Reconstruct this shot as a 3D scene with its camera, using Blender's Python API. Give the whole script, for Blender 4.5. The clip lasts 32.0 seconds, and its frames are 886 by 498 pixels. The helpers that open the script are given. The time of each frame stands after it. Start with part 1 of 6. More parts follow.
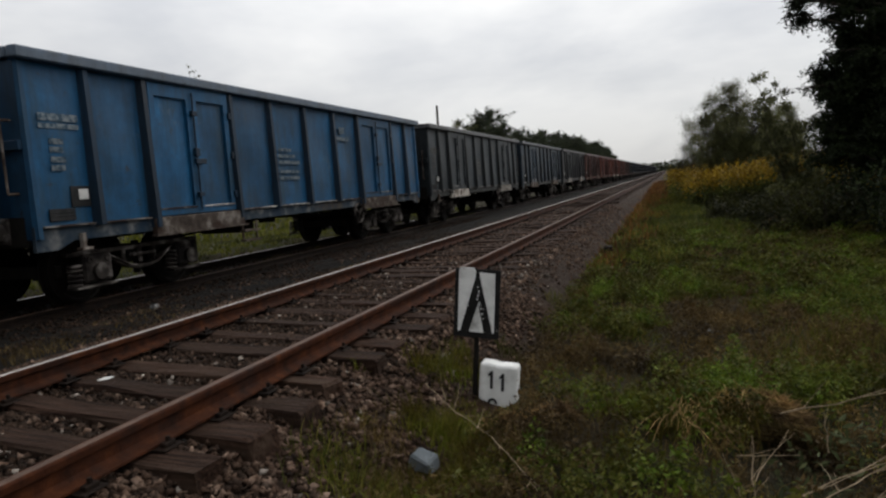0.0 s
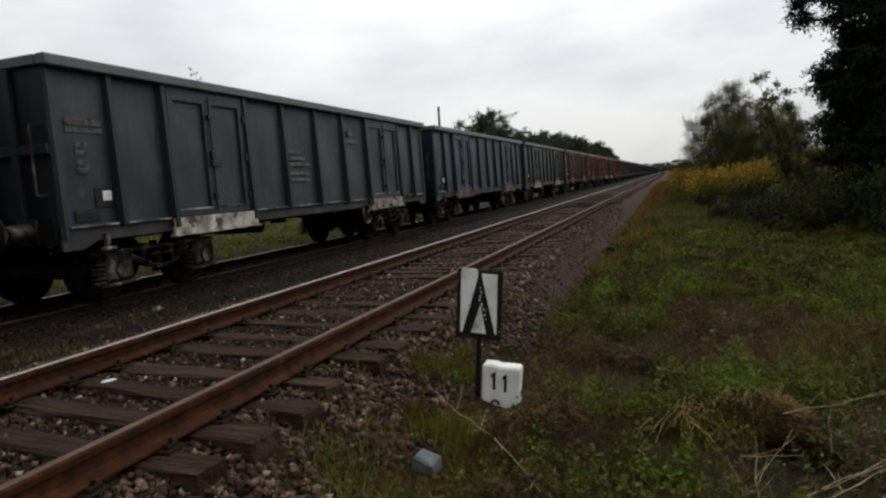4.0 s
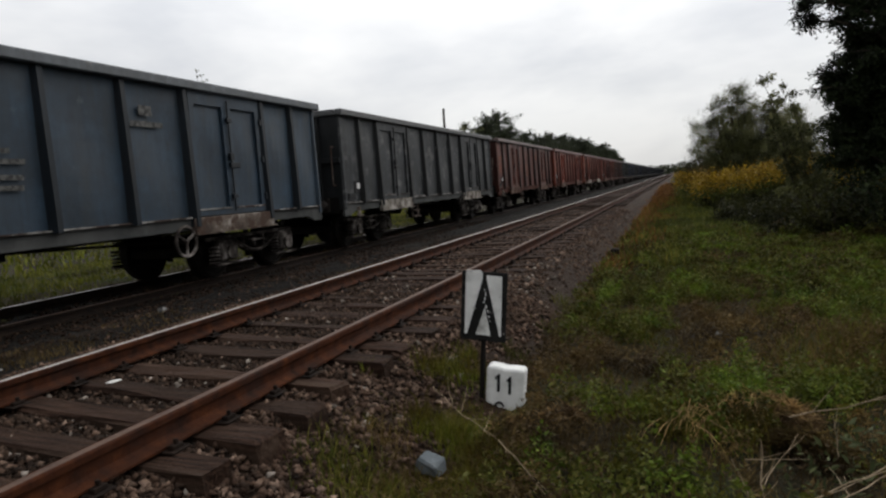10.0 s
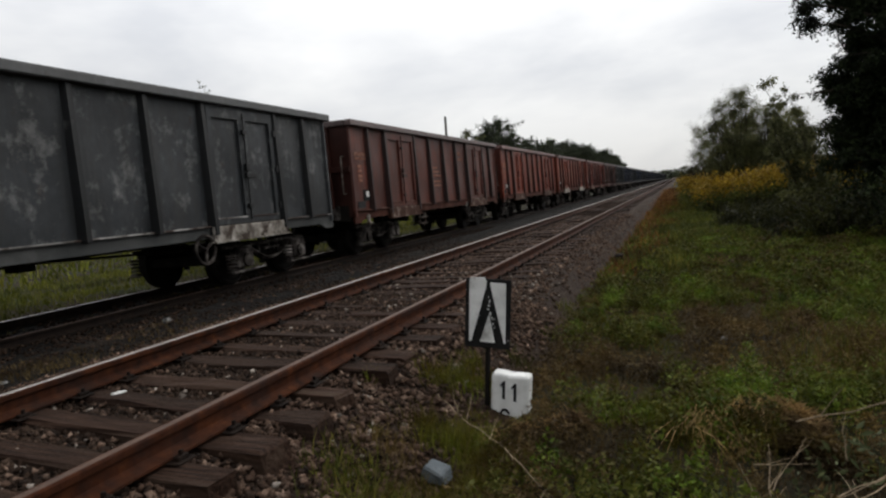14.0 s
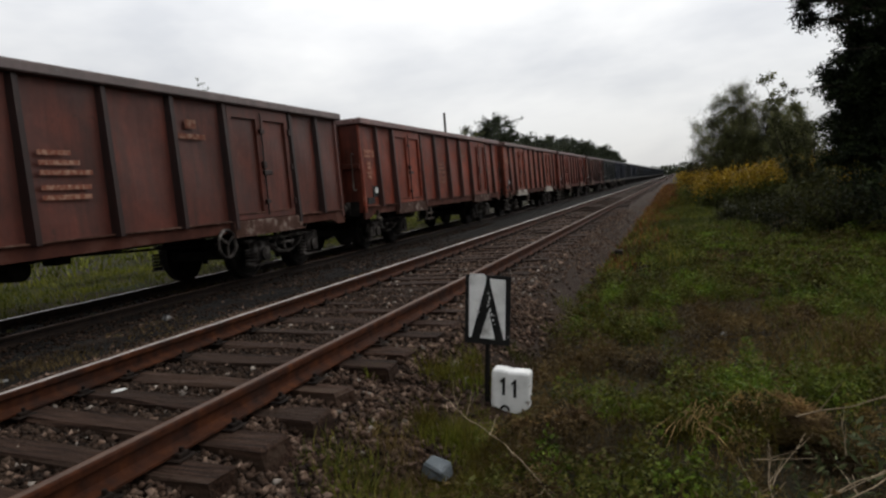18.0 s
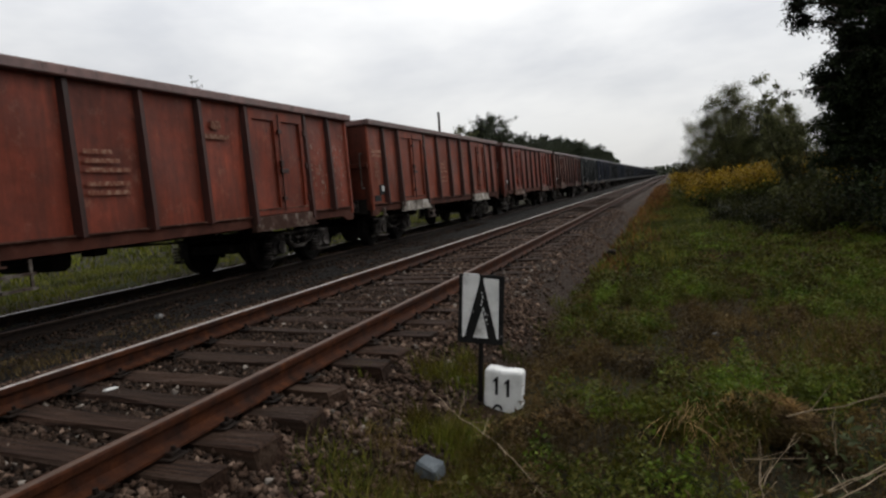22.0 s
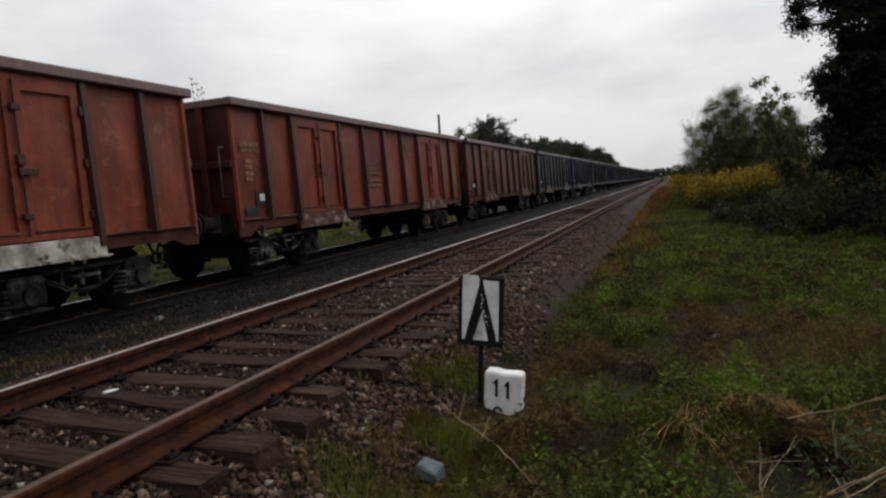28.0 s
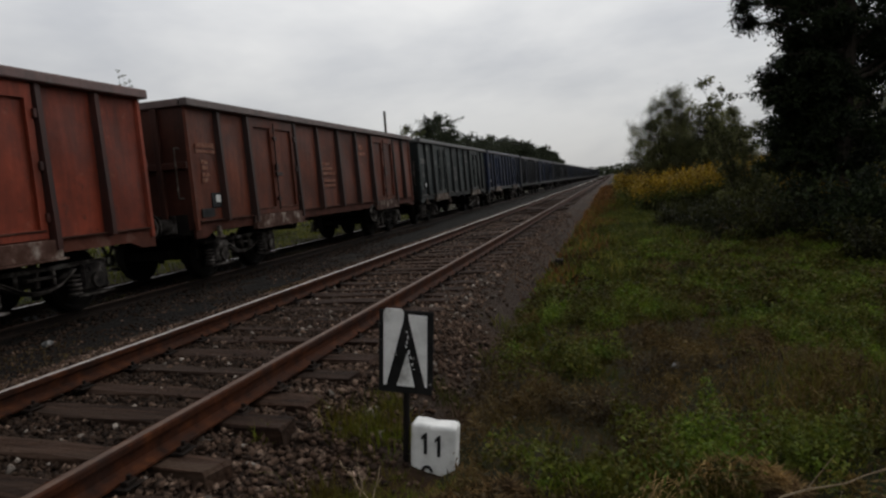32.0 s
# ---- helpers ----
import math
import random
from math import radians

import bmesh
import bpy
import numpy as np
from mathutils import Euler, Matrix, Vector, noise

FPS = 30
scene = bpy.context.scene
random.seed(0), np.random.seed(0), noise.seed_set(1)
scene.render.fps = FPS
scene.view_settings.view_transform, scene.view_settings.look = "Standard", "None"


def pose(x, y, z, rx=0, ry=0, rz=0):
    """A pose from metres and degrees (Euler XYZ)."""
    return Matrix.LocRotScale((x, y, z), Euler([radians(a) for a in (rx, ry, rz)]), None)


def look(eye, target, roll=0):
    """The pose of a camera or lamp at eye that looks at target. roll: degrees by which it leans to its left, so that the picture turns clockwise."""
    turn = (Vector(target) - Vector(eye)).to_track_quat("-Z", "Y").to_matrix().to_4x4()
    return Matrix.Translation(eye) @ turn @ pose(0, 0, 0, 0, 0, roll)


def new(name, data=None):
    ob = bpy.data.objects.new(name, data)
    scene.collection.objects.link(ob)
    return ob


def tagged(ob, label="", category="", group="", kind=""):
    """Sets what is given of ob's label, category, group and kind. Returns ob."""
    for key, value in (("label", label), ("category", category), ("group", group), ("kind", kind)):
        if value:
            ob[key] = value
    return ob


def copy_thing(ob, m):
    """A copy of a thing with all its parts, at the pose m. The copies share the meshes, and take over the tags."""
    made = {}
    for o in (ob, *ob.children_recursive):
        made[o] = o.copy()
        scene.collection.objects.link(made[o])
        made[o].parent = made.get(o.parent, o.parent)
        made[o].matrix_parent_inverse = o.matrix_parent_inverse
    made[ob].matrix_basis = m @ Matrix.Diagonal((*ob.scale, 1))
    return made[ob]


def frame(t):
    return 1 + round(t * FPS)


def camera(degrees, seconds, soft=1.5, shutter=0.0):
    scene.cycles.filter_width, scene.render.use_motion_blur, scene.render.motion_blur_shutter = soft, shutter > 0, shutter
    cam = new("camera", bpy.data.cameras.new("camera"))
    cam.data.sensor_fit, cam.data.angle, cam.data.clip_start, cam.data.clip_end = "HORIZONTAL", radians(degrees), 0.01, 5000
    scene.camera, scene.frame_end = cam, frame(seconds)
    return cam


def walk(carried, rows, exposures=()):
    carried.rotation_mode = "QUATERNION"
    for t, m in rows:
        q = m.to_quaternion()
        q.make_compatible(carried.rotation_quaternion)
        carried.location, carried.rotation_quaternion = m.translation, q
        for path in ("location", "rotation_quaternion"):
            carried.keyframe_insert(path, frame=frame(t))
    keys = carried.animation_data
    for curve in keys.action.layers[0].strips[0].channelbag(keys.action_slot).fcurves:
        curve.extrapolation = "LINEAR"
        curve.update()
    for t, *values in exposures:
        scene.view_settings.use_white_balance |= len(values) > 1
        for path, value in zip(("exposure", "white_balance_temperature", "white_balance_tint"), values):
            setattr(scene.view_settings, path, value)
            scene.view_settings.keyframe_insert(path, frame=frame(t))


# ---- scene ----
# The camera: hand-held beside the track, still, then a slow turn to the right and a step forward.
cam = camera(67.84, 32.0, soft=2.4)
PATH = [
    (0.0, 3.053, 0.000, 0.966, 18.87, -5.65, 3.70),
    (0.5, 3.053, 0.000, 0.966, 18.95, -5.56, 3.72),
    (1.0, 3.053, 0.000, 0.966, 18.75, -5.61, 3.91),
    (1.5, 3.053, 0.000, 0.966, 18.59, -5.70, 4.00),
    (2.0, 3.053, 0.000, 0.966, 18.87, -5.52, 4.04),
    (2.5, 3.053, 0.000, 0.966, 19.02, -5.52, 4.08),
    (3.0, 3.053, 0.000, 0.966, 19.01, -5.59, 4.08),
    (3.5, 3.053, 0.000, 0.966, 19.02, -5.52, 3.98),
    (5.5, 3.053, 0.000, 0.966, 19.04, -5.61, 3.86),
    (6.0, 3.053, 0.000, 0.966, 18.99, -5.59, 3.97),
    (6.5, 3.053, 0.000, 0.966, 19.14, -5.50, 3.96),
    (7.0, 3.053, 0.000, 0.966, 19.29, -5.36, 3.95),
    (7.5, 3.053, 0.000, 0.966, 19.34, -5.45, 3.87),
    (8.0, 3.053, 0.000, 0.966, 19.34, -5.47, 3.95),
    (8.5, 3.053, 0.000, 0.966, 19.36, -5.40, 4.02),
    (9.0, 3.053, 0.000, 0.966, 19.44, -5.37, 3.92),
    (9.5, 3.053, 0.000, 0.966, 19.41, -5.34, 3.91),
    (10.0, 3.053, 0.000, 0.966, 19.45, -5.36, 3.82),
    (10.5, 3.053, 0.000, 0.966, 19.40, -5.31, 3.87),
    (11.0, 3.053, 0.000, 0.966, 19.42, -5.23, 3.92),
    (11.5, 3.053, 0.000, 0.966, 19.46, -5.07, 3.95),
    (12.0, 3.053, 0.000, 0.966, 19.50, -4.96, 3.93),
    (12.5, 3.053, 0.000, 0.966, 19.58, -5.08, 4.00),
    (13.0, 3.053, 0.000, 0.966, 19.64, -5.06, 4.29),
    (13.5, 3.053, 0.000, 0.966, 19.94, -4.94, 4.35),
    (14.0, 3.053, 0.000, 0.966, 19.68, -4.69, 4.52),
    (14.5, 3.053, 0.000, 0.966, 19.87, -4.82, 4.54),
    (16.5, 3.053, 0.000, 0.966, 19.66, -4.91, 4.54),
    (17.0, 3.053, 0.000, 0.966, 19.68, -4.97, 4.64),
    (17.5, 3.053, 0.000, 0.966, 19.68, -5.00, 4.67),
    (18.0, 3.053, 0.000, 0.966, 19.62, -4.99, 4.73),
    (18.5, 3.053, 0.000, 0.966, 19.52, -4.99, 4.53),
    (19.0, 3.053, 0.000, 0.966, 19.34, -5.04, 4.32),
    (19.5, 3.053, 0.000, 0.966, 19.28, -5.10, 4.42),
    (20.0, 3.053, 0.000, 0.966, 19.22, -5.10, 4.46),
    (20.5, 3.053, 0.000, 0.966, 19.22, -5.01, 4.36),
    (21.0, 3.053, 0.000, 0.966, 19.15, -5.03, 4.30),
    (21.5, 3.053, 0.000, 0.966, 19.15, -5.06, 4.22),
    (22.0, 3.053, 0.000, 0.966, 19.09, -5.09, 4.43),
    (22.5, 3.053, 0.000, 0.966, 19.07, -5.06, 4.38),
    (23.0, 3.053, 0.000, 0.966, 18.97, -5.11, 4.34),
    (23.5, 3.053, 0.000, 0.966, 18.94, -5.11, 4.30),
    (24.0, 3.053, 0.000, 0.966, 19.09, -5.12, 4.33),
    (24.5, 3.053, 0.000, 0.966, 18.97, -5.14, 4.32),
    (25.0, 3.053, 0.000, 0.966, 19.04, -5.12, 4.48),
    (25.5, 3.053, 0.000, 0.966, 19.19, -5.04, 4.51),
    (27.5, 3.053, 0.000, 0.966, 19.13, -5.02, 4.44),
    (28.0, 3.053, 0.000, 0.966, 19.09, -4.91, 4.39),
    (28.5, 3.053, 0.000, 0.966, 18.82, -5.00, 4.26),
    (29.0, 3.053, 0.000, 0.966, 17.79, -4.56, 4.40),
    (29.5, 3.053, 0.000, 0.966, 16.25, -4.44, 4.41),
    (30.0, 3.053, 0.000, 0.966, 15.31, -4.97, 4.41),
    (30.5, 3.053, 0.000, 0.966, 14.73, -4.98, 4.40),
    (31.0, 3.053, 0.000, 0.966, 13.90, -5.05, 4.31),
    (31.5, 2.955, 0.256, 1.017, 12.82, -5.29, 4.61),
    (32.0, 2.972, 0.812, 1.055, 14.57, -5.49, 4.34),
]

walk(cam, [(t, pose(x, y, z, 90 + pitch, roll, yaw)) for t, x, y, z, yaw, pitch, roll in PATH],
     exposures=[(0.0, -0.20), (5.0, -0.06), (14.0, -0.06), (20.0, -0.12), (28.5, -0.18), (31.2, -0.22), (32.0, -0.5)])

# ---- light: an overcast sky ----
world = bpy.data.worlds.new("overcast_sky")
scene.world = world
world.use_nodes = True
wn, wl = world.node_tree.nodes, world.node_tree.links
wn.clear()
w_out = wn.new("ShaderNodeOutputWorld")
w_bg = wn.new("ShaderNodeBackground")
w_sky = wn.new("ShaderNodeTexSky")
w_sky.sky_type = "NISHITA"
w_sky.sun_disc = False
w_sky.sun_elevation = radians(38)
w_sky.sun_rotation = radians(32)
w_geo = wn.new("ShaderNodeTexCoord")
w_map = wn.new("ShaderNodeMapping")
w_map.inputs["Scale"].default_value = (1.0, 1.0, 2.6)
w_map.inputs["Location"].default_value = (0.35, 1.3, 0.2)
w_noise = wn.new("ShaderNodeTexNoise")
w_noise.inputs["Scale"].default_value = 2.1
w_noise.inputs["Detail"].default_value = 5.0
w_noise.inputs["Roughness"].default_value = 0.56
w_noise.inputs["Distortion"].default_value = 0.15
w_ramp = wn.new("ShaderNodeValToRGB")
w_ramp.color_ramp.elements[0].position = 0.36
w_ramp.color_ramp.elements[0].color = (0.84, 0.86, 0.90, 1)
w_ramp.color_ramp.elements[1].position = 0.62
w_ramp.color_ramp.elements[1].color = (1.17, 1.17, 1.165, 1)
# an overcast sky is dimmer towards the horizon
w_sep = wn.new("ShaderNodeSeparateXYZ")
w_rise = wn.new("ShaderNodeMapRange")
w_rise.inputs["From Min"].default_value, w_rise.inputs["From Max"].default_value = 0.0, 0.33
w_rise.inputs["To Min"].default_value, w_rise.inputs["To Max"].default_value = 0.64, 1.13
w_up = wn.new("ShaderNodeMix")
w_up.data_type = "RGBA"
w_up.blend_type = "MULTIPLY"
w_up.inputs["Factor"].default_value = 1.0
w_sc = wn.new("ShaderNodeMix")
w_sc.data_type = "RGBA"
w_sc.blend_type = "MULTIPLY"
w_sc.inputs["Factor"].default_value = 1.0
w_sc.inputs["B"].default_value = (0.08, 0.08, 0.08, 1)
w_mix = wn.new("ShaderNodeMix")
w_mix.data_type = "RGBA"
w_mix.inputs["Factor"].default_value = 0.93
wl.new(w_geo.outputs["Generated"], w_map.inputs["Vector"])
wl.new(w_map.outputs["Vector"], w_noise.inputs["Vector"])
wl.new(w_noise.outputs["Fac"], w_ramp.inputs["Fac"])
wl.new(w_sky.outputs["Color"], w_sc.inputs["A"])
wl.new(w_sc.outputs["Result"], w_mix.inputs["A"])
wl.new(w_geo.outputs["Generated"], w_sep.inputs["Vector"])
wl.new(w_sep.outputs["Z"], w_rise.inputs["Value"])
wl.new(w_ramp.outputs["Color"], w_up.inputs["A"])
wl.new(w_rise.outputs["Result"], w_up.inputs["B"])
# the veiled sun stands ahead of the camera: that half of the sky is brighter
w_dot = wn.new("ShaderNodeVectorMath")
w_dot.operation = "DOT_PRODUCT"
w_dot.inputs[1].default_value = (0.10, 0.75, 0.65)
w_side = wn.new("ShaderNodeMapRange")
w_side.inputs["From Min"].default_value, w_side.inputs["From Max"].default_value = -0.7, 0.75
w_side.inputs["To Min"].default_value, w_side.inputs["To Max"].default_value = 0.45, 1.04
w_lit = wn.new("ShaderNodeMix")
w_lit.data_type = "RGBA"
w_lit.blend_type = "MULTIPLY"
w_lit.inputs["Factor"].default_value = 1.0
wl.new(w_geo.outputs["Generated"], w_dot.inputs[0])
wl.new(w_dot.outputs["Value"], w_side.inputs["Value"])
wl.new(w_up.outputs["Result"], w_lit.inputs["A"])
wl.new(w_side.outputs["Result"], w_lit.inputs["B"])
wl.new(w_lit.outputs["Result"], w_mix.inputs["B"])
wl.new(w_mix.outputs["Result"], w_bg.inputs["Color"])
w_bg.inputs["Strength"].default_value = 1.0
wl.new(w_bg.outputs["Background"], w_out.inputs["Surface"])

sun = new("sun", bpy.data.lights.new("sun", "SUN"))
sun.data.energy = 1.25
sun.data.angle = radians(45)
sun.data.color = (1.0, 0.97, 0.93)
sun.matrix_world = look((0, 0, 0), (-0.42, -0.66, -0.62))

# ---- materials ----
def nodes_of(name):
    m = bpy.data.materials.new(name)
    m.use_nodes = True
    return m, m.node_tree.nodes, m.node_tree.links, m.node_tree.nodes["Principled BSDF"]


def noise_node(n, l, vec, scale, detail=4.0, rough=0.55):
    k = n.new("ShaderNodeTexNoise")
    k.inputs["Scale"].default_value, k.inputs["Detail"].default_value, k.inputs["Roughness"].default_value = scale, detail, rough
    l.new(vec, k.inputs["Vector"])
    return k


def ramp_node(n, l, fac, stops):
    r = n.new("ShaderNodeValToRGB")
    while len(r.color_ramp.elements) < len(stops):
        r.color_ramp.elements.new(0.5)
    for e, (p, c) in zip(r.color_ramp.elements, stops):
        e.position, e.color = p, (*c, 1) if len(c) == 3 else c
    l.new(fac, r.inputs["Fac"])
    return r


def mix_node(n, l, fac, a, b, blend="MIX"):
    x = n.new("ShaderNodeMix")
    x.data_type, x.blend_type = "RGBA", blend
    for sock, v in (("Factor", fac), ("A", a), ("B", b)):
        if isinstance(v, (int, float)):
            x.inputs[sock].default_value = v
        elif isinstance(v, tuple):
            x.inputs[sock].default_value = (*v, 1)
        else:
            l.new(v, x.inputs[sock])
    return x.outputs["Result"]


def surface(name, stops, scale=6.0, stain=None, stain_scale=1.3, stain_at=(0.5, 0.65), stretch=(1, 1, 1), rough=(0.7, 0.9),
            metal=0.0, bump=0.3, bump_scale=40.0, dist=0.01, vary=0.25, shift=True, spec=0.12, island=False):
    """A worn surface: grain from one noise, stains from a larger one, a tone of its own for each piece, fine relief."""
    m, n, l, b = nodes_of(name)
    tc = n.new("ShaderNodeTexCoord")
    vec = tc.outputs["Object"]
    info = n.new("ShaderNodeObjectInfo")
    if shift:
        add = n.new("ShaderNodeVectorMath")
        add.operation = "MULTIPLY_ADD"
        add.inputs[1].default_value = (37.0, 23.0, 51.0)
        l.new(info.outputs["Random"], add.inputs[0])
        l.new(vec, add.inputs[2])
        vec = add.outputs[0]
    mp = n.new("ShaderNodeMapping")
    mp.inputs["Scale"].default_value = stretch
    l.new(vec, mp.inputs["Vector"])
    col = ramp_node(n, l, noise_node(n, l, mp.outputs["Vector"], scale).outputs["Fac"], stops).outputs["Color"]
    if stain:
        sf = ramp_node(n, l, noise_node(n, l, mp.outputs["Vector"], stain_scale, 6.0, 0.65).outputs["Fac"],
                       [(stain_at[0], (0, 0, 0)), (stain_at[1], (1, 1, 1))]).outputs["Color"]
        col = mix_node(n, l, sf, col, stain)
    rnd = info.outputs["Random"]
    if island:
        rnd = n.new("ShaderNodeNewGeometry").outputs["Random Per Island"]
    if vary:
        tone = ramp_node(n, l, rnd, [(0.0, (1 - vary,) * 3), (1.0, (1 + vary,) * 3)]).outputs["Color"]
        col = mix_node(n, l, 1.0, col, tone, "MULTIPLY")
    l.new(col, b.inputs["Base Color"])
    fine = noise_node(n, l, vec, bump_scale, 5.0, 0.6)
    rr = n.new("ShaderNodeMapRange")
    rr.inputs["To Min"].default_value, rr.inputs["To Max"].default_value = rough
    l.new(fine.outputs["Fac"], rr.inputs["Value"])
    l.new(rr.outputs["Result"], b.inputs["Roughness"])
    b.inputs["Metallic"].default_value = metal
    b.inputs["Specular IOR Level"].default_value = spec
    if bump:
        bp = n.new("ShaderNodeBump")
        bp.inputs["Strength"].default_value, bp.inputs["Distance"].default_value = bump, dist
        l.new(fine.outputs["Fac"], bp.inputs["Height"])
        l.new(bp.outputs["Normal"], b.inputs["Normal"])
    return m


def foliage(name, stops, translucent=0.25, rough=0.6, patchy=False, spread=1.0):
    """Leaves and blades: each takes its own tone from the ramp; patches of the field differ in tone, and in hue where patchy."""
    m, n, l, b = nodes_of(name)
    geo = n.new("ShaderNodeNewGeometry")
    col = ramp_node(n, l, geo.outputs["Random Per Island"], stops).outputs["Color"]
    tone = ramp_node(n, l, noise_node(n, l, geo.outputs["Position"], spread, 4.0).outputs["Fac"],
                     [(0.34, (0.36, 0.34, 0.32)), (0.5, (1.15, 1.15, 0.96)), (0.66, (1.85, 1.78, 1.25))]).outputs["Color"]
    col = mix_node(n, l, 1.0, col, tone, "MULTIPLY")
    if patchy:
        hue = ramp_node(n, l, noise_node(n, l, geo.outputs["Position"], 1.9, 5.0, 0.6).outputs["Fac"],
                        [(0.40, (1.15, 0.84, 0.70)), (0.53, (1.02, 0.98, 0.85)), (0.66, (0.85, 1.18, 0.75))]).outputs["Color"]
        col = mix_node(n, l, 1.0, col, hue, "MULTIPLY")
    l.new(col, b.inputs["Base Color"])
    b.inputs["Roughness"].default_value = rough
    b.inputs["Specular IOR Level"].default_value = 0.12
    tr = n.new("ShaderNodeBsdfTranslucent")
    l.new(col, tr.inputs["Color"])
    ms = n.new("ShaderNodeMixShader")
    ms.inputs["Fac"].default_value = translucent
    l.new(b.outputs["BSDF"], ms.inputs[1])
    l.new(tr.outputs["BSDF"], ms.inputs[2])
    l.new(ms.outputs["Shader"], n["Material Output"].inputs["Surface"])
    return m


def paint(name, base, grime, rust, light, light_at=(0.60, 0.72), gloss=0.5):
    """Old wagon paint on steel: faded patches, streaks that run down, rust spots and pale dust."""
    m, n, l, b = nodes_of(name)
    tc = n.new("ShaderNodeTexCoord")
    info = n.new("ShaderNodeObjectInfo")
    add = n.new("ShaderNodeVectorMath")
    add.operation = "MULTIPLY_ADD"
    add.inputs[1].default_value = (41.0, 29.0, 17.0)
    l.new(info.outputs["Random"], add.inputs[0])
    l.new(tc.outputs["Object"], add.inputs[2])
    vec = add.outputs[0]
    streak = n.new("ShaderNodeMapping")
    streak.inputs["Scale"].default_value = (2.4, 2.4, 0.40)
    l.new(vec, streak.inputs["Vector"])
    pat = noise_node(n, l, vec, 1.5, 5.0, 0.6)
    col = ramp_node(n, l, pat.outputs["Fac"], [(0.30, tuple(c * 0.6 for c in base)), (0.52, base), (0.72, tuple(c * 1.45 for c in base))]).outputs["Color"]
    st = noise_node(n, l, streak.outputs["Vector"], 1.7, 5.0, 0.6)
    sf = ramp_node(n, l, st.outputs["Fac"], [(0.48, (0, 0, 0)), (0.70, (0.8, 0.8, 0.8))]).outputs["Color"]
    col = mix_node(n, l, sf, col, grime)
    rs = noise_node(n, l, vec, 5.5, 7.0, 0.7)
    rf = ramp_node(n, l, rs.outputs["Fac"], [(0.60, (0, 0, 0)), (0.70, (0.85, 0.85, 0.85))]).outputs["Color"]
    col = mix_node(n, l, rf, col, rust)
    lt = noise_node(n, l, vec, 2.7, 8.0, 0.72)
    lf = ramp_node(n, l, lt.outputs["Fac"], [(light_at[0], (0, 0, 0)), (light_at[1], (0.7, 0.7, 0.7))]).outputs["Color"]
    col = mix_node(n, l, lf, col, light)
    scuff = ramp_node(n, l, noise_node(n, l, vec, 7.0, 8.0, 0.68).outputs["Fac"], [(0.34, (0.55,) * 3), (0.5, (1.0,) * 3), (0.66, (1.5,) * 3)]).outputs["Color"]
    col = mix_node(n, l, 0.28, col, scuff, "MULTIPLY")
    runs = n.new("ShaderNodeMapping")
    runs.inputs["Scale"].default_value = (6.0, 6.0, 0.5)
    l.new(vec, runs.inputs["Vector"])
    run = ramp_node(n, l, noise_node(n, l, runs.outputs["Vector"], 2.2, 6.0, 0.65).outputs["Fac"], [(0.36, (0.62,) * 3), (0.52, (1.0,) * 3), (0.66, (1.3,) * 3)]).outputs["Color"]
    col = mix_node(n, l, 0.30, col, run, "MULTIPLY")
    tone = ramp_node(n, l, info.outputs["Random"], [(0.0, (0.82,) * 3), (1.0, (1.15,) * 3)]).outputs["Color"]
    col = mix_node(n, l, 1.0, col, tone, "MULTIPLY")
    l.new(col, b.inputs["Base Color"])
    rr = n.new("ShaderNodeMapRange")
    rr.inputs["To Min"].default_value, rr.inputs["To Max"].default_value = 0.42, 0.72
    l.new(pat.outputs["Fac"], rr.inputs["Value"])
    l.new(rr.outputs["Result"], b.inputs["Roughness"])
    b.inputs["Specular IOR Level"].default_value = gloss
    bp = n.new("ShaderNodeBump")
    bp.inputs["Strength"].default_value, bp.inputs["Distance"].default_value = 0.4, 0.01
    l.new(rs.outputs["Fac"], bp.inputs["Height"])
    l.new(bp.outputs["Normal"], b.inputs["Normal"])
    return m


M = {}
M["soil"] = surface("soil_and_moss", [(0.3, (0.012, 0.009, 0.005)), (0.5, (0.022, 0.017, 0.008)), (0.7, (0.034, 0.027, 0.013))], scale=1.6,
                    stain=(0.020, 0.026, 0.008), stain_scale=0.9, rough=(0.85, 1.0), bump=0.8, bump_scale=18, dist=0.05, vary=0, shift=False)
# coal-dust colour lowered further: the shade under the train is put into it
M["cinder"] = surface("oily_shaded_coal_dust", [(0.3, (0.003, 0.0024, 0.002)), (0.55, (0.007, 0.0055, 0.0042)), (0.75, (0.018, 0.0145, 0.0115))], scale=20,
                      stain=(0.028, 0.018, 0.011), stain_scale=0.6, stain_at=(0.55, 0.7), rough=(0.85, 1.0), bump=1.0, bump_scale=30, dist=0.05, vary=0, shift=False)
M["ballast"] = surface("dirty_ballast", [(0.3, (0.018, 0.0115, 0.008)), (0.55, (0.046, 0.032, 0.024)), (0.75, (0.085, 0.063, 0.049))], scale=26,
                       stain=(0.048, 0.026, 0.013), stain_scale=0.8, rough=(0.85, 1.0), bump=1.0, bump_scale=30, dist=0.05, vary=0, shift=False)
M["stone"] = surface("ballast_stone", [(0.28, (0.022, 0.0125, 0.0080)), (0.54, (0.069, 0.043, 0.030)), (0.72, (0.238, 0.168, 0.126))], scale=12,
                     rough=(0.8, 1.0), bump=0.5, bump_scale=90, vary=0.75, shift=False, island=True)
M["stone_light"] = surface("pale_stone", [(0.3, (0.12, 0.10, 0.085)), (0.7, (0.32, 0.28, 0.24))], scale=9,
                           rough=(0.8, 1.0), bump=0.5, bump_scale=90, vary=0.5, shift=False, island=True)
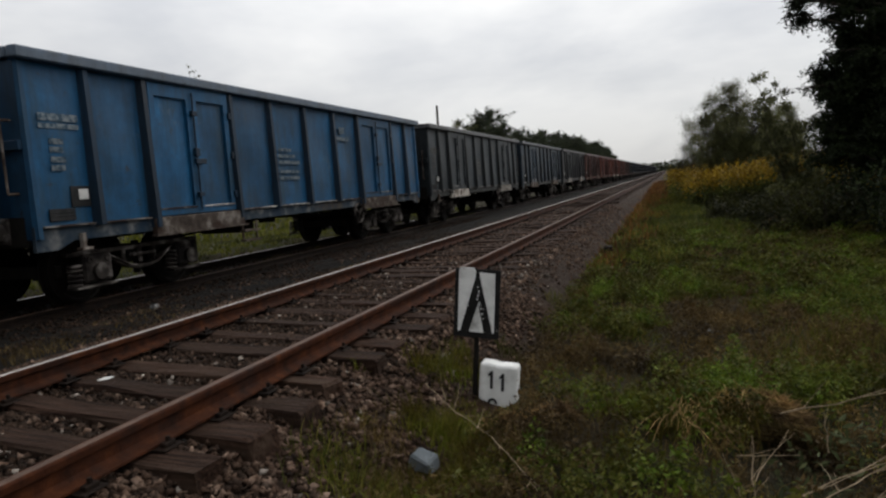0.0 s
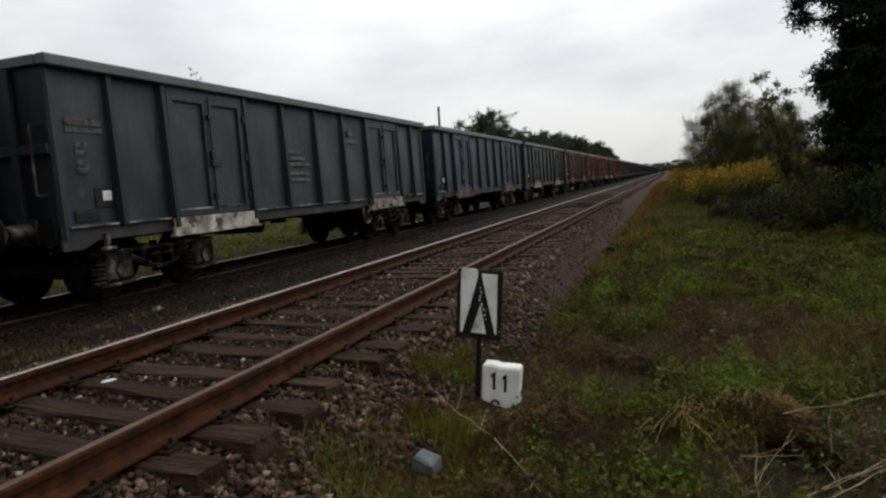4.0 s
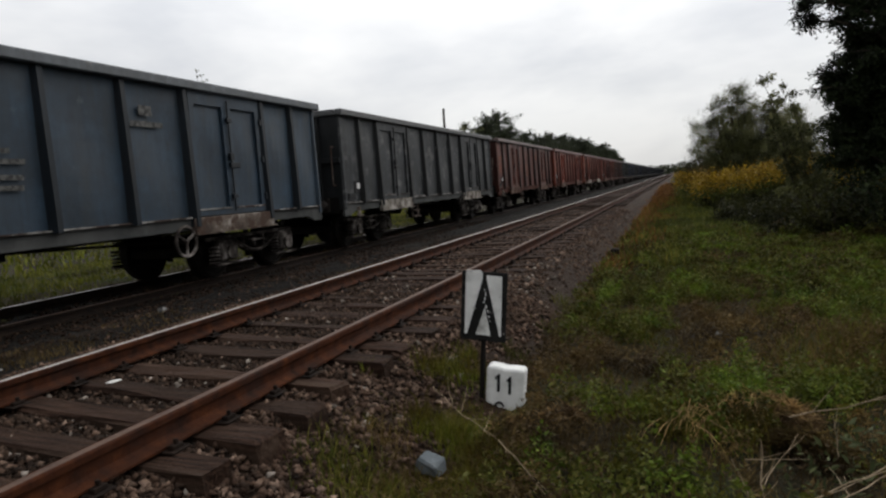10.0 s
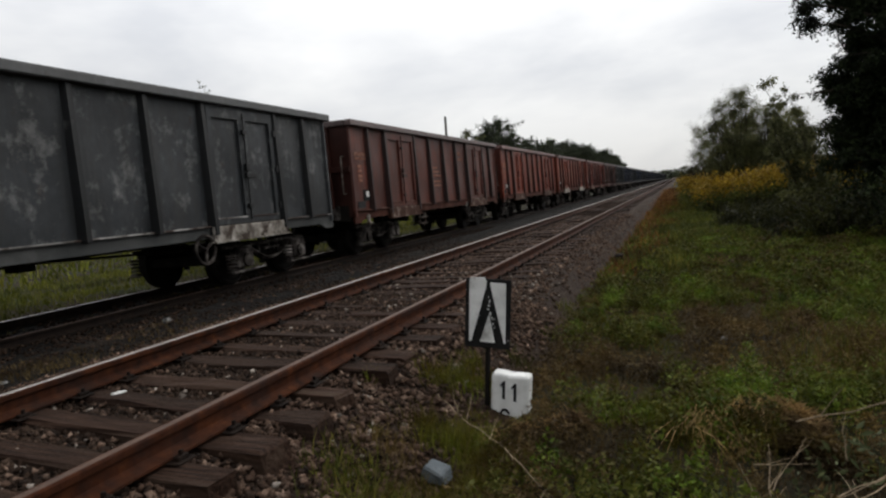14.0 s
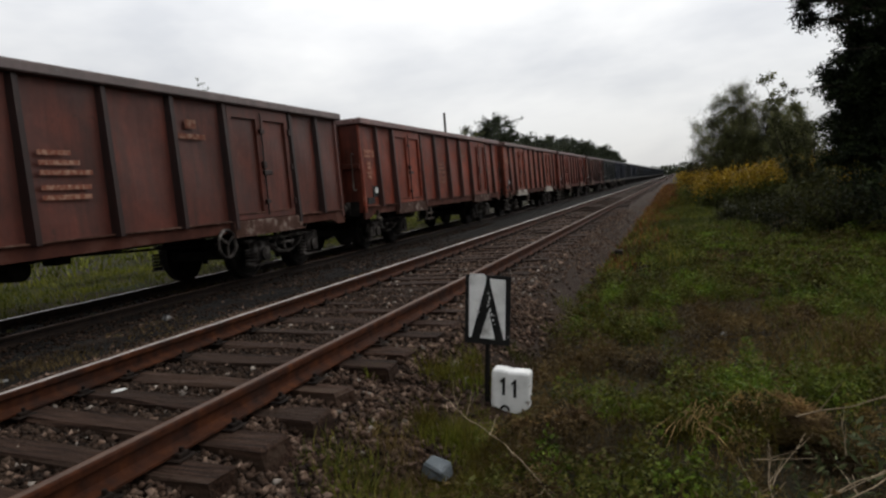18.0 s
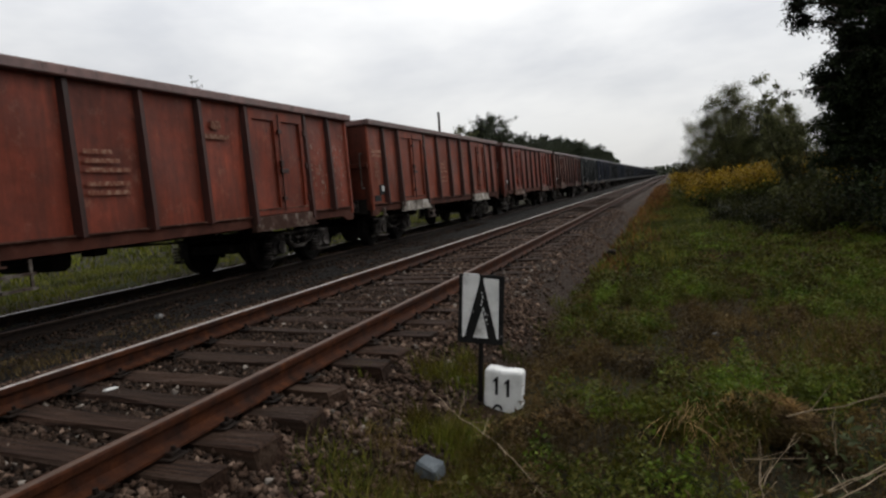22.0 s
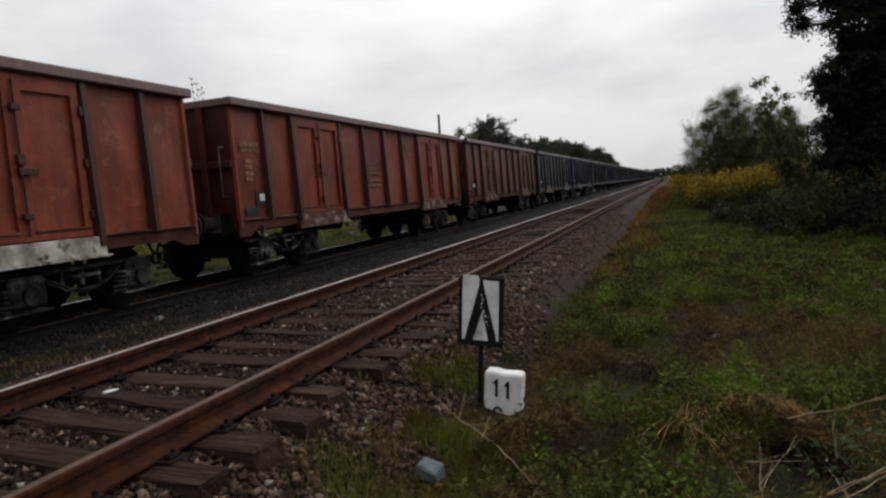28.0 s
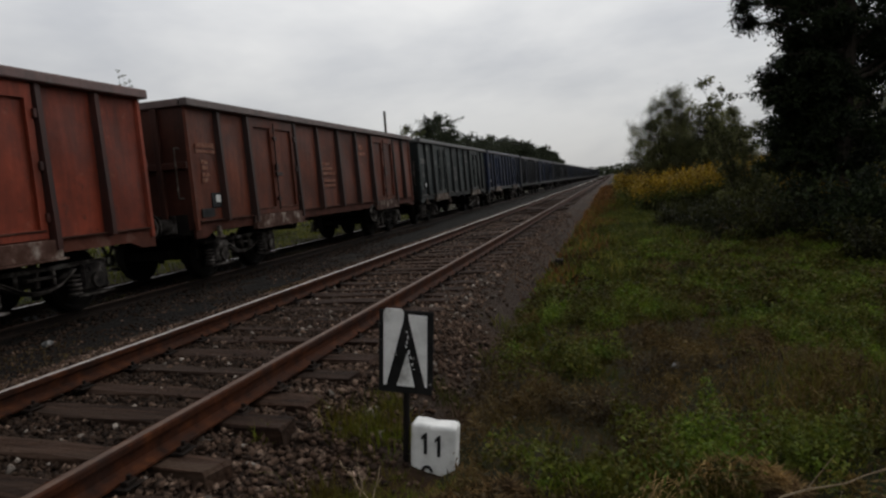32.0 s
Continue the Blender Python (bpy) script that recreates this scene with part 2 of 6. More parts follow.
M["sleeper"] = surface("tarred_old_wood", [(0.3, (0.0075, 0.0034, 0.0020)), (0.52, (0.024, 0.0120, 0.0072)), (0.74, (0.064, 0.037, 0.025))], scale=7,
                       stretch=(0.35, 7, 7), stain=(0.040, 0.025, 0.017), stain_scale=0.9, rough=(0.75, 0.95), bump=0.9, bump_scale=26, dist=0.02, vary=0.4)
M["rust"] = surface("rail_rust", [(0.3, (0.016, 0.0054, 0.0024)), (0.55, (0.045, 0.0135, 0.0048)), (0.8, (0.098, 0.031, 0.010))], scale=11,
                    stain=(0.022, 0.011, 0.008), stain_scale=2.2, rough=(0.7, 0.9), bump=0.4, bump_scale=70, vary=0.1)
M["rust_dark"] = surface("oily_dark_rail", [(0.3, (0.006, 0.0042, 0.0035)), (0.7, (0.020, 0.012, 0.008))], scale=11, rough=(0.7, 0.9), bump=0.4, bump_scale=70, vary=0.1)
M["rail_top"] = surface("run_steel", [(0.3, (0.40, 0.365, 0.34)), (0.7, (0.56, 0.52, 0.49))], scale=9, rough=(0.28, 0.45), metal=1.0,
                        bump=0.1, bump_scale=60, vary=0.05, spec=0.5)
M["rail_top_dull"] = surface("browned_steel", [(0.3, (0.055, 0.027, 0.015)), (0.7, (0.115, 0.062, 0.038))], scale=8, rough=(0.45, 0.7), metal=0.35,
                             bump=0.1, bump_scale=60, vary=0.05, spec=0.5)
M["under"] = surface("grimy_underframe", [(0.3, (0.006, 0.005, 0.0045)), (0.6, (0.014, 0.012, 0.010)), (0.8, (0.034, 0.028, 0.024))], scale=5,
                     rough=(0.75, 0.95), bump=0.4, bump_scale=40, vary=0.3)
M["bogie"] = surface("dusty_bogie_steel", [(0.38, (0.010, 0.008, 0.0075)), (0.54, (0.047, 0.040, 0.035)), (0.72, (0.225, 0.203, 0.188))], scale=4.2,
                     rough=(0.75, 0.95), bump=0.5, bump_scale=35, vary=0.35)
M["wheel"] = surface("wheel_steel", [(0.3, (0.006, 0.005, 0.0045)), (0.7, (0.016, 0.013, 0.011))], scale=6, rough=(0.6, 0.85), metal=0.2, vary=0.2)
M["dust"] = surface("pale_dust_on_steel", [(0.32, (0.10, 0.085, 0.072)), (0.50, (0.26, 0.235, 0.205)), (0.68, (0.46, 0.43, 0.39))], scale=4.2,
                    stain=(0.06, 0.045, 0.036), stain_scale=3.4, stain_at=(0.52, 0.58), rough=(0.8, 0.95), bump=0.4, vary=0.3)
M["dust_dim"] = surface("brown_dust_on_steel", [(0.35, (0.045, 0.034, 0.028)), (0.52, (0.10, 0.080, 0.066)), (0.68, (0.26, 0.235, 0.21))], scale=4.2,
                        stain=(0.05, 0.032, 0.024), stain_scale=3.0, stain_at=(0.5, 0.6), rough=(0.8, 0.95), bump=0.4, vary=0.3)
M["dust_red"] = surface("rusty_dust_on_steel", [(0.35, (0.045, 0.021, 0.015)), (0.52, (0.085, 0.047, 0.036)), (0.68, (0.25, 0.205, 0.175))], scale=4.2,
                        stain=(0.05, 0.024, 0.016), stain_scale=3.0, stain_at=(0.48, 0.58), rough=(0.8, 0.95), bump=0.4, vary=0.3)
# ledges: dust plus the light their flat tops catch, both in the colour
M["ledge"] = surface("lit_dust_on_ledge", [(0.3, (0.10, 0.095, 0.09)), (0.5, (0.24, 0.23, 0.22)), (0.7, (0.42, 0.41, 0.39))], scale=2.2, stain=(0.045, 0.032, 0.027), stain_scale=1.6, stain_at=(0.44, 0.54), rough=(0.8, 0.95), bump=0.3, vary=0.4)
M["ledge_red"] = surface("lit_rusty_dust_on_ledge", [(0.3, (0.050, 0.020, 0.014)), (0.55, (0.10, 0.048, 0.034)), (0.75, (0.22, 0.15, 0.12))], scale=2.2, stain=(0.04, 0.016, 0.011), stain_scale=1.6, stain_at=(0.44, 0.54), rough=(0.8, 0.95), bump=0.3, vary=0.4)
M["plate"] = surface("white_enamel", [(0.3, (0.55, 0.55, 0.53)), (0.7, (0.75, 0.75, 0.73))], scale=8, vary=0.1)
M["board"] = surface("dark_label_board", [(0.3, (0.016, 0.017, 0.018)), (0.7, (0.04, 0.04, 0.04))], scale=6, vary=0.2)
M["marking"] = surface("worn_white_lettering", [(0.40, (0.05, 0.05, 0.05)), (0.62, (0.21, 0.205, 0.195))], scale=14, vary=0.3)
M["bark"] = surface("bark", [(0.3, (0.018, 0.014, 0.011)), (0.7, (0.055, 0.044, 0.035))], scale=9, stretch=(3, 3, 0.6), bump=0.9, bump_scale=25, dist=0.03)
M["white_paint"] = surface("weathered_white_paint", [(0.3, (0.62, 0.62, 0.60)), (0.6, (0.80, 0.80, 0.78))], scale=9,
                           stain=(0.36, 0.35, 0.33), stain_scale=5, stain_at=(0.56, 0.66), bump=0.5, bump_scale=30, dist=0.008, vary=0.05)
M["black_paint"] = surface("worn_black_paint", [(0.3, (0.010, 0.010, 0.010)), (0.7, (0.024, 0.023, 0.022))], scale=9,
                           stain=(0.28, 0.27, 0.26), stain_scale=14, stain_at=(0.66, 0.69), bump=0.3, vary=0.1)
M["ink"] = surface("black_lettering", [(0.3, (0.012, 0.012, 0.012)), (0.7, (0.03, 0.03, 0.03))], scale=20, vary=0)
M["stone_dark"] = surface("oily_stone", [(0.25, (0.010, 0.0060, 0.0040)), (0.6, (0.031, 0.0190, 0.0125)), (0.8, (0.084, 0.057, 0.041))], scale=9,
                          rough=(0.8, 1.0), bump=0.5, bump_scale=90, vary=0.6, shift=False, island=True)
M["blue_stone"] = surface("pale_blue_stone", [(0.3, (0.07, 0.082, 0.09)), (0.7, (0.15, 0.168, 0.18))], scale=7, bump=0.6, bump_scale=18, dist=0.02, vary=0)
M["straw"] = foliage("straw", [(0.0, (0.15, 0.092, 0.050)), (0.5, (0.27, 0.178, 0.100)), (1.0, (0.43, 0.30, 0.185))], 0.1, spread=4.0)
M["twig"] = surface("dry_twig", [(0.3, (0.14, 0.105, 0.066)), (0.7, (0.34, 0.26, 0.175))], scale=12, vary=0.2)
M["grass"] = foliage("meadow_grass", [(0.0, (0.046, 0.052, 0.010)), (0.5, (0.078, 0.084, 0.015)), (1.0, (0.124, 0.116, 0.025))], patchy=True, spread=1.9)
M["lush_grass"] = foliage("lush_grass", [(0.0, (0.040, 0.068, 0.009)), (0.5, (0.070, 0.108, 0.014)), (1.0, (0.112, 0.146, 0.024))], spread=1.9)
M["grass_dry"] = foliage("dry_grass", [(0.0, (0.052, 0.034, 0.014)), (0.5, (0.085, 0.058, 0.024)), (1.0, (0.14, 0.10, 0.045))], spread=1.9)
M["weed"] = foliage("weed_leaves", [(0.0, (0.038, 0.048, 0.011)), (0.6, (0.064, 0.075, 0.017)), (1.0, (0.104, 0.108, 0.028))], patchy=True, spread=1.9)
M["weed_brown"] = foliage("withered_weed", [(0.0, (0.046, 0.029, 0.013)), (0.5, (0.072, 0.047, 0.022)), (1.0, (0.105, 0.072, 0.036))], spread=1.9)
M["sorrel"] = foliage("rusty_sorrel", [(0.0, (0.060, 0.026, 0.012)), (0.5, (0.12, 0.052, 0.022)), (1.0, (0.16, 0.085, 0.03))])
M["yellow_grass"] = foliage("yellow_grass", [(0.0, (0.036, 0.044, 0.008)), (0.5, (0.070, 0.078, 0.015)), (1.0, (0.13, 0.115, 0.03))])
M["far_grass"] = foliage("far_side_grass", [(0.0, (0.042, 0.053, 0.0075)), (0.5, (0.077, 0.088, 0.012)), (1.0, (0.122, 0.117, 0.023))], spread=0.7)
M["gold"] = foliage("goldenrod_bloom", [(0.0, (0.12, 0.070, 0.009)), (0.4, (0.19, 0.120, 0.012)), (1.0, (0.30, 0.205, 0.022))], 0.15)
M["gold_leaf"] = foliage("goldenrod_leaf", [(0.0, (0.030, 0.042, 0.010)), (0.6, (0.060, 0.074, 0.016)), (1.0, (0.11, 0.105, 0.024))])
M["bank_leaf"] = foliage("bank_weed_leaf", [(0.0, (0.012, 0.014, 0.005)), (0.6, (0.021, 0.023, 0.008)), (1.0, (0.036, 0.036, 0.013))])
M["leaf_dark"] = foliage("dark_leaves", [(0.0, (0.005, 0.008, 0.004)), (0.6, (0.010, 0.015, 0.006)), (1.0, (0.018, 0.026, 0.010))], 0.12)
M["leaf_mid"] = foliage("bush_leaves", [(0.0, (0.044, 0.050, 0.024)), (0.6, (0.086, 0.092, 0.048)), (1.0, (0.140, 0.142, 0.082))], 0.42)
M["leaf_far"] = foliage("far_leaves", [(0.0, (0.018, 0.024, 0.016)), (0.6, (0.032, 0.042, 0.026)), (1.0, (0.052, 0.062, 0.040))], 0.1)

COATS = {
    "blue": ((0.005, 0.062, 0.142), (0.012, 0.040, 0.068), (0.022, 0.030, 0.04), (0.085, 0.115, 0.14), (0.61, 0.78), 0.28),
    "slate": ((0.028, 0.036, 0.042), (0.021, 0.025, 0.027), (0.015, 0.017, 0.018), (0.11, 0.112, 0.105), (0.59, 0.75), 0.28),
    "steel_blue": ((0.015, 0.031, 0.050), (0.019, 0.027, 0.034), (0.018, 0.023, 0.030), (0.09, 0.105, 0.115), (0.64, 0.80), 0.4),
    "coal_grey": ((0.028, 0.031, 0.034), (0.026, 0.0265, 0.026), (0.030, 0.022, 0.018), (0.17, 0.17, 0.165), (0.53, 0.70), 0.25),
    "brown": ((0.082, 0.020, 0.012), (0.045, 0.016, 0.011), (0.038, 0.014, 0.009), (0.13, 0.065, 0.046), (0.62, 0.8), 0.3),
    "oxide": ((0.160, 0.029, 0.013), (0.078, 0.019, 0.010), (0.050, 0.014, 0.008), (0.26, 0.115, 0.075), (0.57, 0.75), 0.22),
    "red": ((0.155, 0.026, 0.011), (0.075, 0.017, 0.009), (0.060, 0.017, 0.010), (0.25, 0.11, 0.07), (0.60, 0.78), 0.22),
    "faded_oxide": ((0.168, 0.033, 0.014), (0.105, 0.026, 0.014), (0.060, 0.018, 0.010), (0.28, 0.13, 0.085), (0.56, 0.74), 0.22),
    "rust_brown": ((0.098, 0.026, 0.013), (0.050, 0.016, 0.010), (0.036, 0.012, 0.008), (0.17, 0.085, 0.055), (0.60, 0.78), 0.2),
    "green_grey": ((0.013, 0.020, 0.020), (0.018, 0.021, 0.020), (0.018, 0.020, 0.020), (0.22, 0.23, 0.20), (0.58, 0.68), 0.2),
    "sooty": ((0.015, 0.018, 0.024), (0.010, 0.010, 0.011), (0.010, 0.010, 0.011), (0.035, 0.036, 0.038), (0.66, 0.8), 0.06),
    "navy": ((0.011, 0.020, 0.050), (0.018, 0.022, 0.032), (0.014, 0.016, 0.02), (0.05, 0.055, 0.065), (0.66, 0.8), 0.08),
}
PAINTS = {k: paint(k + "_wagon_paint", *c) for k, c in COATS.items()}
# uprights: sooty, coal-dusted coat with painted-in flank shade; rims: rubbed by loading, chalky
SOOT_AND_SHADE = {k: paint(k + "_sooty_shaded_upright", tuple(0.24 * a + 0.002 for a in c[0]), tuple(0.20 * a + 0.002 for a in c[1]), tuple(0.4 * a for a in c[2]), tuple(0.45 * a for a in c[3]), (0.62, 0.78), 0.3)
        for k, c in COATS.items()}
RIMS = {k: paint(k + "_rubbed_rim", tuple(0.5 * a + 0.055 for a in c[0]), tuple(0.5 * a + 0.04 for a in c[1]), tuple(0.7 * a for a in c[2]), (0.16, 0.155, 0.15), (0.6, 0.75))
        for k, c in COATS.items()}
# ends: sooty, brake-dusted coat with the shade of the wagon gaps painted in
ENDS = {k: paint(k + "_sooty_shaded_end", tuple(0.45 * a + 0.003 for a in c[0]), tuple(0.32 * a + 0.003 for a in c[1]), tuple(0.5 * a for a in c[2]), tuple(0.5 * a for a in c[3]), (0.62, 0.78), 0.2)
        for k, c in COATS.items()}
M["marking_faint"] = surface("faded_lettering", [(0.44, (0.17, 0.060, 0.038)), (0.66, (0.30, 0.175, 0.125))], scale=14, vary=0.3)
M["marking_blue"] = surface("faded_pale_blue_lettering", [(0.40, (0.03, 0.055, 0.08)), (0.64, (0.16, 0.185, 0.20))], scale=16, vary=0.3)
M["marking_grey"] = surface("faded_grey_lettering", [(0.40, (0.05, 0.05, 0.05)), (0.62, (0.14, 0.138, 0.13))], scale=14, vary=0.3)


# ---- mesh helpers ----
def finish(name, bm, mat, parent=None, label="", smooth=False):
    me = bpy.data.meshes.new(name)
    bm.normal_update()
    bm.to_mesh(me)
    bm.free()
    me.materials.append(mat)
    if smooth:
        me.shade_smooth()
    ob = new(name, me)
    ob.parent = parent
    if label:
        tagged(ob, label)
    return ob


def part(name, bm, mat, parent, label=""):
    return finish(name, bm, mat, parent, label)


def add_box(bm, x0, x1, y0, y1, z0, z1, bevel=0.0, m=None):
    made = bmesh.ops.create_cube(bm, size=1)["verts"]
    for v in made:
        v.co = Vector(((x0 + x1) / 2 + v.co.x * (x1 - x0), (y0 + y1) / 2 + v.co.y * (y1 - y0), (z0 + z1) / 2 + v.co.z * (z1 - z0)))
    if bevel:
        edges = list({e for v in made for e in v.link_edges})
        made = bmesh.ops.bevel(bm, geom=edges, offset=bevel, segments=1, affect="EDGES", profile=0.5)["verts"]
    if m is not None:
        bmesh.ops.transform(bm, matrix=m, verts=made)
    return made


def boxes(*specs, bevel=0.0):
    bm = bmesh.new()
    for s in specs:
        add_box(bm, *s, bevel=bevel)
    return bm


def add_rod(bm, p, q, r, seg=8, r2=None):
    """A round bar from p to q."""
    p, q = Vector(p), Vector(q)
    d = q - p
    m = Matrix.Translation((p + q) / 2) @ d.to_track_quat("Z", "Y").to_matrix().to_4x4()
    return bmesh.ops.create_cone(bm, cap_ends=True, segments=seg, radius1=r, radius2=r if r2 is None else r2, depth=d.length, matrix=m)["verts"]


def add_torus(bm, centre, axis, radius, tube, seg=20, sides=6):
    m = Matrix.Translation(centre) @ Vector(axis).to_track_quat("Z", "Y").to_matrix().to_4x4()
    rings = []
    for i in range(seg):
        a = 2 * math.pi * i / seg
        ring = []
        for j in range(sides):
            b = 2 * math.pi * j / sides
            rr = radius + tube * math.cos(b)
            ring.append(bm.verts.new(m @ Vector((rr * math.cos(a), rr * math.sin(a), tube * math.sin(b)))))
        rings.append(ring)
    for i in range(seg):
        for j in range(sides):
            k, h = (i + 1) % seg, (j + 1) % sides
            bm.faces.new((rings[i][j], rings[k][j], rings[k][h], rings[i][h]))


def extrude_profile(bm, outline, y0, y1, steps=1):
    """A closed outline in x and z, drawn out along y."""
    rows = [[bm.verts.new((x, y0 + (y1 - y0) * s / steps, z)) for x, z in outline] for s in range(steps + 1)]
    n = len(outline)
    for a, b in zip(rows, rows[1:]):
        for i in range(n):
            bm.faces.new((a[i], a[(i + 1) % n], b[(i + 1) % n], b[i]))
    bm.faces.new(rows[0][::-1])
    bm.faces.new(rows[-1])


def raw_mesh(name, verts, faces_flat, sides, mat, smooth=False):
    """A mesh from arrays; all its faces have the same number of sides."""
    me = bpy.data.meshes.new(name)
    nf = len(faces_flat) // sides
    me.vertices.add(len(verts))
    me.vertices.foreach_set("co", np.asarray(verts, dtype=np.float32).ravel())
    me.loops.add(len(faces_flat))
    me.loops.foreach_set("vertex_index", np.asarray(faces_flat, dtype=np.int32))
    me.polygons.add(nf)
    me.polygons.foreach_set("loop_start", np.arange(0, nf * sides, sides, dtype=np.int32))
    me.polygons.foreach_set("loop_total", np.full(nf, sides, dtype=np.int32))
    me.update(calc_edges=True)
    me.materials.append(mat)
    return me


def smoothstep(a, b, x):
    t = np.clip((x - a) / (b - a), 0, 1)
    return t * t * (3 - 2 * t)


# ---- plan ----
X2 = -5.605           # middle of the far track, which carries the train
Z2 = -0.373           # its rail tops; those of the near track are at 0
START = 5.885         # front of the blue wagon's body at the clip's start
PITCH = 14.04         # wagon length over buffers
BODY = 12.96


def lump(x, y, s=1.0):
    return (np.sin(1.7 * x * s + 0.6 * y * s) + np.sin(2.9 * y * s - 1.3 * x * s + 1.0) + 0.6 * np.sin(5.3 * x * s + 4.1 * y * s)) / 2.6


def ballast_edge(y):
    """Where the ballast of the near track ends and the grass begins."""
    y = np.asarray(y, dtype=float)
    return 1.60 + 0.20 * smoothstep(4.2, 3.0, y) - 0.37 * smoothstep(10, 55, y) + 0.07 * np.sin(1.3 * y) + 0.05 * np.sin(3.1 * y + 1)


# low mounds and hollows of the verge
MOUNDS = ((3.25, 3.95, 0.36, 0.06), (3.58, 4.2, 0.30, 0.06), (4.3, 5.75, 0.5, 0.15), (2.72, 3.95, 0.34, 0.06), (3.08, 5.32, 0.30, -0.10), (3.95, 3.55, 0.4, -0.08), (2.9, 7.9, 0.7, 0.07),
          (2.65, 6.1, 0.4, 0.06), (2.3, 4.75, 0.3, 0.04), (5.1, 4.4, 0.6, 0.12), (3.3, 9.2, 0.6, 0.08), (1.9, 7.0, 0.3, 0.05))


def ground_z(x, y):
    x, y = np.asarray(x, dtype=float), np.asarray(y, dtype=float)
    z = -0.52 + 0.035 * lump(x, y) * smoothstep(1.6, 2.6, np.abs(x))
    for mx, my, r, h in MOUNDS:
        z = z + h * np.exp(-((x - mx) ** 2 + (y - my) ** 2) / r ** 2)
    z = z + 0.45 * smoothstep(3.8, 8.5, x) * smoothstep(10, 26, y) + 0.25 * smoothstep(2.6, 5, x) * smoothstep(28, 60, y)
    bed = smoothstep(2.2, 1.5, x) * smoothstep(-9.2, -8.2, x)
    z = z - 0.22 * bed
    z = z - 0.12 * smoothstep(-8.0, -10.0, x)
    return z


# ---- ground and ballast ----
xs = np.concatenate([np.linspace(-900, -40, 14), np.linspace(-30, -9.5, 12), np.linspace(-9, 12, 85), np.linspace(14, 40, 12), np.linspace(60, 900, 12)])
ys = np.concatenate([np.linspace(-300, -20, 8), np.linspace(-8, 0, 9), np.linspace(0.25, 30, 110), np.linspace(32, 120, 40), np.linspace(150, 2600, 16)])
gx, gy = np.meshgrid(xs, ys)
gz = ground_z(gx, gy)
nx = len(xs)
ii = np.array([(r * nx + c, r * nx + c + 1, (r + 1) * nx + c + 1, (r + 1) * nx + c) for r in range(len(ys) - 1) for c in range(nx - 1)])
ground = new("ground", raw_mesh("ground", np.stack([gx, gy, gz], -1).reshape(-1, 3), ii.ravel(), 4, M["soil"]))
ground.data.shade_smooth()
tagged(ground, "rough weedy ground of dark soil beside the railway", "ground", kind="structure")


def ballast_z(x, y):
    """Top of the ballast: high under the near track, lower under the far one."""
    x, y = np.asarray(x, dtype=float), np.asarray(y, dtype=float)
    z = -0.250 - 0.387 * smoothstep(0, 1, (x - 0.85 - 0.40 * smoothstep(3.4, 6.0, y)) / (1.25 - 0.40 * smoothstep(3.4, 6.0, y)))
    z = z - 0.12 * smoothstep(-1.5, -2.6, x) - 0.14 * smoothstep(-2.9, -4.3, x) - 0.22 * smoothstep(-7.2, -8.6, x)
    z = z + (0.037 + 0.023 * smoothstep(3.2, 7, y)) * smoothstep(1.65, 1.15, np.abs(x))
    return z + 0.014 * lump(x, y, 2.5)


bx = np.linspace(-2.2, 2.3, 40)
by = np.concatenate([np.linspace(-12, 0, 20), np.linspace(0.2, 25, 110), np.linspace(27, 100, 30), np.linspace(120, 520, 20)])
gx, gy = np.meshgrid(bx, by)
nx = len(bx)
ii = np.array([(r * nx + c, r * nx + c + 1, (r + 1) * nx + c + 1, (r + 1) * nx + c) for r in range(len(by) - 1) for c in range(nx - 1)])
ballast = new("ballast_bed", raw_mesh("ballast_bed", np.stack([gx, gy, ballast_z(gx, gy)], -1).reshape(-1, 3), ii.ravel(), 4, M["ballast"]))
ballast.data.shade_smooth()
tagged(ballast, "dirty grey-brown crushed-stone ballast bed under the near track", "ballast", kind="structure")
bx = np.linspace(-9.0, -2.2, 48)
gx, gy = np.meshgrid(bx, by)
nx = len(bx)
ii = np.array([(r * nx + c, r * nx + c + 1, (r + 1) * nx + c + 1, (r + 1) * nx + c) for r in range(len(by) - 1) for c in range(nx - 1)])
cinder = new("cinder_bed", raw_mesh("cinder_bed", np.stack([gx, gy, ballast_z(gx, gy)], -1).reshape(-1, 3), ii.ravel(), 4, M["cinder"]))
cinder.data.shade_smooth()
tagged(cinder, "nearly black oily coal-dust bed under far track, train shade painted in", "ballast", kind="structure")


# ---- tracks ----
def rail_outline(x):
    h = [(-0.060, -0.142), (0.060, -0.142), (0.060, -0.131), (0.018, -0.116), (0.008, -0.102), (0.008, -0.048), (0.031, -0.037), (0.033, -0.010),
         (0.028, -0.001), (0.021, 0.0), (-0.021, 0.0), (-0.028, -0.001), (-0.033, -0.010), (-0.031, -0.037), (-0.008, -0.048), (-0.008, -0.102), (-0.018, -0.116), (-0.060, -0.131)]
    return [(x + a, z) for a, z in h]


def make_rail(parent, x, top, body, label):
    bm = bmesh.new()
    extrude_profile(bm, rail_outline(x), -12, 520, 24)
    rail = part("rail", bm, body, parent, label)
    bm = bmesh.new()
    extrude_profile(bm, [(x - 0.020, -0.004), (x + 0.024, -0.004), (x + 0.022, 0.0005), (x + 0.014, 0.0030), (x + 0.002, 0.0040), (x - 0.010, 0.0030), (x - 0.018, 0.0005)], -12, 520, 12)
    part("running_surface", bm, top, rail, "worn top of the rail head")
    return rail


